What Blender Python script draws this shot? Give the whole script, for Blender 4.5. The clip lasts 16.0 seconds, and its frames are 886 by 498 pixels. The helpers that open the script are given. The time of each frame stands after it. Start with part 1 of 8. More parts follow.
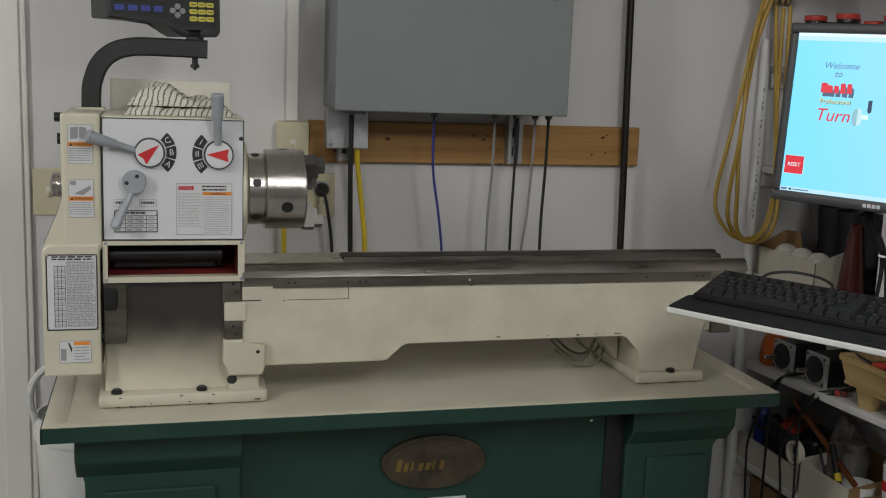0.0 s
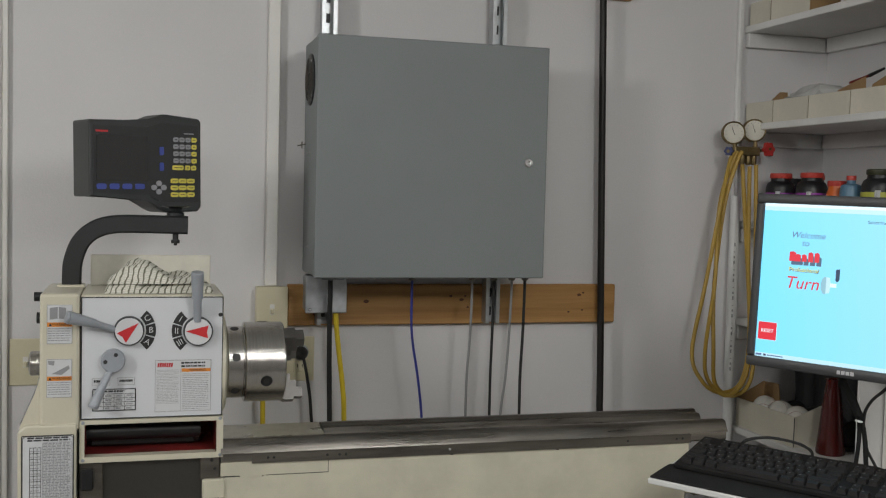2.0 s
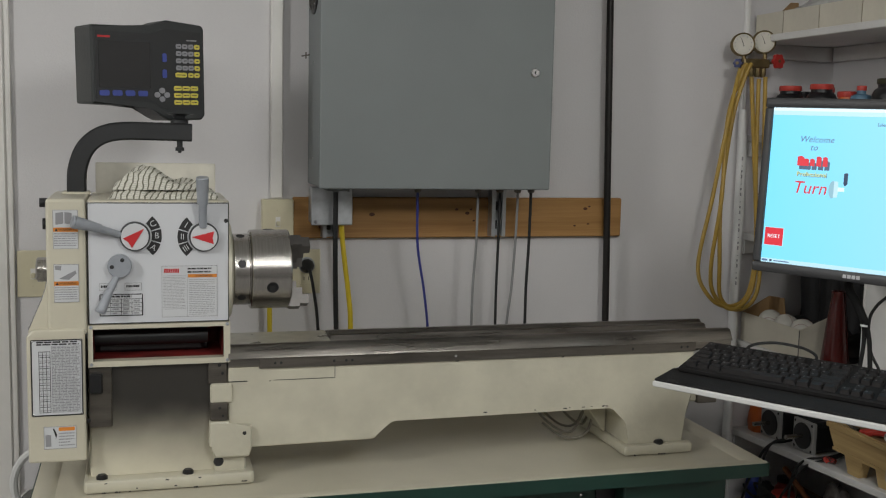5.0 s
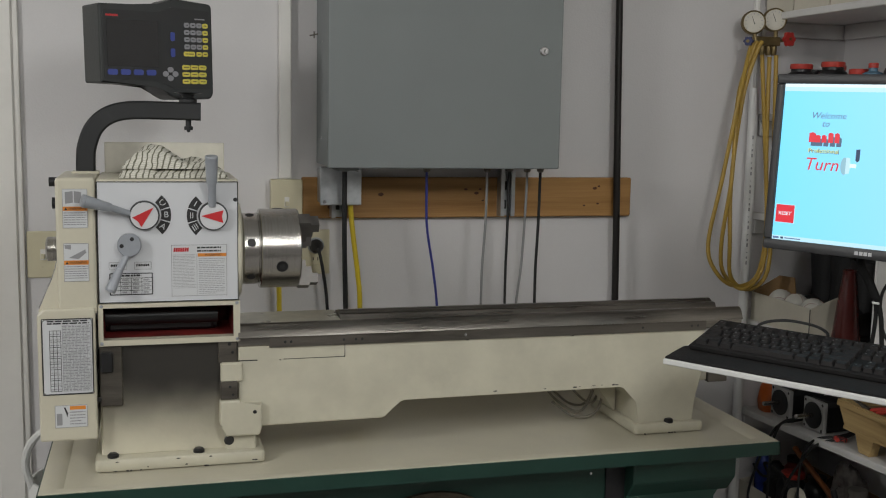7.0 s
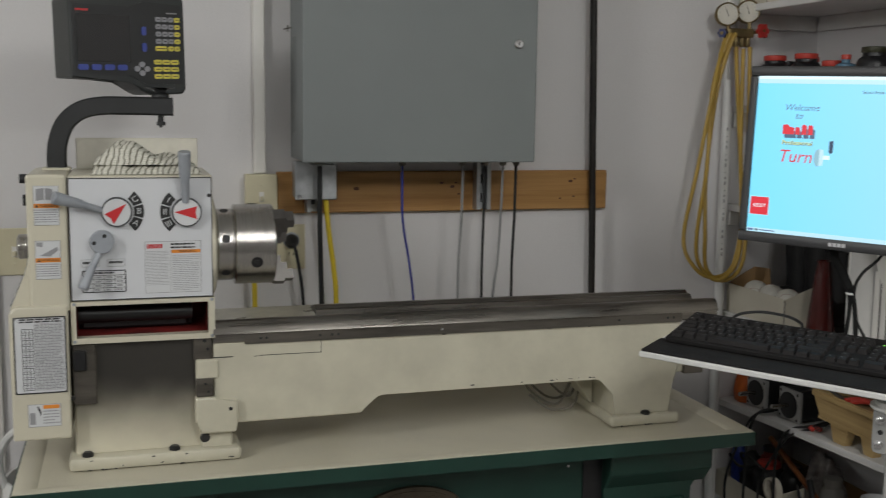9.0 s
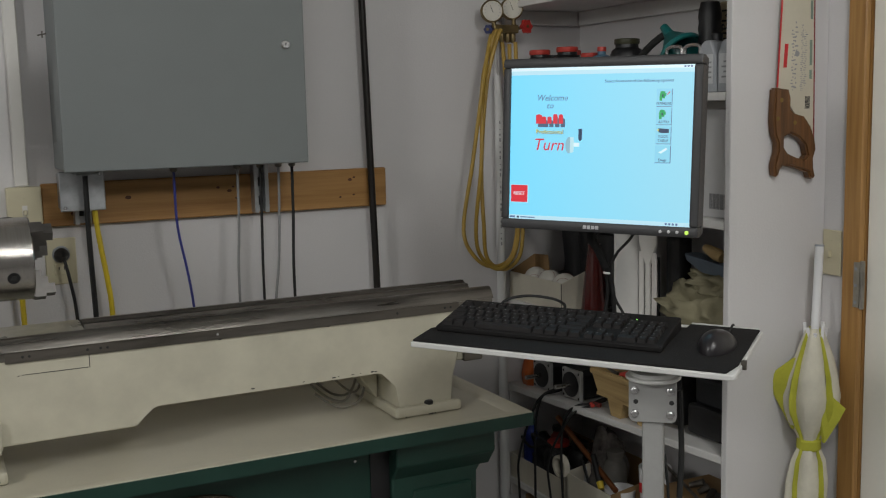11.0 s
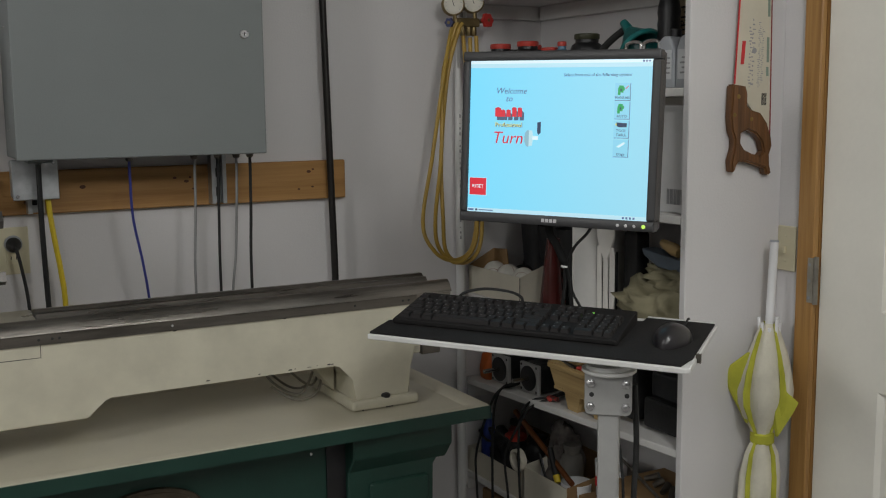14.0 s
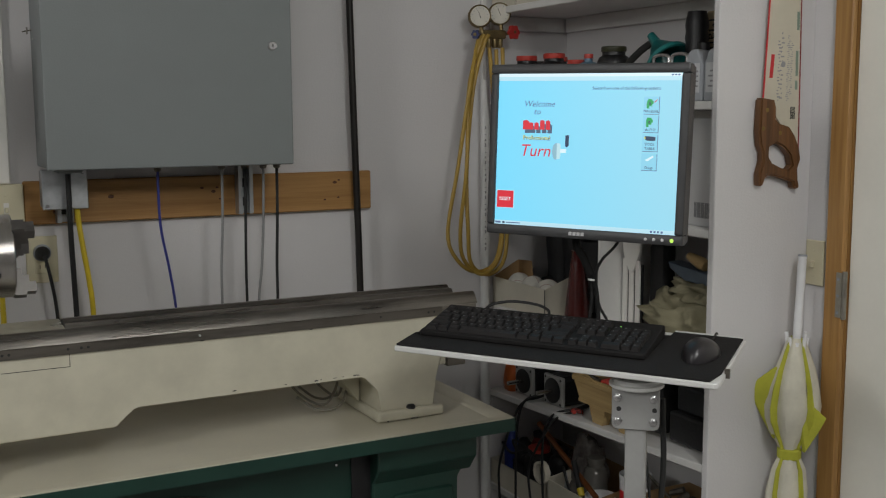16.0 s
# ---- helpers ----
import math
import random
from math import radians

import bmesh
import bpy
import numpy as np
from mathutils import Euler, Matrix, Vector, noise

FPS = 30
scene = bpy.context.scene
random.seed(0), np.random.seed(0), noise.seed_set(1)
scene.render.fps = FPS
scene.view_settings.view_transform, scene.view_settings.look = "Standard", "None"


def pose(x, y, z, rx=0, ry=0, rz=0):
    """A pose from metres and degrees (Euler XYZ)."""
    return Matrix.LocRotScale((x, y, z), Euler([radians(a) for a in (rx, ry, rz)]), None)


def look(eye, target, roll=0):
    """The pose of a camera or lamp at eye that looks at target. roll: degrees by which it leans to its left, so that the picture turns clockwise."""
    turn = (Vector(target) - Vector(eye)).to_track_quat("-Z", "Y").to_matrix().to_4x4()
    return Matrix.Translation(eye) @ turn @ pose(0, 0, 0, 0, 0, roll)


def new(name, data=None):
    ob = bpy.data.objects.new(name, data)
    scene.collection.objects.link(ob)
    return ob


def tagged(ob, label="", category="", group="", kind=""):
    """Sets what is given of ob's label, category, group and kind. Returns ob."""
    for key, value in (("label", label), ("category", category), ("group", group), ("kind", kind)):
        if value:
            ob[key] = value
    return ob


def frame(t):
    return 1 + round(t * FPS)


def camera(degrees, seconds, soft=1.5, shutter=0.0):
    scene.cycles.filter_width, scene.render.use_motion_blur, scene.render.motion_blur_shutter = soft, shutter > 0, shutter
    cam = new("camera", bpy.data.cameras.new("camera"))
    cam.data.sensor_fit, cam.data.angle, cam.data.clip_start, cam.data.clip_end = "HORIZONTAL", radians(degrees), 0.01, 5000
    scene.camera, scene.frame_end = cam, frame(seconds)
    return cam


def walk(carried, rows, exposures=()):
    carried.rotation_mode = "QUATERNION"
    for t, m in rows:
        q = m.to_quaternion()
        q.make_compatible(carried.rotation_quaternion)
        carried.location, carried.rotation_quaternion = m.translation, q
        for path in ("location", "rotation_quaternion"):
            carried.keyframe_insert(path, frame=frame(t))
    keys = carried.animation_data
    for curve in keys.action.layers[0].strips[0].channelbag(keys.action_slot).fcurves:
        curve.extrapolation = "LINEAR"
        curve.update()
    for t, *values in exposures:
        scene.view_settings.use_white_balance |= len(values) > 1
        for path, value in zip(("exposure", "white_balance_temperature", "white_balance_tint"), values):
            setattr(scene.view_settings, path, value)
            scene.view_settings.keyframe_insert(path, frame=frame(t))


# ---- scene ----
EXPOSURES = [(0, -0.07), (1.0, -0.02), (2.5, 0.02), (4.0, 0.0), (7.0, -0.02), (9.0, -0.05), (10.0, -0.15), (12.5, -0.24), (16.0, -0.24)]
# seconds, eye, yaw, pitch, roll
cam = camera(45.44, 16.0, shutter=0.5, soft=1.1)
PATH = [
    (0, 0.0268, -0.0093, 1.4164, -15.256, -9.874, 2.210),
    (0.5, 0.0266, -0.0115, 1.4202, -15.452, -9.412, 2.177),
    (1, 0.0196, -0.0116, 1.4572, -15.944, -6.577, 2.204),
    (1.2, 0.0137, -0.0059, 1.4716, -16.150, -5.636, 2.264),
    (1.5, 0.0233, -0.0173, 1.4882, -15.804, -4.051, 1.875),
    (2, 0.0225, -0.0164, 1.5063, -16.199, -2.977, 1.379),
    (2.5, 0.0209, -0.0185, 1.5084, -16.411, -2.336, 1.142),
    (3, 0.0258, -0.0224, 1.5002, -16.203, -2.655, 0.942),
    (3.5, 0.0243, -0.0196, 1.4891, -16.092, -3.687, 1.133),
    (4, 0.0275, -0.0214, 1.4759, -16.019, -4.807, 1.054),
    (4.5, 0.0269, -0.0186, 1.4603, -15.989, -5.860, 1.197),
    (7, 0.0248, -0.0125, 1.4347, -15.486, -7.322, 1.032),
    (7.5, 0.0212, -0.0097, 1.4336, -15.600, -7.549, 1.199),
    (8, 0.0241, -0.0109, 1.4310, -15.373, -7.450, 0.944),
    (8.5, 0.0229, -0.0117, 1.4276, -15.250, -7.642, 0.856),
    (9, 0.0300, -0.0073, 1.4385, -16.715, -7.732, 0.740),
    (9.2, 0.0445, -0.0214, 1.4349, -18.020, -7.351, 0.778),
    (9.5, 0.0899, -0.0447, 1.4384, -20.934, -6.694, 1.044),
    (9.8, 0.0911, -0.0473, 1.4309, -23.681, -7.268, 0.273),
    (10, 0.1050, -0.0510, 1.4345, -24.653, -7.521, -0.426),
    (10.2, 0.1106, -0.0544, 1.4318, -25.160, -7.594, -0.778),
    (12.3, 0.1291, -0.0567, 1.4239, -28.494, -7.731, -1.148),
    (12.5, 0.1314, -0.0541, 1.4193, -28.770, -7.869, -1.147),
    (13, 0.1342, -0.0568, 1.4207, -28.866, -7.957, -1.248),
    (13.5, 0.1331, -0.0606, 1.4194, -28.822, -7.899, -1.030),
    (14, 0.1255, -0.0553, 1.4199, -28.649, -7.854, -0.550),
    (14.5, 0.1219, -0.0530, 1.4225, -28.601, -7.514, -0.544),
    (15, 0.1190, -0.0536, 1.4189, -28.430, -7.480, -0.396),
    (15.5, 0.1195, -0.0541, 1.4239, -28.117, -7.294, -0.330),
    (16, 0.1118, -0.0488, 1.4270, -27.586, -7.366, -0.287),
]
walk(cam, [(t, pose(x, y, z, 90, 0, yaw) @ pose(0, 0, 0, pitch, 0, 0) @ pose(0, 0, 0, 0, 0, roll)) for t, x, y, z, yaw, pitch, roll in PATH], EXPOSURES)
# ---- world and light ----
world = bpy.data.worlds.new("world")
scene.world = world
world.use_nodes = True
world.node_tree.nodes["Background"].inputs[0].default_value = (0.05, 0.05, 0.055, 1)
world.node_tree.nodes["Background"].inputs[1].default_value = 0.3


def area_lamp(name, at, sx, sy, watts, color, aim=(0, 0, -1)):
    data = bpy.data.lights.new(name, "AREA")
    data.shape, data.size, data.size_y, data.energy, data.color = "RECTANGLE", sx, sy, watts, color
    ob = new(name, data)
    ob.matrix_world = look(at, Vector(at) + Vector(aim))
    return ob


# three unseen lamps for the ceiling's shop lighting, placed to balance brightness: far to the left, over the door side,
# and behind the camera
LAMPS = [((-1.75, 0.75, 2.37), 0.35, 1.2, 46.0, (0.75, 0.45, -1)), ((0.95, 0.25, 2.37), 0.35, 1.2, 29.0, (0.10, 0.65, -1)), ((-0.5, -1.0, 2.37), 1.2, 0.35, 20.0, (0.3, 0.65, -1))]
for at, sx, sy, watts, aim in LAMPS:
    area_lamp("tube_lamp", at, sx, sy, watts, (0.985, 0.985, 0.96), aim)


# ---- materials ----
def mat(name, base, rough=0.5, metal=0.0, var=0.10, scale=6.0, fine=150.0, bump=0.03, spec=0.5, stretch=(1, 1, 1), second=None, coat=0.0):
    m = bpy.data.materials.new(name)
    m.use_nodes = True
    nt = m.node_tree
    b = nt.nodes["Principled BSDF"]
    tc = nt.nodes.new("ShaderNodeTexCoord")
    mp = nt.nodes.new("ShaderNodeMapping")
    mp.inputs["Scale"].default_value = stretch
    nt.links.new(tc.outputs["Object"], mp.inputs["Vector"])
    n1, n2 = nt.nodes.new("ShaderNodeTexNoise"), nt.nodes.new("ShaderNodeTexNoise")
    n1.inputs["Scale"].default_value, n1.inputs["Detail"].default_value = scale, 5
    n2.inputs["Scale"].default_value, n2.inputs["Detail"].default_value = fine, 2
    for n in (n1, n2):
        nt.links.new(mp.outputs[0], n.inputs["Vector"])
    mix = nt.nodes.new("ShaderNodeMix")
    mix.data_type = "RGBA"
    dark = second or [c * (1 - 2.2 * var) for c in base]
    light = [min(1, c * (1 + 0.6 * var)) for c in base]
    mix.inputs[6].default_value, mix.inputs[7].default_value = (*dark, 1), (*light, 1)
    add = nt.nodes.new("ShaderNodeMath")
    add.operation = "MULTIPLY_ADD"
    add.inputs[1].default_value = 0.35
    nt.links.new(n2.outputs[0], add.inputs[0])
    ramp = nt.nodes.new("ShaderNodeMapRange")
    ramp.inputs[1].default_value, ramp.inputs[2].default_value = 0.3, 0.62
    ramp.inputs[3].default_value, ramp.inputs[4].default_value = 0.0, 0.7
    nt.links.new(n1.outputs[0], ramp.inputs[0])
    nt.links.new(ramp.outputs[0], add.inputs[2])
    nt.links.new(add.outputs[0], mix.inputs[0])
    nt.links.new(mix.outputs[2], b.inputs["Base Color"])
    b.inputs["Metallic"].default_value = metal
    b.inputs["Specular IOR Level"].default_value = spec
    b.inputs["Coat Weight"].default_value = coat
    rr = nt.nodes.new("ShaderNodeMapRange")
    rr.inputs[3].default_value, rr.inputs[4].default_value = max(0.02, rough - 0.09), min(1, rough + 0.09)
    nt.links.new(n1.outputs[0], rr.inputs[0])
    nt.links.new(rr.outputs[0], b.inputs["Roughness"])
    if bump:
        bp = nt.nodes.new("ShaderNodeBump")
        bp.inputs["Strength"].default_value, bp.inputs["Distance"].default_value = min(1, bump * 10), 0.001
        nt.links.new(n2.outputs[0], bp.inputs["Height"])
        nt.links.new(bp.outputs[0], b.inputs["Normal"])
    return m


def glow(name, color, strength):
    m = bpy.data.materials.new(name)
    m.use_nodes = True
    b = m.node_tree.nodes["Principled BSDF"]
    b.inputs["Base Color"].default_value = (*[c * 0.05 for c in color], 1)
    b.inputs["Emission Color"].default_value = (*color, 1)
    b.inputs["Emission Strength"].default_value = strength
    b.inputs["Roughness"].default_value = 0.35
    return m


def wood(name, a, b_, scale=3.0, along="X", rough=0.5):
    """Long grain along one axis, with knots of its own."""
    s = {"X": (0.6, 14, 14), "Y": (14, 0.6, 14), "Z": (14, 14, 0.6)}[along]
    return mat(name, a, rough, 0, 0.2, scale, 22, 0.05, 0.35, s, b_)


WALL = mat("wall_paint", (0.66, 0.645, 0.645), 0.62, 0, 0.035, 1.6, 240, 0.05, 0.35)
TRIM = mat("white_trim_paint", (0.74, 0.72, 0.68), 0.4, 0, 0.05, 3, 60, 0.02)
SHELF = mat("white_shelf_paint", (0.72, 0.71, 0.69), 0.45, 0, 0.07, 5, 70, 0.03)
CEIL = mat("ceiling_paint", (0.75, 0.75, 0.74), 0.8, 0, 0.04, 2, 150, 0.05)
FLOOR = mat("concrete", (0.32, 0.31, 0.30), 0.6, 0, 0.2, 3, 90, 0.1)
CREAM = mat("cream_enamel", (0.565, 0.53, 0.42), 0.32, 0, 0.05, 7, 120, 0.02, 0.5)
CREAM_ROUGH = mat("cream_cast_enamel", (0.56, 0.53, 0.42), 0.38, 0, 0.08, 9, 60, 0.06, 0.5)
GREEN = mat("green_enamel", (0.010, 0.042, 0.030), 0.42, 0, 0.10, 10, 200, 0.02, 0.45)
STEEL = mat("ground_steel", (0.27, 0.25, 0.225), 0.30, 1.0, 0.30, 5, 60, 0.02, 0.5, (0.8, 12, 12))
STEEL_DARK = mat("oiled_steel", (0.16, 0.145, 0.125), 0.42, 0.85, 0.2, 8, 50, 0.05, 0.5, (0.8, 6, 6))
CHROME = mat("turned_steel", (0.50, 0.48, 0.45), 0.20, 1.0, 0.07, 12, 300, 0.02, 0.5, (30, 1, 1))
BRIGHT = mat("zinc", (0.62, 0.62, 0.62), 0.25, 1.0, 0.1, 12, 90, 0.02)
GALV = mat("galvanised_steel", (0.50, 0.52, 0.53), 0.36, 0.75, 0.16, 26, 90, 0.02)
GREY_BOX = mat("grey_enamel", (0.205, 0.222, 0.222), 0.55, 0, 0.04, 3, 260, 0.03, 0.3)
GREY_LEVER = mat("grey_hammered_paint", (0.33, 0.35, 0.38), 0.35, 0.1, 0.08, 20, 150, 0.03)
BLACK = mat("black_plastic", (0.0096, 0.0096, 0.0108), 0.42, 0, 0.2, 14, 220, 0.04)
BLACK_PAINT = mat("black_satin_paint", (0.0120, 0.0120, 0.0132), 0.38, 0, 0.2, 14, 120, 0.03)
BLACK_RUBBER = mat("black_rubber", (0.0132, 0.0132, 0.0132), 0.65, 0, 0.2, 14, 120, 0.03)
IRON_PIPE = mat("black_iron_pipe", (0.019, 0.016, 0.014), 0.45, 0.4, 0.4, 5, 90, 0.06, 0.5, (1, 1, 0.5))
PINE = wood("stained_pine", (0.43, 0.240, 0.085), (0.25, 0.120, 0.036), 2.6, "X", 0.45)
OAK = wood("oak_trim", (0.37, 0.205, 0.070), (0.26, 0.130, 0.040), 7.0, "Z", 0.4)
IVORY = mat("ivory_plastic", (0.62, 0.57, 0.40), 0.35, 0, 0.04, 8, 80, 0.0)
YELLOW = mat("yellow_cable", (0.72, 0.54, 0.03), 0.4, 0, 0.1, 8, 80, 0.02)
BLUE = mat("blue_cable", (0.035, 0.045, 0.26), 0.4, 0, 0.1, 8, 80, 0.02)
GREY_CABLE = mat("grey_cable", (0.25, 0.25, 0.25), 0.45, 0, 0.1, 8, 80, 0.02)
WHITE = mat("white_enamel", (0.75, 0.75, 0.76), 0.35, 0, 0.03, 6, 90, 0.01)
LABEL = mat("label_white", (0.60, 0.61, 0.62), 0.4, 0, 0.04, 12, 90, 0.0)
INK = mat("black_ink", (0.02, 0.02, 0.02), 0.5, 0, 0.1, 12, 90, 0.0)
INK_GREY = mat("grey_ink", (0.30, 0.30, 0.31), 0.5, 0, 0.1, 12, 90, 0.0)
ORANGE = mat("orange_ink", (0.72, 0.25, 0.035), 0.45, 0, 0.06, 12, 90, 0.0)
RED = mat("red_ink", (0.55, 0.025, 0.03), 0.4, 0, 0.08, 12, 90, 0.0)
RED_PRIMER = mat("red_primer", (0.17, 0.010, 0.008), 0.6, 0, 0.35, 12, 60, 0.06)


def casting_material():
    """Cream paint below, scraped bare oily iron above; the cloudy fade between also paints in shade towards the top."""
    m = mat("bare_and_painted_casting", (0.64, 0.60, 0.47), 0.36, 0, 0.07, 8, 60, 0.05)
    nt = m.node_tree
    b = nt.nodes["Principled BSDF"]
    paint = b.inputs["Base Color"].links[0].from_socket
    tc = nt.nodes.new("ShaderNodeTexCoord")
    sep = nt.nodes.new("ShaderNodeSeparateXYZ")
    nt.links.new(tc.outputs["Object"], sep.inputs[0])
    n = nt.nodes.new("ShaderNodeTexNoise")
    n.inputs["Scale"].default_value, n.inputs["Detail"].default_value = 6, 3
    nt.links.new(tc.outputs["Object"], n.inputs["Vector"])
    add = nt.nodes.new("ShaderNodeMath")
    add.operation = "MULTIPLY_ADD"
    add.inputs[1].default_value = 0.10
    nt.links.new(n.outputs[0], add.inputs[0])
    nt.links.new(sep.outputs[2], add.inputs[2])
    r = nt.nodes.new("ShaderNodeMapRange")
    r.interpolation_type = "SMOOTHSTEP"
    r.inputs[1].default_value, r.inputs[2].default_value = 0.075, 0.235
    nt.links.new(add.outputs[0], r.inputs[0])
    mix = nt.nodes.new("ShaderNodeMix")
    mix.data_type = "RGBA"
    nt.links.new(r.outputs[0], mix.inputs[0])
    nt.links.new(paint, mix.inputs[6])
    # iron colour deepened to hold the shade at the casting's top
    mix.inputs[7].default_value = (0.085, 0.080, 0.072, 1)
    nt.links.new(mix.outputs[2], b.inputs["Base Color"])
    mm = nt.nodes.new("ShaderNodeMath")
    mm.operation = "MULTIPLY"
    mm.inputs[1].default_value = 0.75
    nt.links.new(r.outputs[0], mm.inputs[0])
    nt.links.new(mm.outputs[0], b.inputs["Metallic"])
    return m


CASTING = casting_material()

# ---- building helpers ----
FRAME_OF = {}


def thing(name, label, category, m=None, group=""):
    ob = new(name)
    ob.empty_display_size = 0.05
    ob.matrix_world = m or Matrix.Identity(4)
    FRAME_OF[ob] = None
    return tagged(ob, label, category, group)


def finish(bm, name, material, sharp=0.6):
    bmesh.ops.recalc_face_normals(bm, faces=bm.faces[:])
    for f in bm.faces:
        f.smooth = True
    for e in bm.edges:
        if len(e.link_faces) == 2:
            angle = e.calc_face_angle(0)
            a, b = sorted(f.calc_area() for f in e.link_faces)
            e.smooth = not (angle > sharp or (angle > 0.15 and b > 6 * a))
    me = bpy.data.meshes.new(name)
    bm.to_mesh(me)
    bm.free()
    me.materials.append(material)
    return me


def part(name, bm, material, parent, label="", world=True):
    """One mesh under a thing or a part. world: the vertices are in world metres, else in the thing's own frame."""
    root = parent
    while root.parent:
        root = root.parent
    if world:
        bmesh.ops.transform(bm, matrix=root.matrix_basis.inverted(), verts=bm.verts[:])
    ob = new(name, finish(bm, name, material))
    ob.parent = parent
    return tagged(ob, label)


def solo(name, bm, material, label="", category="", kind="", group=""):
    """A thing of one mesh, its origin at the middle of its base."""
    xs = [v.co for v in bm.verts]
    o = Vector(((min(v.x for v in xs) + max(v.x for v in xs)) / 2, (min(v.y for v in xs) + max(v.y for v in xs)) / 2, min(v.z for v in xs)))
    bmesh.ops.translate(bm, vec=-o, verts=bm.verts[:])
    ob = new(name, finish(bm, name, material))
    ob.location = o
    return tagged(ob, label, category, group, kind)


def B():
    return bmesh.new()


def cube(bm, x0, x1, y0, y1, z0, z1, bev=0.0, seg=2, m=None):
    vs = [bm.verts.new((x, y, z)) for x in (x0, x1) for y in (y0, y1) for z in (z0, z1)]
    fs = [bm.faces.new([vs[i] for i in q]) for q in ((0, 1, 3, 2), (4, 6, 7, 5), (0, 4, 5, 1), (2, 3, 7, 6), (0, 2, 6, 4), (1, 5, 7, 3))]
    if bev:
        r = bmesh.ops.bevel(bm, geom=list({e for f in fs for e in f.edges}), offset=bev, segments=seg, affect="EDGES", profile=0.5, clamp_overlap=True)
        vs = [v for v in r["verts"]]
        vs = list({v for f in r["faces"] for v in f.verts} | set(v for v in vs if v.is_valid))
    if m is not None:
        bmesh.ops.transform(bm, matrix=m, verts=[v for v in vs if v.is_valid])
    return bm


def prism(bm, pts, axis, a, b, bev=0.0, seg=2, m=None):
    """A polygon of two coordinates drawn out along an axis: x gives (y, z), y gives (x, z), z gives (x, y)."""
    def at(p, t):
        return {"x": (t, p[0], p[1]), "y": (p[0], t, p[1]), "z": (p[0], p[1], t)}[axis]
    lo, hi = [bm.verts.new(at(p, a)) for p in pts], [bm.verts.new(at(p, b)) for p in pts]
    n = len(pts)
    fs = [bm.faces.new(lo[::-1]), bm.faces.new(hi)]
    fs += [bm.faces.new((lo[i], lo[(i + 1) % n], hi[(i + 1) % n], hi[i])) for i in range(n)]
    if bev:
        bmesh.ops.bevel(bm, geom=list({e for f in fs for e in f.edges}), offset=bev, segments=seg, affect="EDGES", profile=0.5, clamp_overlap=True)
    elif m is not None:
        bmesh.ops.transform(bm, matrix=m, verts=lo + hi)
    return bm


def lathe_turn(bm, profile, origin, axis=(0, 0, 1), seg=32, m=None):
    """A closed turned form: profile of (radius, height) from one end of the axis to the other."""
    q = Vector((0, 0, 1)).rotation_difference(Vector(axis)).to_matrix().to_4x4()
    t = Matrix.Translation(origin) @ q
    if m is not None:
        t = m @ t
    rings = []
    for r, h in profile:
        if r < 1e-6:
            rings.append([bm.verts.new(t @ Vector((0, 0, h)))])
        else:
            rings.append([bm.verts.new(t @ Vector((r * math.cos(2 * math.pi * k / seg), r * math.sin(2 * math.pi * k / seg), h))) for k in range(seg)])
    for a, b in zip(rings, rings[1:]):
        for k in range(seg):
            j = (k + 1) % seg
            if len(a) == 1 and len(b) > 1:
                bm.faces.new((a[0], b[j], b[k]))
            elif len(b) == 1 and len(a) > 1:
                bm.faces.new((a[k], a[j], b[0]))
            elif len(a) > 1:
                bm.faces.new((a[k], a[j], b[j], b[k]))
    for r, flip in ((rings[0], True), (rings[-1], False)):
        if len(r) > 1:
            bm.faces.new(r[::-1] if flip else r)
    return bm


def rod(bm, p, q, r, r2=None, seg=16):
    d = Vector(q) - Vector(p)
    return lathe_turn(bm, [(r, 0), (r if r2 is None else r2, d.length)], p, d.normalized(), seg)


def smooth_path(pts, steps=8):
    pts = [Vector(p) for p in pts]
    out = []
    for i in range(len(pts) - 1):
        p0, p1, p2, p3 = pts[max(i - 1, 0)], pts[i], pts[i + 1], pts[min(i + 2, len(pts) - 1)]
        for s in range(steps):
            t = s / steps
            out.append(0.5 * (2 * p1 + (p2 - p0) * t + (2 * p0 - 5 * p1 + 4 * p2 - p3) * t * t + (3 * p1 - p0 - 3 * p2 + p3) * t ** 3))
    return out + [pts[-1]]


def tube(bm, pts, r, seg=10, steps=8, section=None, r_end=None):
    """A hose or bar along a smooth line; section: (across, up) half sizes of a flat bar instead of a round one."""
    line = smooth_path(pts, steps) if steps > 1 else [Vector(p) for p in pts]
    up, rings = None, []
    for i, p in enumerate(line):
        d = (line[min(i + 1, len(line) - 1)] - line[max(i - 1, 0)]).normalized()
        if up is None:
            up = d.orthogonal().normalized() if section is None else Vector((0, 1, 0))
        up = (up - d * up.dot(d)).normalized()
        side = d.cross(up)
        k = i / (len(line) - 1)
        rr = r if r_end is None else r + (r_end - r) * k
        if section:
            a, b = section
            rings.append([bm.verts.new(p + up * a * s + side * b * u) for s, u in ((-1, -0.8), (-0.8, -1), (0.8, -1), (1, -0.8), (1, 0.8), (0.8, 1), (-0.8, 1), (-1, 0.8))])
        else:
            rings.append([bm.verts.new(p + (up * math.cos(2 * math.pi * j / seg) + side * math.sin(2 * math.pi * j / seg)) * rr) for j in range(seg)])
    for a, b in zip(rings, rings[1:]):
        n = len(a)
        for j in range(n):
            bm.faces.new((a[j], a[(j + 1) % n], b[(j + 1) % n], b[j]))
    bm.faces.new(rings[0][::-1])
    bm.faces.new(rings[-1])
    return bm


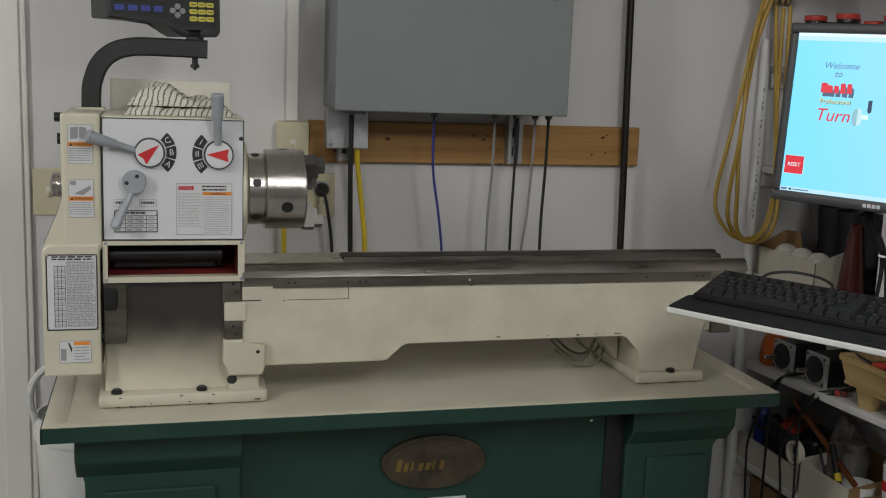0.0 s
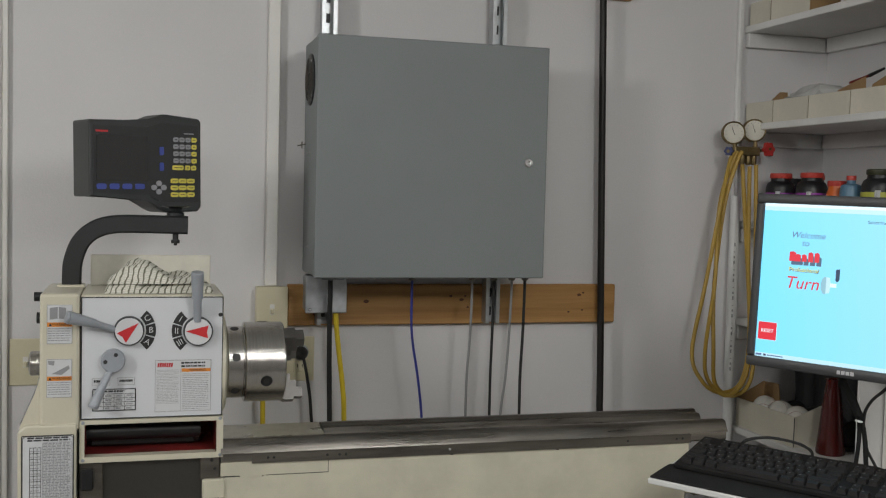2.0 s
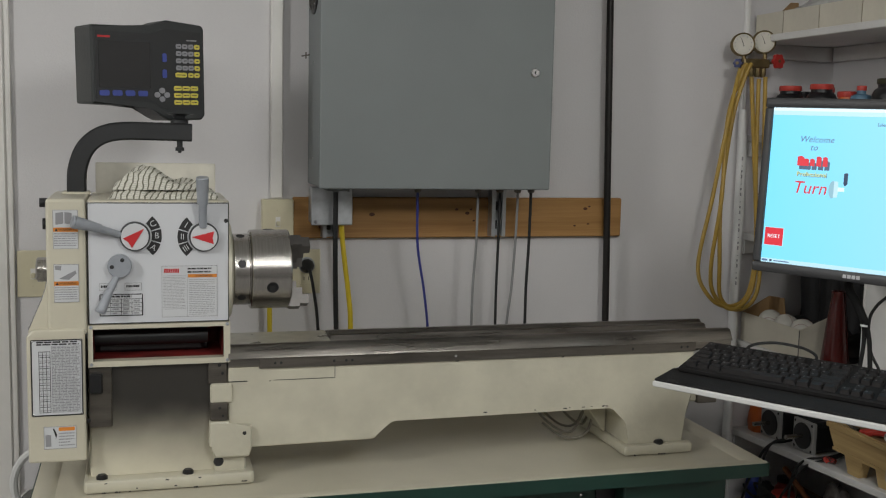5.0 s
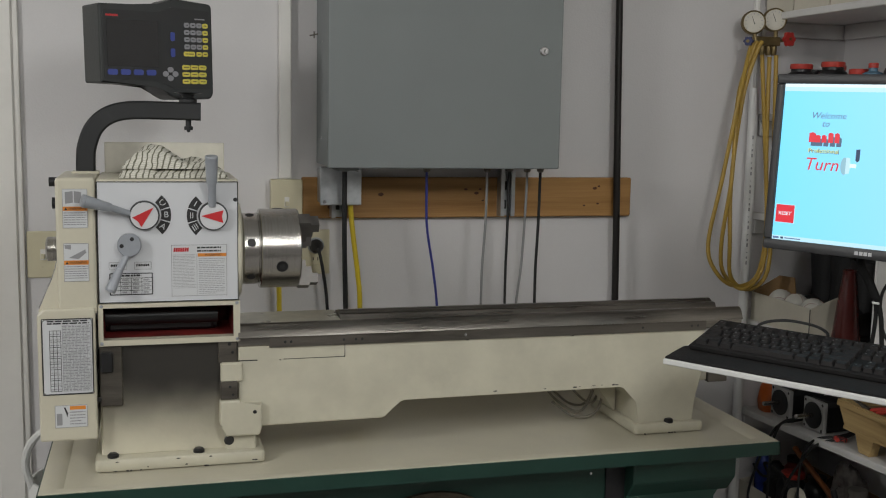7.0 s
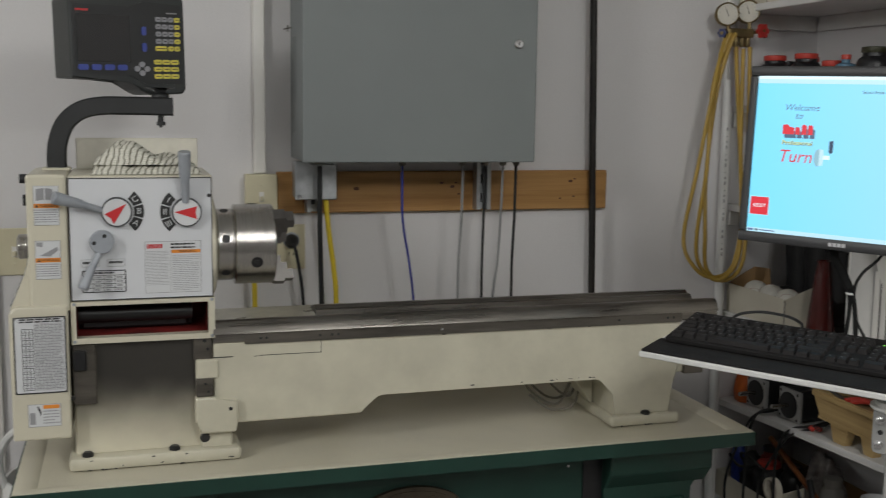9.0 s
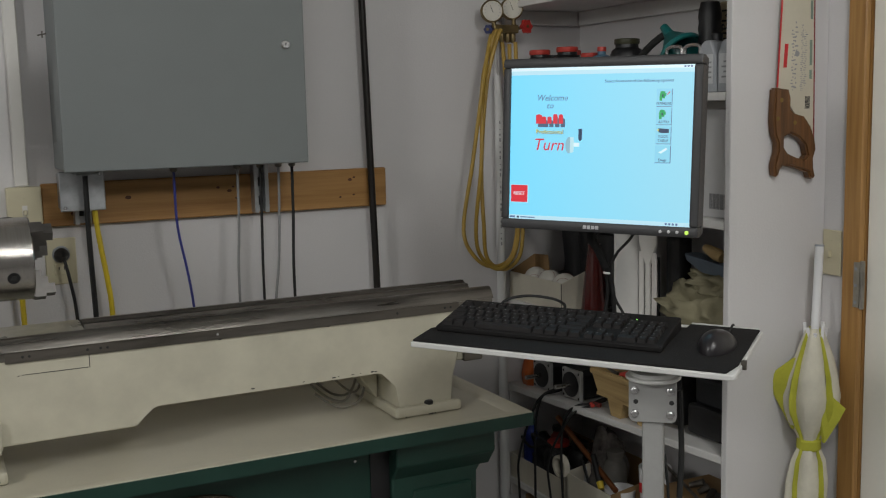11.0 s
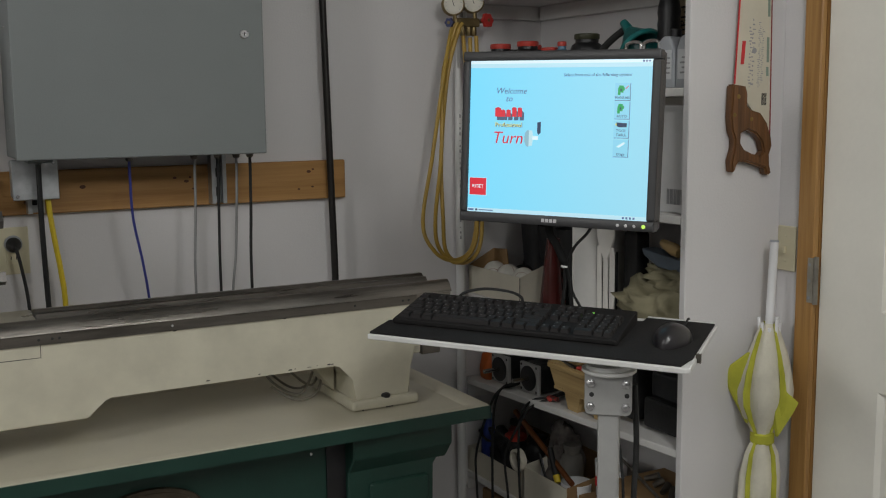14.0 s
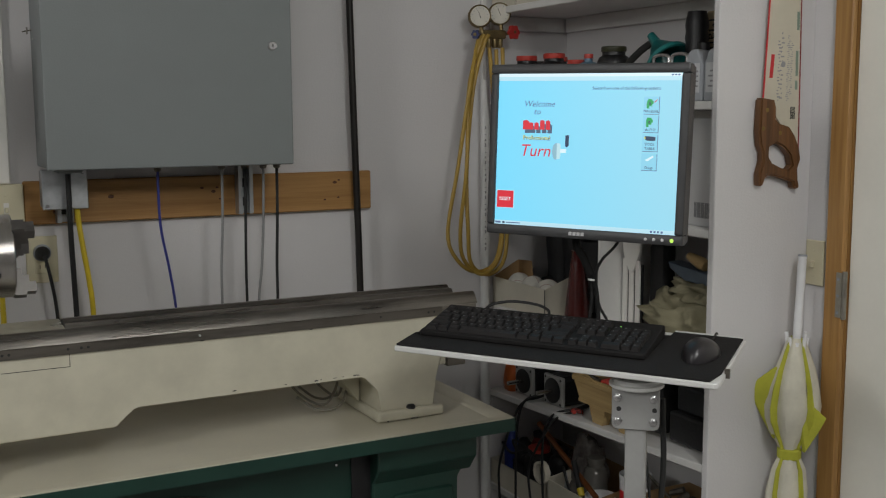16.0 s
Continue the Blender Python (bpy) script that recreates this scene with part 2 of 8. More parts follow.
def plate_at(parent, name, x0, x1, z0, z1, y, material, label="", thick=0.0012):
    return part(name, cube(B(), x0, x1, y - thick, y, z0, z1), material, parent, label)


def writing(parent, name, text, size, m, material, depth=0.0003, align="CENTER", shear=0.0, label=""):
    """Raised lettering, in the plane of m (x along the line, y up the letters)."""
    cu = bpy.data.curves.new(name, "FONT")
    cu.body, cu.size, cu.align_x, cu.align_y, cu.shear, cu.extrude, cu.resolution_u = text, size, align, "CENTER", shear, depth, 2
    tmp = bpy.data.objects.new(name, cu)
    me = bpy.data.meshes.new_from_object(tmp)
    bpy.data.objects.remove(tmp)
    bm = bmesh.new()
    bm.from_mesh(me)
    bpy.data.meshes.remove(me)
    bmesh.ops.transform(bm, matrix=m, verts=bm.verts[:])
    return part(name, bm, material, parent, label, world=True)


def facing_front(x, y, z, turn=0):
    """The plane of a sign that faces -y."""
    return Matrix.Translation((x, y, z)) @ pose(0, 0, 0, 90, 0, 0) @ pose(0, 0, 0, 0, 0, turn)


# ---- structure ----
WY, DX = 2.70, 1.98          # face of the back wall, face of the door wall
SX, SY = 1.70, 1.71          # shelf fronts, shelf end panel's face
HIGH = 2.42


def structure(name, bm, material, label, category):
    return solo(name, bm, material, label, category, "structure")


structure("floor", cube(B(), -2.6, 2.4, -2.7, 3.0, -0.1, 0.0), FLOOR, "bare grey concrete workshop floor", "floor")
structure("ceiling", cube(B(), -2.6, 2.4, -2.7, 3.0, HIGH, HIGH + 0.1), CEIL, "plain white painted ceiling", "ceiling")
structure("wall_north", cube(B(), -2.6, DX, WY, WY + 0.12, 0, HIGH), WALL, "white painted plaster wall behind the lathe", "wall")
structure("wall_west", cube(B(), -2.6, -2.5, -2.6, WY, 0, HIGH), WALL, "plain white painted wall", "wall")
structure("wall_south", cube(B(), -2.5, DX, -2.7, -2.6, 0, HIGH), WALL, "plain white painted wall", "wall")
bm = B()
cube(bm, DX, DX + 0.12, 1.60, WY + 0.12, 0, HIGH)
cube(bm, DX, DX + 0.12, -2.7, 0.80, 0, HIGH)
cube(bm, DX, DX + 0.12, 0.80, 1.60, 2.05, HIGH)
structure("wall_east", bm, WALL, "white painted wall with a doorway in it", "wall")

# ---- the lathe's stand ----
stand = thing("lathe_stand", "dark green steel lathe cabinet with a cream chip tray on top", "machine stand", Matrix.Translation((0.58, 2.15, 0)))
bm = B()
TX0, TX1, TY0, TY1, TZ = -0.183, 1.342, 1.958, 2.515, 0.735
# pan: outer lip, slope and floor as one sheet with a skirt below
loops = []
for inset, z in ((0, 0.706), (0, TZ), (0.004, TZ + 0.001), (0.028, TZ - 0.001), (0.040, 0.7265)):
    loops.append([bm.verts.new(p) for p in ((TX0 + inset, TY0 + inset, z), (TX1 - inset, TY0 + inset, z), (TX1 - inset, TY1 - inset, z), (TX0 + inset, TY1 - inset, z))])
for a, b in zip(loops, loops[1:]):
    for k in range(4):
        bm.faces.new((a[k], a[(k + 1) % 4], b[(k + 1) % 4], b[k]))
bm.faces.new(loops[-1])
bm.faces.new(loops[0][::-1])
part("chip_tray", bm, CREAM, stand, "cream enamelled chip tray with a low sloped rim")
bm = B()
cube(bm, TX0 - 0.002, TX1 + 0.002, TY0 - 0.003, TY0, 0.704, TZ - 0.002)
cube(bm, TX0 - 0.003, TX0, TY0 - 0.003, TY1, 0.704, TZ - 0.002)
cube(bm, TX1, TX1 + 0.003, TY0 - 0.003, TY1, 0.704, TZ - 0.002)
part("tray_skirt", bm, GREEN, stand, "green painted skirt round the tray")
part("backsplash", cube(B(), TX0, TX1, TY1 - 0.004, TY1, 0.704, 0.80, 0.0015, 1), CREAM, stand, "cream upright back edge")
FY = 2.0


def pedestal(x0, x1, taper_right):
    bm = B()
    t = 0.04
    if taper_right:
        prof = [(x0, 0.0), (x1 - t, 0.0), (x1 - t, 0.595), (x1, 0.64), (x1, 0.704), (x0, 0.704)]
    else:
        prof = [(x0 + 0.02, 0.0), (x1, 0.0), (x1, 0.704), (x0, 0.704), (x0, 0.64), (x0 + 0.02, 0.595)]
    prism(bm, prof, "y", FY + 0.03, 2.34, 0.004, 1)
    return bm


part("left_pedestal", pedestal(-0.131, 0.183, False), GREEN, stand)
part("right_pedestal", pedestal(1.02, 1.268, True), GREEN, stand)
for x0, x1 in ((-0.131, 0.183), (1.02, 1.268)):
    bm = B()
    prism(bm, [(FY, 0.704), (FY, 0.645), (FY + 0.032, 0.605), (FY + 0.04, 0.605), (FY + 0.04, 0.704)], "x", x0, x1, 0.003, 1)
    part("pedestal_brow", bm, GREEN, stand)
    bm = cube(B(), x0 + 0.05, x1 - 0.05, FY + 0.022, FY + 0.033, 0.08, 0.575, 0.004, 1)
    part("cabinet_door", bm, GREEN, stand)
part("middle_panel", cube(B(), 0.183, 1.02, FY + 0.05, 2.30, 0.10, 0.704, 0.002, 1), GREEN, stand)
# black strip that paints in the shade beside the right pedestal
part("painted_gap_shade", cube(B(), 0.975, 1.02, FY + 0.045, FY + 0.052, 0.10, 0.704), BLACK_PAINT, stand)
part("screw", lathe_turn(B(), [(0.004, 0), (0.003, 0.003), (0, 0.004)], (0.94, FY + 0.05, 0.66), (0, -1, 0), 10), BRIGHT, stand)
# oval cast badge, its relief as plain shapes
BRONZE = mat("weathered_bronze", (0.075, 0.06, 0.04), 0.5, 0.5, 0.3, 18, 70, 0.08)
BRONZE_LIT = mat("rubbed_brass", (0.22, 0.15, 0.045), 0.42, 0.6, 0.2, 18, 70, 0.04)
bm = B()
oval = [(0.585 + 0.115 * math.cos(a), 0.590 + 0.058 * math.sin(a)) for a in [2 * math.pi * k / 40 for k in range(40)]]
prism(bm, oval, "y", FY + 0.038, FY + 0.051, 0.003, 1)
badge = part("badge", bm, BRONZE, stand, "oval weathered bronze badge")
bm = B()
prism(bm, [(0.585 + 0.105 * math.cos(a), 0.590 + 0.050 * math.sin(a)) for a in [2 * math.pi * k / 40 for k in range(40)]], "y", FY + 0.0365, FY + 0.0385)
part("badge_field", bm, BRONZE, badge)
for k, (w, h) in enumerate(((0.014, 0.026), (0.012, 0.018), (0.006, 0.020), (0.014, 0.016), (0.014, 0.016), (0.006, 0.022), (0.012, 0.020))):
    x = 0.500 + k * 0.0155
    part("badge_bar", prism(B(), [(x, 0.575), (x + w * 0.8, 0.575), (x + w * 0.8 + 0.004, 0.575 + h), (x + 0.004, 0.575 + h)], "y", FY + 0.034, FY + 0.037), BRONZE_LIT, badge)
part("badge_relief", prism(B(), [(0.60, 0.622), (0.63, 0.628), (0.665, 0.612), (0.652, 0.598), (0.66, 0.585), (0.635, 0.592), (0.62, 0.606)], "y", FY + 0.035, FY + 0.037), BRONZE, badge)
part("data_plate", cube(B(), 0.575, 0.66, FY + 0.048, FY + 0.051, 0.462, 0.506), LABEL, stand, "pale data plate")

# ---- the lathe ----
lathe = thing("metal_lathe", "cream enamelled engine lathe with bare steel ways, stripped of its carriage", "lathe", Matrix.Translation((0.5, 2.2, 0.7275)))
LY = 2.093
Z0 = 0.7275
part("headstock_foot", cube(B(), -0.090, 0.238, 2.074, 2.34, Z0, 0.753, 0.007, 2), CREAM_ROUGH, lathe)
part("pedestal_casting", cube(B(), -0.078, 0.186, 2.106, 2.32, 0.750, 0.985, 0.004, 1), CASTING, lathe, "casting with bare iron above cream paint, shade painted into its cloudy fade")
part("casting_shoulder", prism(B(), [(0.149, 0.806), (0.158, 0.806), (0.158, 0.783), (0.228, 0.783), (0.233, 0.800), (0.233, 0.849), (0.190, 0.849), (0.190, 0.857), (0.150, 0.857)], "y", 2.080, 2.11, 0.004, 2), CREAM_ROUGH, lathe)
part("lower_web", cube(B(), 0.160, 0.222, 2.094, 2.32, 0.745, 0.79, 0.004, 1), CREAM_ROUGH, lathe)
part("casting_lug", cube(B(), 0.152, 0.196, 2.088, 2.11, 0.893, 0.932, 0.003, 1), CREAM_ROUGH, lathe)
part("machined_pad", cube(B(), 0.151, 0.186, 2.086, 2.11, 0.858, 0.895, 0.002, 1), STEEL_DARK, lathe, "bare machined pad with screw holes")
part("machined_strip", cube(B(), 0.148, 0.186, 2.098, 2.11, 0.930, 0.976, 0.002, 1), STEEL_DARK, lathe)
part("machined_edge", cube(B(), -0.078, -0.035, 2.094, 2.11, 0.855, 0.975, 0.002, 1), STEEL_DARK, lathe, "bare machined face")
part("bracket_block", cube(B(), -0.076, -0.052, 2.078, 2.10, 0.925, 0.965, 0.003, 1), BLACK_PAINT, lathe)
for x, z, r in ((0.170, 0.970, 0.0035), (0.176, 0.953, 0.003), (0.170, 0.884, 0.0035), (0.176, 0.868, 0.003), (-0.066, 0.925, 0.004), (-0.08, 0.87, 0.005)):
    part("screw_hole", lathe_turn(B(), [(r, 0), (0, 0.0012)], (x, 2.0862 if z < 0.9 and x > 0 else 2.0938, z), (0, -1, 0), 12), INK, lathe)
part("screw_hole", lathe_turn(B(), [(0.004, 0), (0, 0.0012)], (0.218, 2.0795, 0.832), (0, -1, 0), 12), INK, lathe)
part("drain_hole", lathe_turn(B(), [(0.0105, 0), (0.008, 0.002), (0, 0.001)], (0.168, 2.0945, 0.772), (0, -1, 0), 20), INK, lathe)
for x, y, z in ((-0.056, 2.10, 0.753), (0.108, 2.10, 0.753), (1.144, 2.100, 0.751)):
    part("foot_bolt", lathe_turn(B(), [(0.011, 0), (0.011, 0.006), (0.0075, 0.0095), (0, 0.0105)], (x, y - 0.008, z - 0.001), (0, 0, 1), 18), BLACK_PAINT, lathe, "black bolt head")
# bed: one long casting with an arch under it
prof = [(0.187, 0.975), (1.226, 0.975), (1.226, 0.86), (1.206, 0.815), (1.206, 0.75), (1.067, 0.75), (1.067, 0.800), (1.062, 0.808), (1.033, 0.838), (1.022, 0.842),
        (0.530, 0.840), (0.519, 0.836), (0.492, 0.803), (0.484, 0.799), (0.187, 0.797)]
part("bed", prism(B(), prof, "y", LY, 2.295, 0.004, 2), CREAM_ROUGH, lathe, "long cream bed casting, arched below")
part("tail_foot", cube(B(), 1.056, 1.226, 2.080, 2.34, Z0, 0.752, 0.007, 2), CREAM_ROUGH, lathe)
part("tail_brace", prism(B(), [(1.063, 0.752), (1.058, 0.752), (1.0, 0.830), (1.03, 0.842), (1.063, 0.81)], "y", 2.20, 2.285, 0.002, 1), CREAM_ROUGH, lathe)
# ways
front = [(2.0945, 0.962), (2.090, 0.966), (2.090, 0.981), (2.0835, 0.983), (2.0930, 1.0005), (2.0985, 1.006), (2.104, 1.008), (2.110, 1.008), (2.116, 1.003), (2.135, 1.003), (2.135, 0.962)]
part("front_way", prism(B(), front, "x", 0.187, 1.316), STEEL, lathe, "ground steel front way")
part("rack_seat", cube(B(), 0.248, 1.226, 2.0885, 2.0945, 0.9605, 0.9815), STEEL_DARK, lathe, "dark oiled strip under the front way")
back = [(2.198, 0.975), (2.198, 0.980), (2.212, 0.999), (2.228, 0.999), (2.236, 1.005), (2.246, 1.005), (2.256, 0.999), (2.272, 0.999), (2.272, 0.975)]
part("back_way", prism(B(), back, "x", 0.412, 1.316), STEEL, lathe, "ground steel back way")
part("gap_bridge", prism(B(), [(2.15, 0.975), (2.15, 0.992), (2.270, 1.000), (2.272, 0.975)], "x", 0.187, 0.410, 0.002, 1), mat("scraped_cream_steel", (0.50, 0.48, 0.40), 0.3, 0.5, 0.15, 20, 60, 0.05), lathe, "removable gap bridge")
part("bed_floor", cube(B(), 0.187, 1.30, 2.13, 2.21, 0.955, 0.985), STEEL_DARK, lathe)
for x in (0.28, 0.292, 0.40, 0.425, 0.438, 0.66, 1.07, 1.19, 1.205):
    part("screw_hole", lathe_turn(B(), [(0.0028, 0), (0, 0.0008)], (x, 2.0884, 0.971), (0, -1, 0), 10), INK if x != 0.66 else BRIGHT, lathe)
# scored joint of the gap piece
for x0, x1, z0, z1 in ((0.4020, 0.4032, 0.935, 0.962), (0.277, 0.4032, 0.9342, 0.9354), (0.187, 0.225, 0.934, 0.936)):
    part("joint_line", cube(B(), x0, x1, LY - 0.0006, LY + 0.001, z0, z1), INK, lathe)
# tail end block behind the keyboard shelf
part("end_block", cube(B(), 1.226, 1.262, 2.12, 2.16, 0.835, 0.865, 0.003, 1), CREAM_ROUGH, lathe)
part("end_block_face", cube(B(), 1.250, 1.30, 2.112, 2.15, 0.832, 0.858, 0.002, 1), STEEL_DARK, lathe)
# headstock
HX0, HX1, HZ0, HZ1 = -0.078, 0.190, 0.985, 1.299
part("headstock_body", cube(B(), HX0, HX1, LY + 0.004, 2.335, 1.055, HZ1, 0.005, 2), CREAM, lathe)
bm = B()
cube(bm, HX0, HX1 + 0.001, LY - 0.004, LY + 0.02, 1.050, 1.058)
cube(bm, HX0, HX1 + 0.001, LY - 0.004, LY + 0.02, 0.976, 0.987)
cube(bm, HX0, -0.069, LY - 0.004, LY + 0.02, 0.987, 1.050)
cube(bm, 0.178, HX1 + 0.001, LY - 0.004, LY + 0.02, 0.987, 1.050)
part("gearbox_frame", bm, CREAM, lathe, "cream frame round the open gearbox space")
bm = B()
for q in ((-0.069, 0.178, LY + 0.16, LY + 0.165, 0.980, 1.054), (-0.072, -0.069, LY, LY + 0.16, 0.980, 1.054), (0.178, 0.181, LY, LY + 0.16, 0.980, 1.054), (-0.072, 0.181, LY, LY + 0.16, 1.0505, 1.054), (-0.072, 0.181, LY, LY + 0.16, 0.982, 0.9868)):
    cube(bm, *q)
part("gearbox_recess", bm, RED_PRIMER, lathe, "dark red primed recess")
part("gear_shaft", rod(B(), (-0.068, LY + 0.06, 1.022), (0.150, LY + 0.06, 1.022), 0.017), BLACK_PAINT, lathe)
part("gear_shaft", rod(B(), (-0.068, LY + 0.09, 0.998), (0.150, LY + 0.09, 0.998), 0.010), BLACK_PAINT, lathe)
part("gear_cover", cube(B(), -0.062, 0.142, LY + 0.07, LY + 0.10, 0.99, 1.048, 0.004, 1), BLACK_PAINT, lathe)
for x, z in ((-0.072, 1.054), (0.185, 1.054), (-0.072, 0.981), (0.185, 0.981)):
    part("frame_screw", lathe_turn(B(), [(0.0035, 0), (0.0025, 0.002), (0, 0.002)], (x, LY - 0.004, z), (0, -1, 0), 10), GREY_LEVER, lathe)
# end cover, upper and lower
part("upper_cover", cube(B(), -0.150, -0.0785, 2.086, 2.31, 1.040, 1.302, 0.006, 2), CREAM, lathe, "cream end cover")
bm = B()
prism(bm, [(-0.188, 0.795), (-0.083, 0.795), (-0.083, 1.054), (-0.176, 1.054), (-0.188, 1.042)], "y", 2.080, 2.31, 0.004, 2)
lower_cover = part("lower_cover", bm, CREAM, lathe, "cream change-gear cover with a sloped vent")
VENT = [(-0.186, 1.047), (-0.178, 1.066), (-0.169, 1.088), (-0.160, 1.108), (-0.1535, 1.128), (-0.151, 1.140)]
part("sloped_vent", prism(B(), VENT + [(-0.149, 1.140), (-0.149, 1.047)], "y", 2.092, 2.305), CREAM, lathe, "hollow sloped vent of the end cover")
for (xa, za), (xb, zb) in zip(VENT, VENT[1:]):
    for f in (0.2, 0.65):
        x, z = xa + (xb - xa) * f, za + (zb - za) * f
        part("vent_slot", cube(B(), x - 0.0012, x + 0.003, 2.098, 2.29, z, z + 0.0035), INK_GREY, lower_cover)
part("cover_knob", rod(B(), (-0.165, 2.15, 1.290), (-0.149, 2.15, 1.290), 0.009), BLACK, lathe)
part("cover_knob", rod(B(), (-0.160, 2.15, 1.249), (-0.149, 2.15, 1.249), 0.011), BLACK, lathe)
part("spindle_tail", lathe_turn(B(), [(0.020, 0), (0.024, 0.003), (0.024, 0.012), (0.0235, 0.014), (0.024, 0.016), (0.024, 0.05)], (-0.176, 2.18, 1.156), (1, 0, 0), 32), CHROME, lathe, "bright turned spindle end")
# nameplate panel with its border
part("front_panel", cube(B(), -0.0765, 0.1885, LY - 0.0005, LY + 0.0045, 1.0595, 1.2945), mat("white_panel", (0.61, 0.62, 0.64), 0.35, 0, 0.02, 4, 90, 0), lathe, "white enamelled headstock panel")
bm = B()
for q in ((-0.0765, 0.1885, 1.0595, 1.0612), (-0.0765, 0.1885, 1.2928, 1.2945), (-0.0765, -0.0748, 1.0612, 1.2928), (0.1868, 0.1885, 1.0612, 1.2928)):
    cube(bm, q[0], q[1], LY - 0.0012, LY - 0.0005, q[2], q[3])
part("panel_border", bm, INK, lathe)
part("sight_hole", lathe_turn(B(), [(0.004, 0), (0.003, 0.001), (0, 0.0004)], (0.183, LY - 0.0012, 1.259), (0, -1, 0), 16), INK, lathe)


def P2(px, py):
    """Panel coordinates: 0 to 1 across, 0 to 1 down."""
    return -0.0765 + 0.265 * px, 1.2945 - 0.235 * py


def disc(bm, x, z, r, y0, y1, seg=32):
    return lathe_turn(bm, [(r, 0), (r, (y0 - y1) * 0.8), (r * 0.97, y0 - y1)], (x, y0, z), (0, -1, 0), seg)


DARK_RIM = mat("dark_rubber_rim", (0.05, 0.052, 0.055), 0.4, 0, 0.1, 14, 90, 0.02)


def dial(px, py, turn, letters, side):
    x, z = P2(px, py)
    knob = part("dial", disc(B(), x, z, 0.0285, LY, LY - 0.012), DARK_RIM, lathe, "round selector dial with a red pointer")
    part("dial_face", disc(B(), x, z, 0.0255, LY - 0.012, LY - 0.0135), LABEL, knob)
    c, s = math.cos(turn), math.sin(turn)
    tri = [(0.0235, 0.0), (-0.019, 0.0125), (-0.016, 0.0), (-0.019, -0.0125)]
    part("pointer", prism(B(), [(x + c * u - s * v, z + s * u + c * v) for u, v in tri], "y", LY - 0.0145, LY - 0.0135), RED, knob, "red pointer")
    for k, ch in enumerate(letters):
        a0 = (math.radians(50) - k * math.radians(34)) * 1.0
        a1 = a0 - math.radians(31)
        arc = [(0.0315, a0 + (a1 - a0) * j / 5) for j in range(6)] + [(0.0500, a1 + (a0 - a1) * j / 5) for j in range(6)]
        part("scale_sector", prism(B(), [(x + side * r * math.cos(a), z + r * math.sin(a)) for r, a in arc], "y", LY - 0.0013, LY - 0.0004), INK, lathe)
        am = (a0 + a1) / 2
        writing(lathe, "scale_mark", ch, 0.0165, facing_front(x + side * 0.0407 * math.cos(am), LY - 0.0014, z + 0.0407 * math.sin(am), math.degrees(am) * side * 0.9), LABEL)
    return x, z, knob


lx, lz, ldial = dial(0.330, 0.275, math.radians(42), "CBA", 1)
rx, rz, rdial = dial(0.818, 0.285, math.radians(178), ("I", "II", "III"), -1)
# levers
bm = B()
rod(bm, (lx - 0.027, LY - 0.008, lz + 0.004), (lx - 0.062, LY - 0.024, lz + 0.017), 0.0058, 0.0068)
rod(bm, (lx - 0.062, LY - 0.024, lz + 0.017), (lx - 0.108, LY - 0.040, lz + 0.031), 0.0085, 0.0125)
lathe_turn(bm, [(0.0125, 0), (0.0115, 0.004), (0, 0.005)], (lx - 0.108, LY - 0.040, lz + 0.031), (-0.93, -0.25, 0.27), 16)
part("speed_lever", bm, GREY_LEVER, ldial, "grey painted lever")
bm = B()
rod(bm, (rx - 0.002, LY - 0.010, rz + 0.02), (rx - 0.003, LY - 0.022, rz + 0.068), 0.0075, 0.0085)
rod(bm, (rx - 0.003, LY - 0.022, rz + 0.066), (rx - 0.004, LY - 0.034, rz + 0.115), 0.0105, 0.0125)
lathe_turn(bm, [(0.0125, 0), (0.0115, 0.003), (0, 0.004)], (rx - 0.004, LY - 0.034, rz + 0.115), (0, -0.2, 0.98), 16)
part("range_lever", bm, GREY_LEVER, rdial, "grey painted lever")
fx, fz = P2(0.222, 0.515)
hub = part("feed_hub", lathe_turn(B(), [(0.0225, 0), (0.0225, 0.016), (0.0205, 0.018), (0.0205, 0.0185), (0, 0.0185)], (fx, LY, fz), (0, -1, 0), 32), GREY_LEVER, lathe, "grey lever hub with two dark holes")
for dx, dz in ((0.005, 0.012), (-0.014, -0.001)):
    part("hub_hole", lathe_turn(B(), [(0.004, 0), (0, 0.0006)], (fx + dx, LY - 0.0186, fz + dz), (0, -1, 0), 12), INK, hub)
bm = B()
rod(bm, (fx - 0.003, LY - 0.010, fz - 0.016), (fx - 0.018, LY - 0.020, fz - 0.045), 0.0060, 0.0075)
rod(bm, (fx - 0.018, LY - 0.020, fz - 0.045), (fx - 0.035, LY - 0.030, fz - 0.083), 0.0075, 0.0105)
lathe_turn(bm, [(0.0105, 0), (0.009, 0.004), (0, 0.005)], (fx - 0.035, LY - 0.030, fz - 0.083), (-0.42, -0.2, -0.88), 14)
part("feed_lever", bm, GREY_LEVER, hub, "grey painted lever")


def notice(parent, x0, x1, z0, z1, y, name="notice", lines=9, head=0.0, pic=0.45, columns=1, label="white warning label with an orange band"):
    """A printed label: white card, picture field, orange band, lines of small print as bars."""
    card = part(name, cube(B(), x0, x1, y - 0.0009, y, z0, z1), LABEL, parent, label)
    h, w = z1 - z0, x1 - x0
    for q in ((x0, x1, z0, z0 + 0.0008), (x0, x1, z1 - 0.0008, z1), (x0, x0 + 0.0008, z0, z1), (x1 - 0.0008, x1, z0, z1)):
        part("edge_line", cube(B(), q[0], q[1], y - 0.0012, y - 0.0008, q[2], q[3]), INK_GREY, card)
    return card, w, h


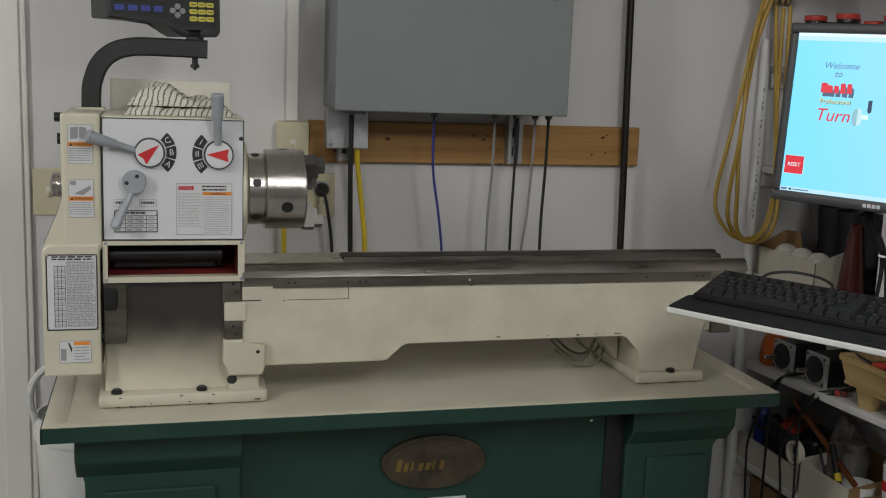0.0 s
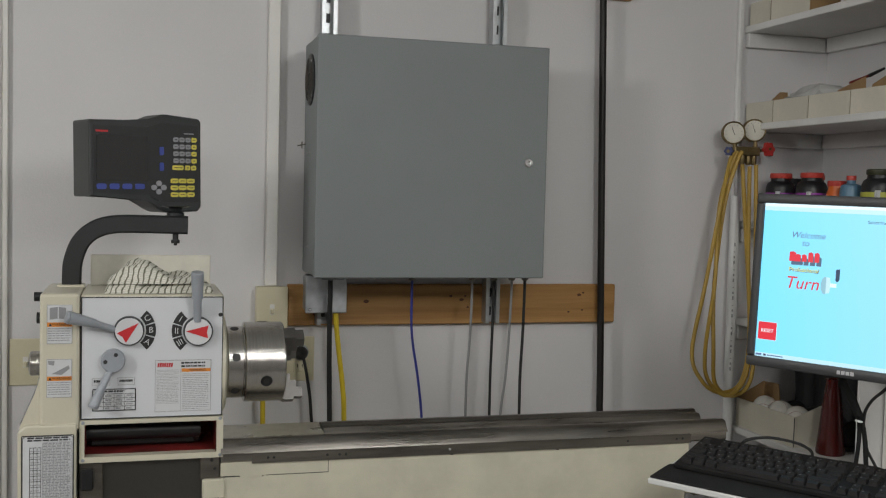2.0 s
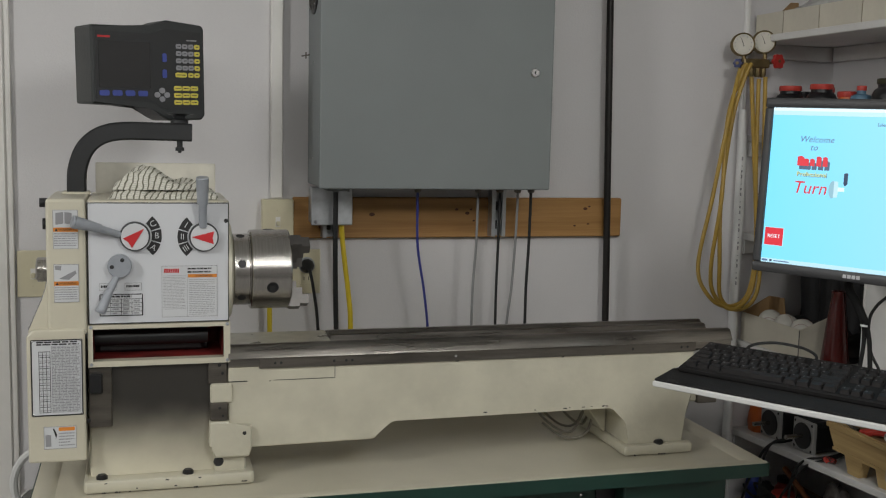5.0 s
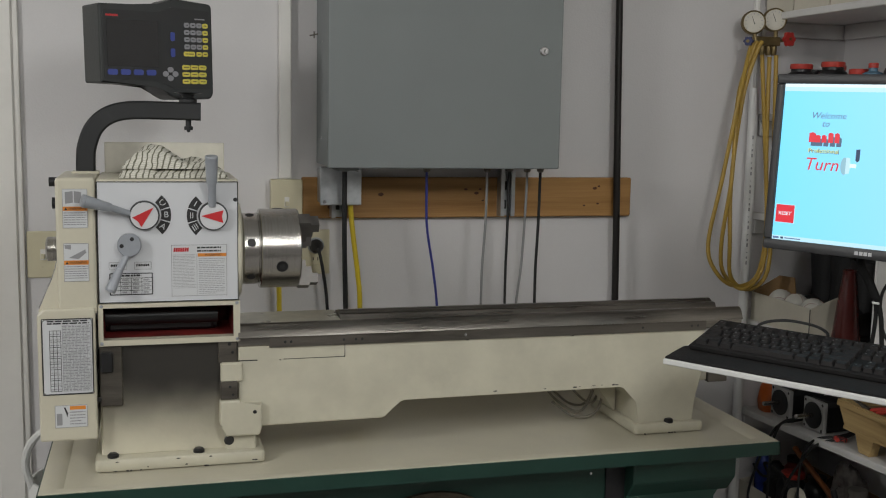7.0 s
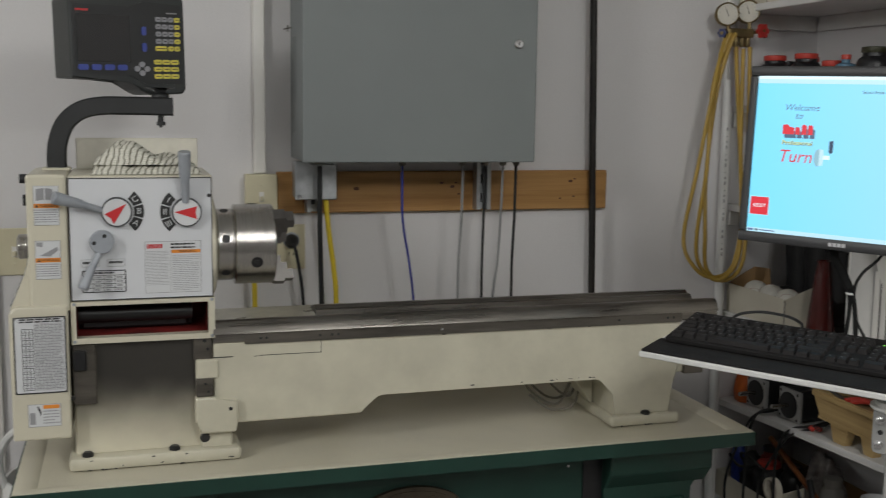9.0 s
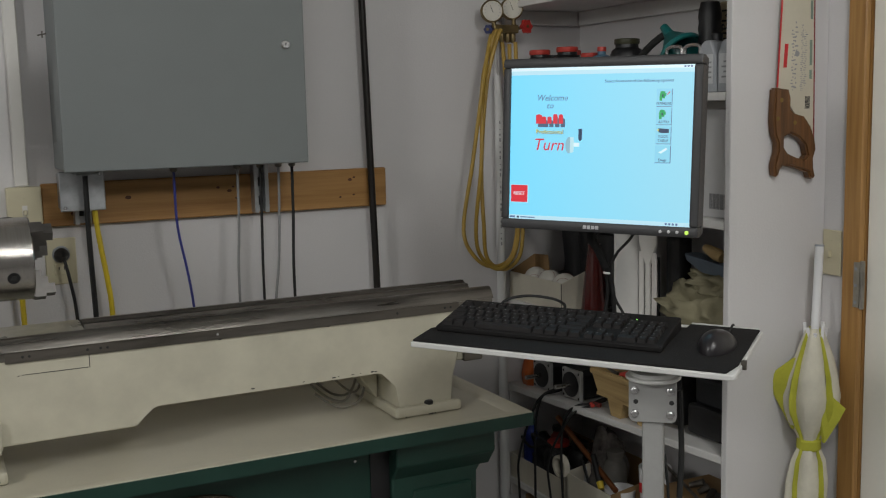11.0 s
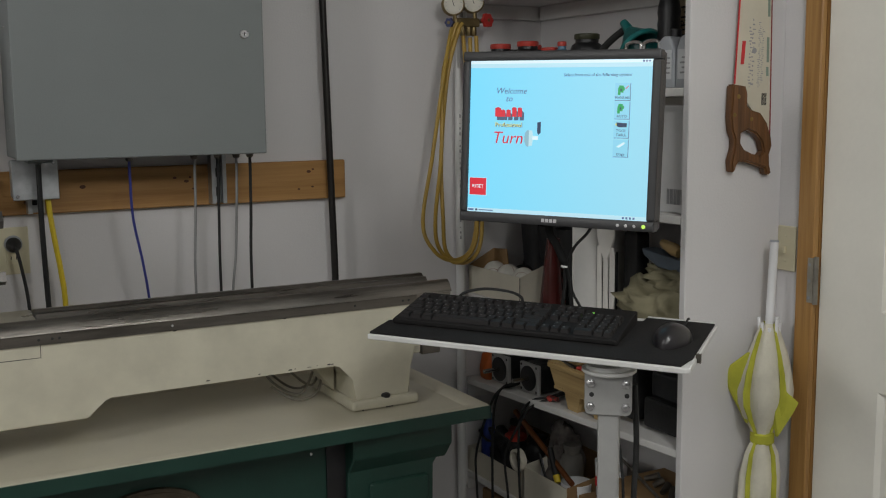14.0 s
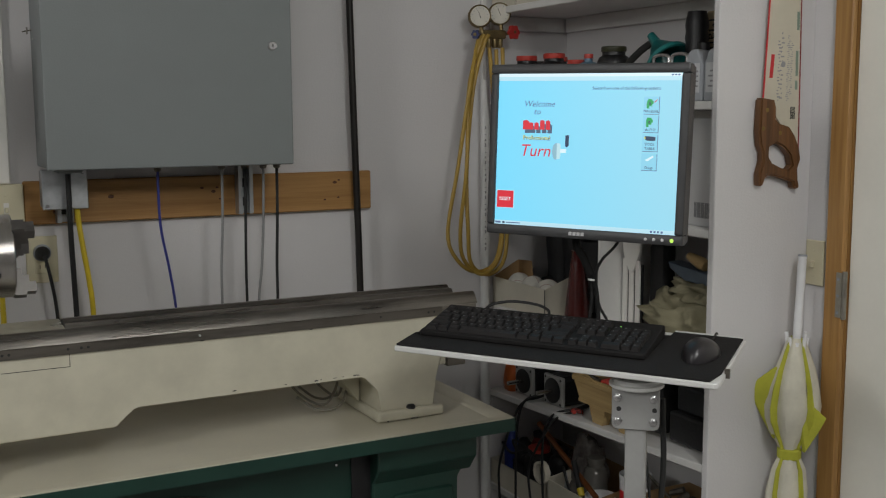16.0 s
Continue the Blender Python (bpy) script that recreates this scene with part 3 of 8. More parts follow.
def bars(card, x0, x1, z0, z1, n, y, material=None, seed=1, fill=0.38):
    rnd = random.Random(seed)
    bm = B()
    step = (z1 - z0) / n
    for k in range(n):
        z = z1 - step * (k + 0.7)
        x = x0
        end = x1 - (x1 - x0) * (rnd.random() * 0.35 if k % 4 == 3 else rnd.random() * 0.05)
        while x < end:
            w = min(end - x, (x1 - x0) * (0.05 + 0.16 * rnd.random()))
            cube(bm, x, x + w * 0.92, y - 0.0012, y - 0.0008, z, z + step * fill)
            x += w + (x1 - x0) * 0.018
    part("small_print", bm, material or INK_GREY, card)


def grid(card, x0, x1, z0, z1, nx, nz, y, w=0.0006, material=None):
    bm = B()
    for i in range(nx + 1):
        x = x0 + (x1 - x0) * i / nx
        cube(bm, x - w / 2, x + w / 2, y - 0.0012, y - 0.0008, z0, z1)
    for j in range(nz + 1):
        z = z0 + (z1 - z0) * j / nz
        cube(bm, x0, x1, y - 0.00125, y - 0.00085, z - w / 2, z + w / 2)
    part("table_rule", bm, material or INK, card)


# warning labels on the end cover
UY = 2.086
for z0, z1, seed in ((1.207, 1.281, 3), (1.105, 1.178, 4)):
    card, w, h = notice(lathe, -0.137, -0.092, z0, z1, UY, "warning_label")
    part("orange_band", cube(B(), -0.1365, -0.0925, UY - 0.0013, UY - 0.0008, z0 + h * 0.44, z0 + h * 0.55), ORANGE, card)
    part("warning_mark", prism(B(), [(-0.134, z0 + h * 0.455), (-0.128, z0 + h * 0.455), (-0.131, z0 + h * 0.535)], "y", UY - 0.0016, UY - 0.0012), INK, card)
    writing(card, "warning_word", "WARNING", 0.0068, facing_front(-0.111, UY - 0.0014, z0 + h * 0.495), INK)
    bars(card, -0.135, -0.094, z0 + h * 0.06, z0 + h * 0.42, 6, UY, None, seed)
    bm = B()
    if seed == 3:
        prism(bm, [(-0.132, z1 - 0.006), (-0.118, z1 - 0.004), (-0.118, z1 - 0.026), (-0.132, z1 - 0.028)], "y", UY - 0.0012, UY - 0.0008)
        prism(bm, [(-0.116, z1 - 0.004), (-0.103, z1 - 0.006), (-0.103, z1 - 0.027), (-0.116, z1 - 0.026)], "y", UY - 0.0012, UY - 0.0008)
    else:
        prism(bm, [(-0.135, z1 - 0.003), (-0.123, z1 - 0.003), (-0.124, z1 - 0.012), (-0.134, z1 - 0.010)], "y", UY - 0.0012, UY - 0.0008)
        prism(bm, [(-0.128, z1 - 0.028), (-0.098, z1 - 0.012), (-0.096, z1 - 0.018), (-0.11, z1 - 0.03)], "y", UY - 0.0012, UY - 0.0008)
    part("pictogram", bm, INK_GREY, card)
# threading chart and small label on the lower cover
VY = 2.080
card = part("thread_chart", cube(B(), -0.1795, -0.0885, VY - 0.0007, VY, 0.888, 1.034), LABEL, lathe, "riveted chart of thread pitches in a fine table")
grid(card, -0.1795, -0.0885, 0.888, 1.034, 1, 1, VY, 0.0024)
grid(card, -0.166, -0.146, 0.894, 1.012, 3, 11, VY, 0.0009, INK)
grid(card, -0.143, -0.092, 0.894, 1.022, 8, 24, VY, 0.0006, INK_GREY)
bars(card, -0.170, -0.094, 1.023, 1.032, 2, VY, INK, 5, 0.6)
bars(card, -0.143, -0.092, 0.894, 1.022, 24, VY, INK_GREY, 6, 0.4)
bars(card, -0.166, -0.146, 0.894, 1.012, 11, VY, INK_GREY, 8, 0.14)
for x, z in ((-0.1775, 1.032), (-0.0905, 1.032), (-0.1775, 0.89), (-0.0905, 0.89)):
    part("rivet", lathe_turn(B(), [(0.002, 0), (0, 0.001)], (x, VY - 0.0014, z), (0, -1, 0), 8), BRIGHT, card)
card, w, h = notice(lathe, -0.160, -0.101, 0.822, 0.866, VY, "warning_label")
part("orange_band", cube(B(), -0.133, -0.104, VY - 0.0013, VY - 0.0008, 0.857, 0.864), ORANGE, card)
bars(card, -0.133, -0.104, 0.826, 0.855, 5, VY, None, 7)
part("pictogram", cube(B(), -0.157, -0.147, VY - 0.0012, VY - 0.0008, 0.827, 0.85), INK_GREY, card)
part("pictogram", prism(B(), [(-0.144, 0.862), (-0.141, 0.862), (-0.136, 0.85), (-0.138, 0.842), (-0.140, 0.85)], "y", VY - 0.0012, VY - 0.0008), INK, card)
# big notice on the panel
x0, z1 = P2(0.515, 0.525)
x1, z0 = P2(0.915, 0.955)
card, w, h = notice(lathe, x0, x1, z0, z1, LY - 0.0005, "model_label", label="white instruction label with a red mark and an orange band")
PY = LY - 0.0005
for k in range(7):
    x = x0 + 0.004 + k * 0.0042
    part("red_mark", prism(B(), [(x, z1 - 0.0135), (x + 0.0032, z1 - 0.0135), (x + 0.0042, z1 - 0.0055), (x + 0.001, z1 - 0.0055)], "y", PY - 0.0014, PY - 0.0008), RED, card)
bars(card, x0 + 0.049, x1 - 0.010, z1 - 0.016, z1 - 0.003, 2, PY, INK, 11, 0.5)
part("orange_band", cube(B(), x0 + 0.050, x1 - 0.001, PY - 0.0013, PY - 0.0008, z1 - 0.0235, z1 - 0.0170), ORANGE, card)
writing(card, "warning_word", "WARNING", 0.0066, facing_front(x0 + 0.080, PY - 0.0014, z1 - 0.0203), INK)
bars(card, x0 + 0.003, x0 + 0.046, z0 + 0.018, z1 - 0.018, 22, PY, INK_GREY, 12, 0.3)
bars(card, x0 + 0.052, x1 - 0.003, z0 + 0.003, z1 - 0.026, 20, PY, INK_GREY, 13, 0.3)
for q in ((x0 + 0.048, x0 + 0.0486, z0, z1 - 0.018), (x0 + 0.003, x0 + 0.046, z0 + 0.016, z0 + 0.0166)):
    part("rule", cube(B(), q[0], q[1], PY - 0.0012, PY - 0.0008, q[2], q[3]), INK_GREY, card)
# speed table and direction boxes
x0, z1 = P2(0.082, 0.755)
x1, z0 = P2(0.378, 0.930)
card = part("speed_table", cube(B(), x0, x1, PY - 0.0009, PY, z0, z1), LABEL, lathe, "small table of spindle speeds in black lines")
grid(card, x0, x1, z0, z1, 1, 1, PY, 0.0018)
grid(card, x0, x1, z0, z1 - 0.009, 4, 4, PY, 0.0009)
bars(card, x0 + 0.012, x1 - 0.02, z1 - 0.008, z1 - 0.001, 1, PY, INK, 14, 0.5)
for i in range(1, 4):
    bars(card, x0 + 0.003 + i * 0.0196, x0 + 0.015 + i * 0.0196, z0, z1 - 0.009, 4, PY, INK_GREY, 20 + i, 0.45)
for a, b in ((0.078, 0.200), (0.255, 0.372)):
    x0, z1 = P2(a, 0.662)
    x1, z0 = P2(b, 0.722)
    card = part("direction_box", cube(B(), x0, x1, PY - 0.0009, PY, z0, z1), LABEL, lathe)
    grid(card, x0, x1, z0, z1, 1, 1, PY, 0.0007, INK_GREY)
    bars(card, x0 + 0.003, x1 - 0.003, z0 + 0.003, z1 - 0.002, 1, PY, INK, 30, 0.5)
# spindle nose and chuck
CY, CZ = 2.185, 1.150
part("spindle_boss", lathe_turn(B(), [(0.100, 0), (0.100, 0.006), (0.094, 0.010), (0.05, 0.012)], (0.188, CY, CZ), (1, 0, 0), 48), CREAM, lathe, "cream spindle boss")
chuck = part("chuck", lathe_turn(B(), [(0.040, 0.0), (0.072, 0.002), (0.0735, 0.004), (0.0735, 0.033), (0.0720, 0.0345), (0.0720, 0.036), (0.0805, 0.0375), (0.082, 0.039), (0.082, 0.115), (0.080, 0.1175), (0.025, 0.118), (0.022, 0.10), (0, 0.10)], (0.199, CY, CZ), (1, 0, 0), 64), CHROME, lathe, "bright three-jaw chuck")
for a in (14, 74, 134, 194, 254, 314):
    a = math.radians(a - 90)
    n = Vector((0, math.cos(a), math.sin(a)))
    p = Vector((0.199 + 0.018, CY, CZ)) + n * 0.0733
    lathe_turn_bm = lathe_turn(B(), [(0.0085, 0), (0.0085, 0.0006), (0.0065, 0.0007), (0.006, 0.0003), (0, 0.0003)], p, n, 20)
    part("backplate_hole", lathe_turn_bm, INK, chuck)
for a in (200, 320, 80):
    a = math.radians(a)
    n = Vector((0, math.cos(a), math.sin(a)))
    p = Vector((0.199 + 0.078, CY, CZ)) + n * 0.0818
    part("key_socket", lathe_turn(B(), [(0.0120, 0), (0.0118, 0.0007), (0.0095, 0.0010), (0.0085, 0.0005), (0, 0.0005)], p, n, 24), BLACK_PAINT, chuck)
    part("key_square", cube(B(), -0.0048, 0.0048, -0.0048, 0.0048, 0, 0.001, m=Matrix.Translation(p + n * 0.0005) @ Vector((0, 0, 1)).rotation_difference(n).to_matrix().to_4x4()), INK, chuck)
JAW = mat("dull_jaw_steel", (0.20, 0.19, 0.18), 0.5, 0.9, 0.12, 20, 90, 0.03)
for a in (38, 158, 278):
    m = Matrix.Translation((0.199 + 0.118, CY, CZ)) @ Matrix.Rotation(math.radians(a), 4, "X")
    prof = [(0.0, 0.030), (0.014, 0.030), (0.014, 0.044), (0.026, 0.044), (0.026, 0.058), (0.038, 0.058), (0.038, 0.078), (0.020, 0.078), (0.020, 0.084), (0.0, 0.084), (-0.012, 0.076), (-0.012, 0.030)]
    jaw = prism(B(), prof, "y", -0.0135, 0.0135)
    bmesh.ops.transform(jaw, matrix=m, verts=jaw.verts[:])
    part("jaw", jaw, JAW, chuck, "stepped steel jaw")
# guard plate on the headstock's back edge
part("splash_plate", cube(B(), -0.068, 0.176, 2.298, 2.302, 1.298, 1.363, 0.0015, 1), mat("stained_cream", (0.66, 0.63, 0.54), 0.45, 0, 0.14, 7, 60, 0.04), lathe, "stained cream upright plate")

# chipped paint along the castings' edges
CHIP = mat("bare_chip", (0.06, 0.055, 0.05), 0.6, 0.2, 0.2, 30, 90, 0.05)
rnd = random.Random(12)
spots = [(rnd.uniform(-0.07, 0.22), 2.0736, rnd.choice((0.7295, 0.735, 0.748))) for k in range(12)]
spots += [(rnd.uniform(0.5, 1.02), LY - 0.0003, 0.8425 + rnd.uniform(0, 0.002)) for k in range(9)]
spots += [(rnd.uniform(1.07, 1.21), 2.0796, 0.7295) for k in range(4)]
spots += [(0.90, LY - 0.0003, 0.9598), (0.905, LY - 0.0003, 0.9585), (0.665, LY - 0.0003, 0.959), (1.0, LY - 0.0003, 0.9592), (0.27, LY - 0.0003, 0.9335)]
for x, y, z in spots:
    w, h = rnd.uniform(0.0015, 0.006), rnd.uniform(0.0008, 0.0018)
    pts = [(x + w * math.cos(a) * rnd.uniform(0.6, 1.1), z + h * math.sin(a) * rnd.uniform(0.6, 1.1)) for a in [math.pi * k / 3.5 for k in range(7)]]
    part("paint_chip", prism(B(), pts, "y", y - 0.0003, y + 0.0015), CHIP, lathe)

# ---- readout on its arm ----
readout = thing("digital_readout", "dark grey digital readout with yellow keys on a curved arm", "readout", Matrix.Translation((-0.10, 2.22, 1.30)))
ARM_BLACK = mat("black_arm_paint", (0.016, 0.017, 0.018), 0.45, 0, 0.15, 10, 120, 0.03)
bm = B()
tube(bm, [(-0.102, 2.25, 1.298), (-0.102, 2.25, 1.328), (-0.099, 2.25, 1.356), (-0.085, 2.25, 1.392), (-0.058, 2.25, 1.417), (-0.018, 2.25, 1.4285), (0.05, 2.25, 1.4295), (0.1255, 2.25, 1.4285)], 0.018, steps=6, section=(0.017, 0.0185))
arm = part("arm", bm, ARM_BLACK, readout, "curved black square arm")
part("arm_foot", cube(B(), -0.13, -0.076, 2.225, 2.275, 1.299, 1.306, 0.002, 1), CREAM, readout)
part("clamp_pin", lathe_turn(B(), [(0.006, 0), (0.006, 0.012), (0.009, 0.013), (0.009, 0.020), (0.004, 0.020), (0.0035, 0.024), (0, 0.025)], (0.101, 2.25, 1.4105), (0, 0, -1), 14), ARM_BLACK, readout)
part("swivel", lathe_turn(B(), [(0.018, 0), (0.018, 0.006), (0.011, 0.010), (0.014, 0.016), (0.03, 0.020)], (0.101, 2.262, 1.4470), (0, 0, 1), 20), ARM_BLACK, readout)
DRO = Matrix.Translation((-0.070, 2.240, 1.5505)) @ Matrix.Rotation(math.radians(24), 4, "Z") @ Matrix.Scale(1.034, 4) @ Matrix.Translation((0.12, 0, 0)) @ Matrix.Rotation(math.radians(-1.0), 4, "Y") @ Matrix.Translation((-0.12, 0, -1.55))
HOUSING = mat("charcoal_plastic", (0.032, 0.035, 0.035), 0.5, 0, 0.1, 12, 240, 0.05)
FASCIA = mat("dark_fascia", (0.020, 0.021, 0.022), 0.35, 0, 0.08, 12, 120, 0.0)


def dro(bm):
    bmesh.ops.transform(bm, matrix=DRO, verts=bm.verts[:])
    return bm


bm = B()
face = [(0.0, 1.487), (0.118, 1.483), (0.140, 1.464), (0.160, 1.454), (0.233, 1.456), (0.240, 1.466), (0.240, 1.642), (0.236, 1.649), (0.156, 1.656), (0.122, 1.640), (0.0, 1.639)]
prism(bm, face, "y", 0.0, 0.085, 0.004, 2)
dro(bm)
house = part("housing", bm, HOUSING, readout, "charcoal plastic housing")
bm = dro(prism(B(), [(0.008, 1.495), (0.122, 1.491), (0.150, 1.476), (0.232, 1.476), (0.232, 1.634), (0.150, 1.638), (0.118, 1.627), (0.008, 1.628)], "y", -0.0012, 0.001))
part("fascia", bm, FASCIA, house)


def dscreen():
    m = mat("dark_lcd", (0.012, 0.012, 0.012), 0.05, 0, 0.05, 8, 60, 0.0)
    return m


part("screen", dro(cube(B(), 0.014, 0.120, -0.0022, -0.001, 1.519, 1.609)), dscreen(), house, "dark glossy screen")
KEY_B = mat("blue_key", (0.05, 0.075, 0.33), 0.4, 0, 0.05, 12, 90, 0.0)
KEY_Y = mat("yellow_key", (0.72, 0.62, 0.10), 0.4, 0, 0.05, 12, 90, 0.0)
KEY_G = mat("grey_key", (0.30, 0.30, 0.32), 0.4, 0, 0.05, 12, 90, 0.0)


def dkey(u0, u1, z0, z1, material):
    c = min(u1 - u0, z1 - z0) * 0.30
    outline = [(u0 + c, z0), (u1 - c, z0), (u1 - c * 0.3, z0 + c * 0.3), (u1, z0 + c), (u1, z1 - c), (u1 - c * 0.3, z1 - c * 0.3), (u1 - c, z1), (u0 + c, z1), (u0 + c * 0.3, z1 - c * 0.3), (u0, z1 - c), (u0, z0 + c), (u0 + c * 0.3, z0 + c * 0.3)]
    key = part("key", dro(prism(B(), outline, "y", -0.0035, -0.001)), material, house)
    if u1 - u0 > 0.008 and material is not KEY_B:
        part("key_mark", dro(cube(B(), u0 + 0.003, u1 - 0.003, -0.0039, -0.0033, (z0 + z1) / 2 - 0.0007, (z0 + z1) / 2 + 0.0007)), INK, key)


for k in range(4):
    dkey(0.0135 + k * 0.0265, 0.0335 + k * 0.0265, 1.5025, 1.5135, KEY_B)
dkey(0.146, 0.155, 1.572, 1.589, KEY_B)
dkey(0.146, 0.155, 1.540, 1.557, KEY_B)
for r in range(5):
    z = 1.6045 - r * 0.0144
    if r < 4:
        for c in range(4):
            dkey(0.176 + c * 0.0135, 0.1875 + c * 0.0135, z - 0.0048, z + 0.0048, KEY_Y if c == 3 else KEY_G)
    else:
        dkey(0.174, 0.1985, z - 0.0048, z + 0.0048, KEY_Y)
        dkey(0.202, 0.2135, z - 0.0048, z + 0.0048, KEY_Y)
        dkey(0.2155, 0.227, z - 0.0048, z + 0.0048, KEY_Y)
for r in range(3):
    for c in range(3):
        dkey(0.170 + c * 0.0182, 0.1865 + c * 0.0182, 1.5150 - r * 0.0142, 1.5246 - r * 0.0142, KEY_Y)
for du, dz in ((-0.0105, 0), (0.0105, 0), (0, -0.0085), (0, 0.0085)):
    lobe = [(0.144 + du + 0.0062 * math.cos(a), 1.506 + dz + 0.0056 * math.sin(a)) for a in [math.pi * k / 8 for k in range(16)]]
    part("arrow_key", dro(prism(B(), lobe, "y", -0.0035, -0.001)), KEY_G, house, "round grey arrow key")
part("red_mark", dro(cube(B(), 0.013, 0.038, -0.002, -0.001, 1.615, 1.619)), RED, house)
part("pale_mark", dro(cube(B(), 0.200, 0.222, -0.002, -0.001, 1.616, 1.6185)), INK_GREY, house)

# ---- folded towel on the headstock ----
TOWEL = mat("towel_cloth", (0.72, 0.70, 0.62), 0.95, 0, 0.08, 20, 260, 0.3, 0.1)


def striped(m, colour, freq, rot):
    nt = m.node_tree
    b = nt.nodes["Principled BSDF"]
    src = b.inputs["Base Color"].links[0].from_socket
    uv = nt.nodes.new("ShaderNodeUVMap")
    uv.uv_map = "cloth"
    mp = nt.nodes.new("ShaderNodeMapping")
    mp.inputs["Rotation"].default_value = (0, 0, rot)
    nt.links.new(uv.outputs[0], mp.inputs[0])
    w = nt.nodes.new("ShaderNodeTexWave")
    w.inputs["Scale"].default_value, w.inputs["Distortion"].default_value = freq, 3.4
    w.inputs["Detail"].default_value = 2
    nt.links.new(mp.outputs[0], w.inputs["Vector"])
    r = nt.nodes.new("ShaderNodeMapRange")
    r.inputs[1].default_value, r.inputs[2].default_value = 0.72, 0.92
    nt.links.new(w.outputs[1], r.inputs[0])
    mix = nt.nodes.new("ShaderNodeMix")
    mix.data_type = "RGBA"
    nt.links.new(r.outputs[0], mix.inputs[0])
    nt.links.new(src, mix.inputs[6])
    mix.inputs[7].default_value = (*colour, 1)
    nt.links.new(mix.outputs[2], b.inputs["Base Color"])


striped(TOWEL, (0.48, 0.47, 0.40), 52.0, 1.75)
striped(TOWEL, (0.17, 0.165, 0.12), 30.0, 0.35)


def towel_layer(x0, x1, y0, y1, base, top, seed, shift):
    """One thick fold: a rounded pad whose upper side is crumpled."""
    bm = B()
    nx, ny = 40, 20
    uv = bm.loops.layers.uv.new("cloth")
    grid_v = {}
    for i in range(nx + 1):
        for j in range(ny + 1):
            u, v = i / nx, j / ny
            edge = min(1, 7 * min(u, 1 - u)) ** 0.5 * min(1, 6 * min(v, 1 - v)) ** 0.5
            x = x0 + (x1 - x0) * u
            y = y0 + (y1 - y0) * v
            h = top(u, v) * edge
            h += 0.0075 * noise.noise(Vector((x * 38 + seed, y * 42, 0))) * edge + 0.002 * noise.noise(Vector((x * 120, y * 120, seed))) * edge
            y += 0.006 * noise.noise(Vector((x * 30, seed, v * 3)))
            grid_v[i, j, 1] = bm.verts.new((x, y, base + max(h, 0.001)))
            grid_v[i, j, 0] = bm.verts.new((x, y, base)) if i in (0, nx) or j in (0, ny) else None
    for i in range(nx):
        for j in range(ny):
            f = bm.faces.new([grid_v[a, b, 1] for a, b in ((i, j), (i + 1, j), (i + 1, j + 1), (i, j + 1))])
    rim = [(i, 0) for i in range(nx)] + [(nx, j) for j in range(ny)] + [(i, ny) for i in range(nx, 0, -1)] + [(0, j) for j in range(ny, 0, -1)]
    for a, b in zip(rim, rim[1:] + rim[:1]):
        bm.faces.new((grid_v[(*a, 0)], grid_v[(*b, 0)], grid_v[(*b, 1)], grid_v[(*a, 1)]))
    bm.faces.new([grid_v[(*a, 0)] for a in rim][::-1])
    for f in bm.faces:
        for l in f.loops:
            c = l.vert.co
            l[uv].uv = (c.x + shift + 0.35 * c.z, c.y + 1.2 * c.z)
    return bm


towel = thing("towel", "folded off-white towel with dark stripes, on top of the headstock", "towel", Matrix.Translation((0.06, 2.17, HZ1 + 0.0005)))
bm = towel_layer(-0.036, 0.172, 2.105, 2.240, HZ1 + 0.0008, lambda u, v: 0.020 + 0.004 * math.sin(9 * u), 3.0, 0.0)
part("lower_fold", bm, TOWEL, towel)
bm = towel_layer(-0.030, 0.155, 2.112, 2.235, HZ1 + 0.0185, lambda u, v: 0.010 + 0.030 * math.exp(-((u - 0.32) / 0.24) ** 2) + 0.004 * math.sin(14 * u + 5 * v), 7.0, 0.3)
part("upper_fold", bm, TOWEL, towel)

# ---- control cabinet and board on the wall ----
plank = solo("wall_board", cube(B(), 0.395, 1.309, 2.678, WY - 0.0005, 1.160, 1.266, 0.003, 1), PINE, "stained pine board with dark knots screwed to the wall", "board")
knot = mat("dark_knot", (0.10, 0.035, 0.012), 0.5, 0, 0.2, 40, 90, 0.03)
for x, z, r in ((0.47, 1.19, 0.008), (0.60, 1.222, 0.006), (0.83, 1.235, 0.004), (0.86, 1.225, 0.005), (0.878, 1.205, 0.003), (0.87, 1.235, 0.003), (1.20, 1.237, 0.005), (1.212, 1.243, 0.003), (1.21, 1.195, 0.003), (1.17, 1.19, 0.003)):
    bm = prism(B(), [(x + r * 1.25 * math.cos(a), z + r * 0.8 * math.sin(a)) for a in [math.pi * k / 6 for k in range(12)]], "y", 2.6775, 2.679)
    part("knot", bm, knot, plank)
solo("wall_board", cube(B(), 0.20, 1.334, 2.678, WY - 0.0005, 2.052, 2.154, 0.003, 1), PINE, "stained pine board fixed high on the wall", "board")


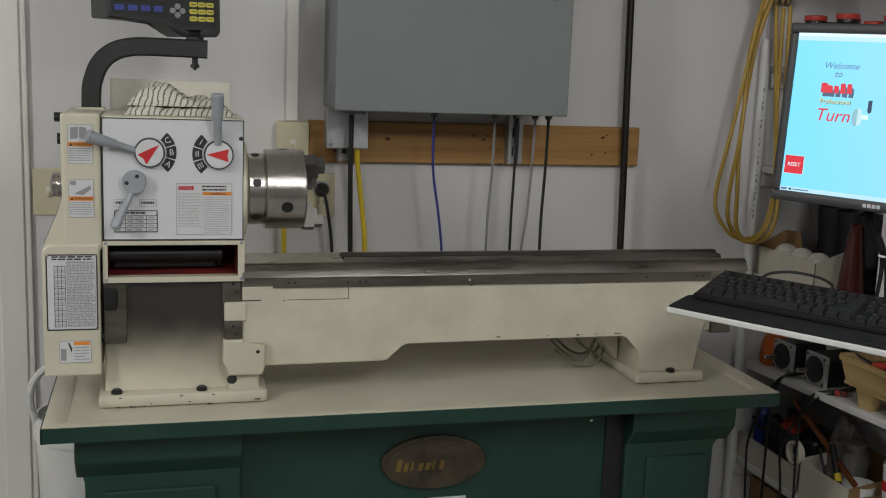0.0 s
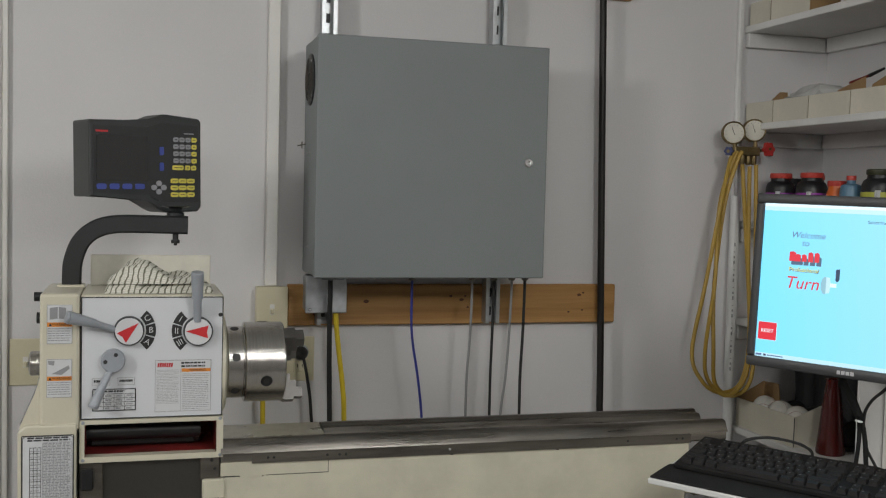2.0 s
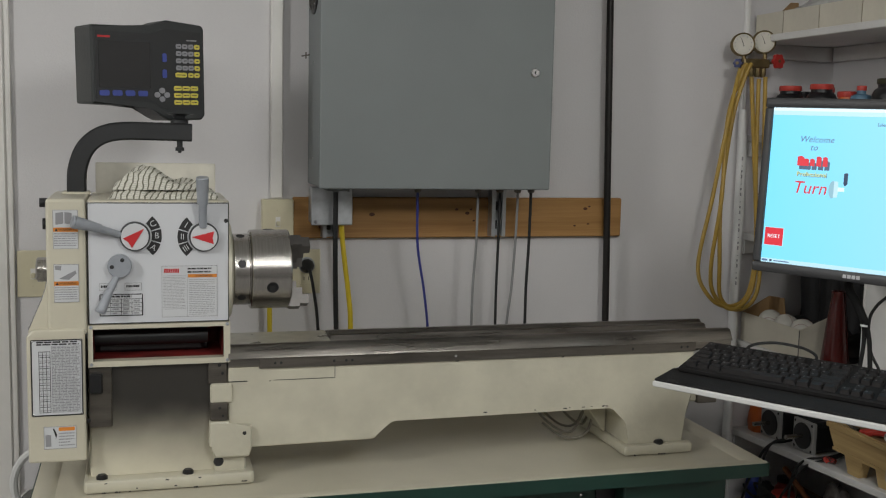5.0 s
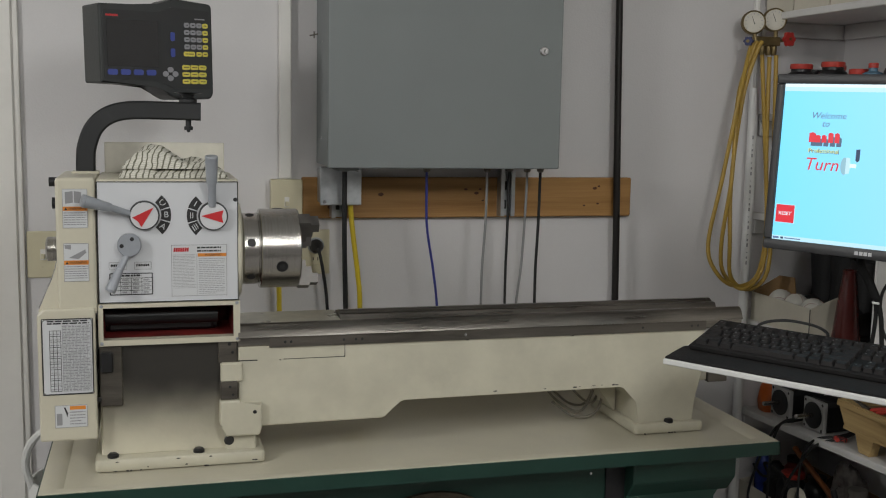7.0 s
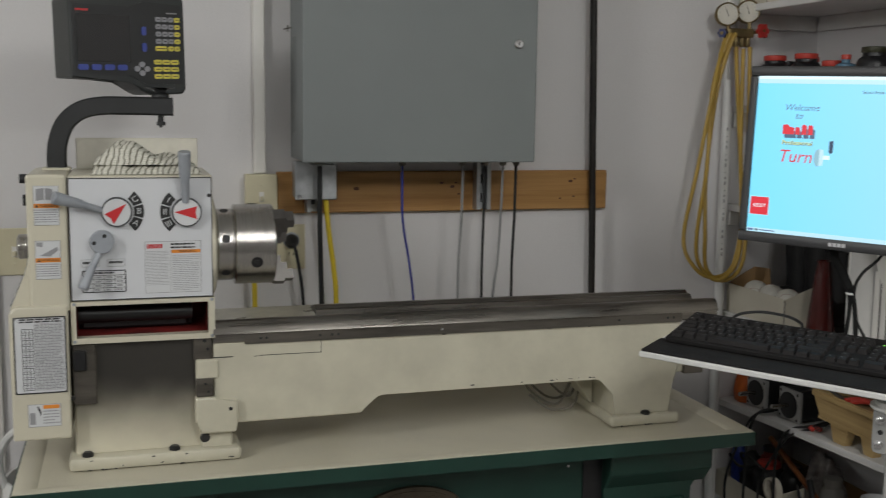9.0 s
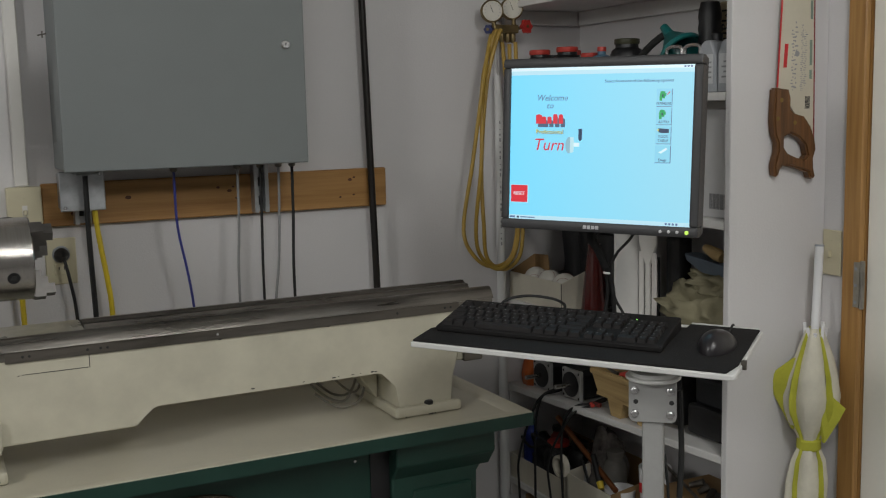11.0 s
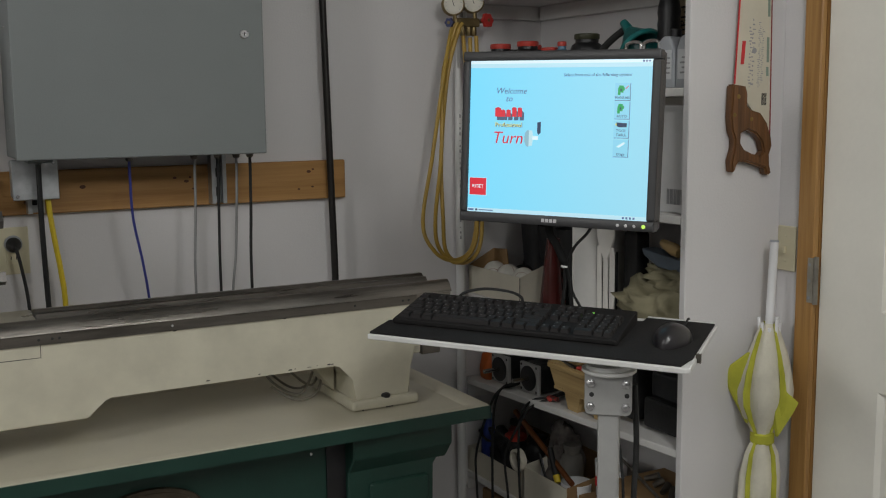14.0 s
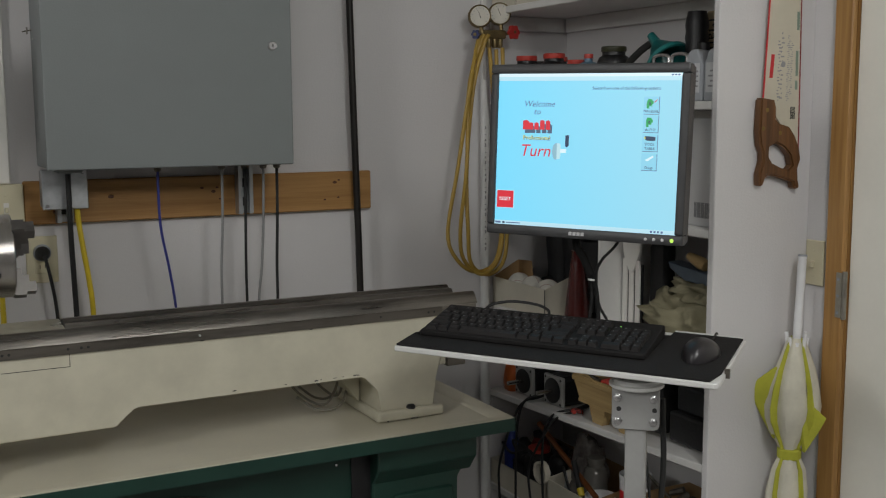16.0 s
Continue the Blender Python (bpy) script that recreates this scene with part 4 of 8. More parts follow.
def strut(x, z0, z1, tag):
    """A slotted steel channel, open to the front."""
    m = thing("strut_channel", tag, "strut", Matrix.Translation((x, 2.66, z0)))
    bm = B()
    w, d = 0.0195, 0.034
    y1 = 2.6775
    y0 = y1 - d
    prism(bm, [(x - w, y0), (x - w + 0.010, y0), (x - w + 0.010, y0 + 0.006), (x - w + 0.007, y0 + 0.006), (x - w + 0.007, y0 + 0.003), (x - w + 0.003, y0 + 0.003), (x - w + 0.003, y1 - 0.003), (x + w - 0.003, y1 - 0.003),
              (x + w - 0.003, y0 + 0.003), (x + w - 0.007, y0 + 0.003), (x + w - 0.007, y0 + 0.006), (x + w - 0.010, y0 + 0.006), (x + w - 0.010, y0), (x + w, y0), (x + w, y1), (x - w, y1)], "z", z0, z1)
    part("channel", bm, GALV, m)
    z = z0 + 0.03
    while z < z1 - 0.03:
        part("slot", cube(B(), x - 0.006, x + 0.006, y1 - 0.0036, y1 - 0.0025, z - 0.012, z + 0.012), INK, m)
        z += 0.05
    return m


strut(0.485, 1.165, 2.30, "galvanised slotted steel channel holding the grey cabinet")
strut(0.937, 1.165, 2.30, "galvanised slotted steel channel holding the grey cabinet")

cab = thing("control_cabinet", "grey steel electrical cabinet, closed, on steel channels", "cabinet", Matrix.Translation((0.711, 2.54, 1.302)))
CX0, CX1, CZ0, CZ1, CYF = 0.423, 0.999, 1.302, 1.872, 2.44
body = part("body", cube(B(), CX0 + 0.003, CX1 - 0.003, CYF + 0.022, 2.643, CZ0 + 0.002, CZ1 - 0.002, 0.003, 1), GREY_BOX, cab)
door = part("door", cube(B(), CX0, CX1, CYF, CYF + 0.0195, CZ0, CZ1, 0.0035, 2), GREY_BOX, cab, "plain grey door with one round lock")
lock = part("lock", lathe_turn(B(), [(0.0115, 0), (0.0115, 0.003), (0.009, 0.006), (0.003, 0.006), (0, 0.005)], (0.950, CYF, 1.588), (0, -1, 0), 24), BRIGHT, door, "bright round lock")
part("keyhole", cube(B(), 0.949, 0.951, CYF - 0.0065, CYF - 0.005, 1.584, 1.592), INK, lock)
# fan grille on its side, and screws
grille = part("fan_grille", lathe_turn(B(), [(0.062, 0), (0.062, 0.003), (0.058, 0.0045), (0, 0.0035)], (CX0 + 0.003, 2.552, 1.775), (-1, 0, 0), 36), BLACK, body, "round black fan grille")
for a in range(4):
    p = Vector((CX0 - 0.002, 2.552 + 0.055 * math.cos(math.pi / 4 + a * math.pi / 2), 1.775 + 0.058 * math.sin(math.pi / 4 + a * math.pi / 2)))
    part("screw", lathe_turn(B(), [(0.004, 0), (0, 0.003)], p, (-1, 0, 0), 8), BRIGHT, grille)
for r in (0.052, 0.040, 0.028, 0.016):
    bm = B()
    tube(bm, [Vector((CX0 - 0.0025, 2.552 + r * math.cos(a), 1.775 + r * math.sin(a))) for a in [2 * math.pi * k / 24 for k in range(25)]], 0.0012, 5, 1)
    part("grille_ring", bm, STEEL_DARK, grille)
for y, z in ((2.55, 1.60), (2.60, 1.60), (2.56, 1.37), (2.60, 1.365)):
    part("screw", lathe_turn(B(), [(0.003, 0), (0, 0.002)], (CX0 + 0.003, y, z), (-1, 0, 0), 8), BRIGHT, body)
bm = B()
rod(bm, (CX0 + 0.004, 2.62, 1.622), (CX0 - 0.016, 2.63, 1.618), 0.0018, seg=6)
rod(bm, (CX0 - 0.006, 2.625, 1.628), (CX0 - 0.006, 2.625, 1.612), 0.0018, seg=6)
part("wire_tab", bm, STEEL_DARK, body)
part("door_slot", cube(B(), CX0 - 0.0003, CX0 + 0.001, CYF + 0.007, CYF + 0.009, 1.345, 1.395), INK, door)
# cable glands
CABLES = [  # x, r, material, sway at the foot, name
    (0.481, 0.0062, BLACK_RUBBER, 0.006, "thick black power cable hanging from the grey cabinet"),
    (0.688, 0.0033, BLUE, 0.036, "thin blue cable hanging from the grey cabinet"),
    (0.846, 0.0034, GREY_CABLE, -0.006, "thin grey cable hanging from the grey cabinet"),
    (0.905, 0.0036, BLACK_RUBBER, 0.000, "thin black cable hanging from the grey cabinet"),
    (0.953, 0.0034, GREY_CABLE, -0.018, "thin grey cable hanging from the grey cabinet"),
    (1.001 - 0.012, 0.0040, BLACK_RUBBER, -0.002, "thin black cable hanging from the grey cabinet"),
]
for k, (x, r, material, sway, text) in enumerate(CABLES):
    y = 2.545
    gl = part("gland", lathe_turn(B(), [(0.012, 0), (0.012, 0.006), (0.009, 0.009), (0.009, 0.013), (0.006, 0.016)], (x, y, CZ0 + 0.002), (0, 0, -1), 12), STEEL_DARK if k not in (0,) else GREY_BOX, cab)
    bm = B()
    tube(bm, [(x, y, CZ0 - 0.006), (x, y, CZ0 - 0.05), (x + sway * 0.1, y + 0.004, 1.15), (x + sway * 0.55 + 0.003 * math.sin(k * 2), y + 0.008, 1.04), (x + sway, y + 0.01, 0.93), (x + sway * 1.4, y + 0.01, 0.7), (x + sway * 1.2, y, 0.35), (x + sway, y, 0.012), (x + sway, y - 0.04, 0.008)], r, 8)
    solo("hanging_cable", bm, material, text, "cable", "", "cables below the cabinet")
part("gland_plate", cube(B(), 0.455, 0.510, 2.515, 2.58, CZ0 - 0.010, CZ0 + 0.001, 0.002, 1), GREY_BOX, cab)
# junction box with its yellow cable
jb = thing("junction_box", "galvanised junction box with rounded corners below the grey cabinet", "junction box", Matrix.Translation((0.478, 2.61, 1.205)))
part("case", cube(B(), 0.428, 0.528, 2.585, 2.643, 1.205, 1.296, 0.006, 2), GALV, jb)
part("cover", cube(B(), 0.426, 0.530, 2.580, 2.585, 1.203, 1.298, 0.002, 1), GALV, jb, "dented galvanised cover")
for x, z in ((0.437, 1.212), (0.519, 1.290)):
    part("screw", lathe_turn(B(), [(0.0045, 0), (0.003, 0.003), (0, 0.003)], (x, 2.580, z), (0, -1, 0), 10), BRIGHT, jb)
bm = B()
tube(bm, [(0.506, 2.60, 1.207), (0.508, 2.60, 1.17), (0.516, 2.60, 1.10), (0.527, 2.605, 1.02), (0.533, 2.605, 0.93), (0.535, 2.60, 0.6), (0.53, 2.60, 0.012), (0.53, 2.55, 0.008)], 0.0066, 10)
solo("hanging_cable", bm, YELLOW, "yellow sheathed cable from the junction box", "cable")
bm = B()
tube(bm, [(0.345, 2.655, 1.12), (0.332, 2.64, 1.03), (0.332, 2.64, 0.95), (0.335, 2.64, 0.6), (0.335, 2.62, 0.012)], 0.0066, 10)
solo("hanging_cable", bm, YELLOW, "yellow sheathed cable hanging behind the chuck", "cable")

# raceway, switch and outlets
race = solo("cable_raceway", cube(B(), 0.338, 0.369, WY - 0.020, WY - 0.0003, 1.262, HIGH - 0.001, 0.003, 1), TRIM, "white painted surface raceway running up from the switch", "raceway")


def wall_plate(name, label, x0, x1, z0, z1, y, raised, category, kind):
    t = thing(name, label, category, Matrix.Translation(((x0 + x1) / 2, y, z0)))
    if raised:
        part("back_box", cube(B(), x0 + 0.001, x1 - 0.001, y - raised, y - 0.0004, z0 + 0.001, z1 - 0.001, 0.003, 1), IVORY, t)
    yf = y - raised
    part("cover_plate", cube(B(), x0, x1, yf - 0.006, yf - 0.0002 if raised else yf - 0.0004, z0, z1, 0.0035, 2), IVORY, t)
    xm = (x0 + x1) / 2
    if kind == "switch":
        part("toggle_slot", cube(B(), xm - 0.006, xm + 0.006, yf - 0.0066, yf - 0.0055, (z0 + z1) / 2 - 0.013, (z0 + z1) / 2 + 0.013), TRIM, t)
        part("toggle", cube(B(), xm - 0.0045, xm + 0.0045, yf - 0.016, yf - 0.006, (z0 + z1) / 2 - 0.010, (z0 + z1) / 2 + 0.002, 0.0015, 1), IVORY, t)
    else:
        for dz in (-0.02, 0.02):
            o = part("socket", cube(B(), xm - 0.017, xm + 0.017, yf - 0.0075, yf - 0.0055, (z0 + z1) / 2 + dz - 0.014, (z0 + z1) / 2 + dz + 0.014, 0.0015, 1), IVORY, t)
            for dx in (-0.006, 0.006):
                part("slot", cube(B(), xm + dx - 0.001, xm + dx + 0.001, yf - 0.0079, yf - 0.0072, (z0 + z1) / 2 + dz - 0.002, (z0 + z1) / 2 + dz + 0.007), INK, o)
    for dz in ((-0.03, 0.03) if kind == "switch" else (0,)):
        part("screw", lathe_turn(B(), [(0.003, 0), (0, 0.0015)], (xm, yf - 0.006, (z0 + z1) / 2 + dz), (0, -1, 0), 8), IVORY, t)
    return t


wall_plate("light_switch", "ivory switch plate on a raised box by the pine board", 0.314, 0.393, 1.148, 1.262, WY, 0.040, "switch", "switch")
wall_plate("wall_outlet", "ivory outlet plate with a black plug in it", 0.395, 0.469, 1.014, 1.130, WY, 0.0, "outlet", "outlet")
wall_plate("light_switch", "ivory switch plate beside the door trim", -0.268, -0.194, 1.020, 1.134, WY, 0.0, "switch", "switch")
plug = thing("power_plug", "black power plug and cord pushed into the outlet", "plug", Matrix.Translation((0.432, 2.66, 1.08)))
part("plug_body", lathe_turn(B(), [(0.017, 0), (0.018, 0.012), (0.013, 0.026), (0.008, 0.036), (0.005, 0.042)], (0.432, WY - 0.0085, 1.090), (0, -1, -0.12), 18), BLACK_RUBBER, plug)
part("plug_ring", lathe_turn(B(), [(0.021, 0), (0.021, 0.006), (0.018, 0.008)], (0.432, WY - 0.0080, 1.090), (0, -1, -0.12), 20), GREY_LEVER, plug)
bm = B()
tube(bm, [(0.432, 2.652, 1.085), (0.434, 2.635, 1.075), (0.442, 2.63, 1.03), (0.452, 2.63, 0.95), (0.456, 2.63, 0.8), (0.456, 2.62, 0.012), (0.456, 2.58, 0.008)], 0.0042, 8)
part("cord", bm, BLACK_RUBBER, plug)
# iron pipe standing against the boards
bm = B()
tube(bm, [(1.2775, 2.655, 0.002), (1.2625, 2.655, 0.92), (1.249, 2.655, 1.46), (1.226, 2.655, HIGH - 0.002)], 0.0095, 16, 6)
solo("iron_pipe", bm, IRON_PIPE, "black iron pipe running from floor to ceiling before the boards", "pipe")

# left door casing on the back wall
bm = B()
cube(bm, -0.345, -0.285, WY - 0.020, WY - 0.0003, 0, 2.12, 0.003, 1)
cube(bm, -0.287, -0.271, WY - 0.014, WY - 0.0003, 0, 2.12, 0.004, 2)
cube(bm, -0.365, -0.343, WY - 0.010, WY - 0.0003, 0, 2.10, 0.003, 1)
structure("trim", bm, TRIM, "white moulded door casing on the back wall", "door casing")
bm = cube(B(), -1.16, -0.366, WY - 0.006, WY - 0.0004, 0.01, 2.08, 0.002, 1)
door_2 = structure("door_2", bm, TRIM, "plain white closed door in the back wall", "door")
part("door_knob", lathe_turn(B(), [(0.024, 0), (0.024, 0.004), (0.010, 0.010), (0.010, 0.028), (0.026, 0.040), (0.027, 0.052), (0.018, 0.060), (0, 0.062)], (-0.43, WY - 0.006, 0.92), (0, -1, 0), 24), BRONZE_LIT, door_2, "brass door knob")
# white pail standing behind the stand's corner
PAIL = mat("white_pail_plastic", (0.68, 0.68, 0.66), 0.4, 0, 0.08, 6, 50, 0.03)
pail = thing("pail", "white plastic pail with a wire bail standing behind the stand", "bucket", Matrix.Translation((-0.13, 2.52, 0)))
part("pail_body", lathe_turn(B(), [(0.095, 0.0), (0.097, 0.004), (0.116, 0.52), (0.122, 0.521), (0.123, 0.56), (0.118, 0.575), (0.112, 0.575), (0.090, 0.02), (0, 0.02)], (-0.14, 2.53, 0), (0, 0, 1), 36), PAIL, pail)
bm = B()
tube(bm, [(-0.245, 2.50, 0.545), (-0.262, 2.48, 0.62), (-0.245, 2.47, 0.68), (-0.19, 2.46, 0.722), (-0.12, 2.46, 0.73)], 0.009, 8)
part("bail", bm, PAIL, pail)

# ---- monitor on its cart ----
MON = Matrix.Translation((1.3262, 1.6742, 1.3484)) @ Matrix.Rotation(math.radians(-56.77), 4, "Z") @ Matrix.Rotation(math.radians(0.85), 4, "Y") @ Matrix.Rotation(math.radians(-2.53), 4, "X")
monitor = thing("monitor", "black flat-panel monitor showing a light blue start page, switched on", "monitor", MON)
BEZEL = mat("monitor_bezel", (0.040, 0.040, 0.042), 0.42, 0, 0.08, 12, 240, 0.04)
SW, SH = 0.1902, 0.1527
OX0, OX1, OZ0, OZ1 = -0.2065, 0.2070, -0.1725, 0.1715


def mon(name, bm, material, parent=None, label=""):
    return part(name, bm, material, parent or monitor, label, world=False)


for q in ((OX0, OX1, SH, OZ1), (OX0, OX1, OZ0, -SH), (OX0, -SW, -SH, SH), (SW, OX1, -SH, SH)):
    mon("bezel", cube(B(), q[0], q[1], -0.006, 0.020, q[2], q[3], 0.0035, 2), BEZEL)
bm = B()
prism(bm, [(OX0 + 0.002, OZ0 + 0.002), (OX1 - 0.002, OZ0 + 0.002), (OX1 - 0.002, OZ1 - 0.002), (OX0 + 0.002, OZ1 - 0.002)], "y", 0.020, 0.040, 0.004, 1)
cube(bm, -0.14, 0.14, 0.040, 0.066, -0.12, 0.12, 0.012, 2)
mon("back_shell", bm, BEZEL)


def lcd_material():
    m = bpy.data.materials.new("lit_screen")
    m.use_nodes = True
    nt = m.node_tree
    b = nt.nodes["Principled BSDF"]
    tc, sep = nt.nodes.new("ShaderNodeTexCoord"), nt.nodes.new("ShaderNodeSeparateXYZ")
    nt.links.new(tc.outputs["Object"], sep.inputs[0])
    r = nt.nodes.new("ShaderNodeValToRGB")
    mr = nt.nodes.new("ShaderNodeMapRange")
    mr.inputs[1].default_value, mr.inputs[2].default_value = -0.19, 0.19
    nt.links.new(sep.outputs[0], mr.inputs[0])
    nt.links.new(mr.outputs[0], r.inputs[0])
    r.color_ramp.elements[0].color = (0.175, 0.66, 0.91, 1)
    r.color_ramp.elements[1].color = (0.30, 0.65, 0.80, 1)
    nt.links.new(r.outputs[0], b.inputs["Emission Color"])
    b.inputs["Emission Strength"].default_value = 1.26
    b.inputs["Base Color"].default_value = (0.02, 0.02, 0.02, 1)
    b.inputs["Roughness"].default_value = 0.4
    return m


screen = mon("screen", cube(B(), -SW, SW, -0.0005, 0.012, -SH, SH), lcd_material(), None, "lit light blue screen")


def on_screen(name, x0, x1, z0, z1, material, y=-0.0006, parent=None):
    return mon(name, cube(B(), x0, x1, y - 0.0004, y, z0, z1), material, parent or screen)


G_WHITE = glow("screen_white", (0.72, 0.92, 1.0), 1.14)
G_PALE = glow("screen_pale", (0.55, 0.85, 0.98), 1.02)
G_RED = glow("screen_red", (0.75, 0.03, 0.05), 1.02)
G_BLUEGREY = glow("screen_blue_grey", (0.13, 0.22, 0.42), 0.84)
G_NAVY = glow("screen_navy", (0.03, 0.05, 0.22), 0.72)
G_DARK = glow("screen_dark", (0.03, 0.06, 0.13), 0.84)
G_YELLOW = glow("screen_yellow", (0.78, 0.76, 0.16), 0.96)
G_GREEN = glow("screen_green", (0.02, 0.42, 0.12), 0.96)
G_BOX = glow("screen_button", (0.27, 0.66, 0.84), 1.12)
G_SHADE = glow("screen_shade", (0.09, 0.16, 0.26), 0.84)


def screen_text(name, text, size, x, z, material, shear=0.0, y=-0.0012, align="CENTER"):
    return writing(screen, name, text, size, monitor.matrix_basis @ Matrix.Translation((x, y, z)) @ pose(0, 0, 0, 90, 0, 0), material, 0.0002, align, shear)


on_screen("title_bar", -SW, SW, SH - 0.006, SH, G_WHITE)
on_screen("menu_bar", -SW, SW, SH - 0.014, SH - 0.006, G_PALE)
on_screen("task_bar", -SW, SW, -SH, -SH + 0.008, G_PALE)
on_screen("task_button", -SW + 0.002, -SW + 0.014, -SH + 0.002, -SH + 0.006, G_BLUEGREY, -0.0011)
on_screen("task_button", -SW + 0.018, -SW + 0.023, -SH + 0.002, -SH + 0.006, G_DARK, -0.0011)
on_screen("task_button", -SW + 0.026, -SW + 0.058, -SH + 0.003, -SH + 0.005, G_BLUEGREY, -0.0011)
for k in range(4):
    on_screen("tray_icon", 0.142 + k * 0.007, 0.146 + k * 0.007, -SH + 0.002, -SH + 0.006, G_BLUEGREY, -0.0011)
for k in range(3):
    on_screen("window_button", 0.170 + k * 0.006, 0.174 + k * 0.006, SH - 0.005, SH - 0.002, G_BLUEGREY, -0.0011)
screen_text("welcome_line", "Welcome", 0.0170, -0.099, 0.0925, G_BLUEGREY, 0.25)
screen_text("welcome_line", "to", 0.0170, -0.1032, 0.0770, G_BLUEGREY, 0.25)
# the program's mark, as plain shapes
for k, (w, h) in enumerate(((0.0150, 0.0190), (0.0115, 0.0145), (0.0105, 0.0145), (0.0110, 0.0195), (0.0105, 0.0190))):
    x = -0.1330 + k * 0.0125
    mon("mark_shade", prism(B(), [(x + 0.004, 0.0345), (x + w + 0.003, 0.0345), (x + w + 0.003, 0.0345 + h * 0.8), (x + 0.004 + w * 0.5, 0.0345 + h), (x + 0.004, 0.0345 + h * 0.9)], "y", -0.0012, -0.0008), G_SHADE, screen)
    mon("mark_bar", prism(B(), [(x, 0.0415), (x + w * 0.88, 0.0415), (x + w * 0.88, 0.0415 + h * 0.85), (x + w * 0.5, 0.0415 + h), (x, 0.0415 + h * 0.92)], "y", -0.0018, -0.0014), G_RED, screen)
screen_text("edition_line", "Professional", 0.0122, -0.1018, 0.0242, G_SHADE, 0, -0.0010)
screen_text("edition_line", "Professional", 0.0122, -0.1032, 0.0255, G_YELLOW, 0, -0.0015)
screen_text("turn_word", "Turn", 0.034, -0.105, -0.0015, G_RED, 0.22)
G_STEEL = glow("screen_steel", (0.30, 0.55, 0.66), 1.0)
G_STEEL_LIT = glow("screen_steel_lit", (0.55, 0.82, 0.90), 1.05)
mon("chuck_icon", prism(B(), [(-0.060 + 0.0075 * math.cos(a), -0.001 + 0.0165 * math.sin(a)) for a in [math.pi * k / 12 for k in range(24)]], "y", -0.0012, -0.0008), G_STEEL, screen)
mon("chuck_icon", prism(B(), [(-0.0575, -0.016), (-0.0505, -0.015), (-0.0485, 0.0), (-0.0505, 0.0145), (-0.0575, 0.0155)], "y", -0.0016, -0.0012), G_STEEL_LIT, screen)
on_screen("chuck_icon", -0.0495, -0.0375, -0.0035, 0.0040, G_WHITE, -0.0016)
mon("tool_icon", prism(B(), [(-0.0400, 0.0310), (-0.0325, 0.0320), (-0.0325, 0.0105), (-0.0370, 0.0070), (-0.0400, 0.0110)], "y", -0.0018, -0.0014), G_DARK, screen)
screen_text("prompt_line", "Select from one of the following options", 0.0084, 0.0815, 0.1238, G_NAVY)
for text, z, material in (("MANUAL", 0.0915, G_GREEN), ("AUTO", 0.0565, G_GREEN), ("TOOL", 0.0205, G_DARK), ("Diags", -0.0155, G_BOX)):
    on_screen("button_shade", 0.1185, 0.1490, z - 0.0172, z + 0.0160, G_BLUEGREY, -0.0007)
    on_screen("button", 0.1180, 0.1478, z - 0.0160, z + 0.0165, G_BOX, -0.0010)
    if text == "TOOL":
        mon("icon", prism(B(), [(0.1235, z + 0.0065), (0.1285, z + 0.0040), (0.1440, z + 0.0040), (0.1440, z + 0.0115), (0.1235, z + 0.0130)], "y", -0.0018, -0.0014), G_DARK, screen)
        on_screen("icon", 0.1215, 0.1245, z + 0.0075, z + 0.0110, G_YELLOW, -0.0018)
        screen_text("button_text", "TOOL", 0.0074, 0.1332, z - 0.003, G_NAVY, 0, -0.0016)
        screen_text("button_text", "TABLE", 0.0074, 0.1332, z - 0.011, G_NAVY, 0, -0.0016)
    else:
        if material is G_GREEN:
            mon("icon", prism(B(), [(0.1240, z - 0.0060), (0.1290, z - 0.0060), (0.1290, z - 0.0010), (0.1345, z - 0.0020), (0.1345, z + 0.0020), (0.1370, z + 0.0030), (0.1370, z + 0.0080), (0.1345, z + 0.0090), (0.1345, z + 0.0115), (0.1265, z + 0.0120), (0.1240, z + 0.0060)], "y", -0.0018, -0.0014), G_GREEN, screen)
            on_screen("icon", 0.1290, 0.1315, z + 0.0010, z + 0.0060, G_DARK, -0.0019)
            if text == "MANUAL":
                mon("icon", prism(B(), [(0.1385, z + 0.0060), (0.1395, z + 0.0052), (0.1450, z + 0.0105), (0.1440, z + 0.0115)], "y", -0.0018, -0.0014), G_RED, screen)
        else:
            mon("icon", prism(B(), [(0.1250, z + 0.0030), (0.1300, z + 0.0010), (0.1420, z + 0.0090), (0.1400, z + 0.0120)], "y", -0.0018, -0.0014), G_WHITE, screen)
        screen_text("button_text", text, 0.0074, 0.1332, z - 0.0115, G_NAVY, 0, -0.0016)
on_screen("reset_edge", -0.1870, -0.1480, -0.1190, -0.0825, G_PALE, -0.0008)
on_screen("reset_button", -0.1860, -0.1490, -0.1180, -0.0835, G_RED, -0.0012)
screen_text("button_text", "RESET", 0.0098, -0.1675, -0.1005, G_WHITE, 0, -0.0018)
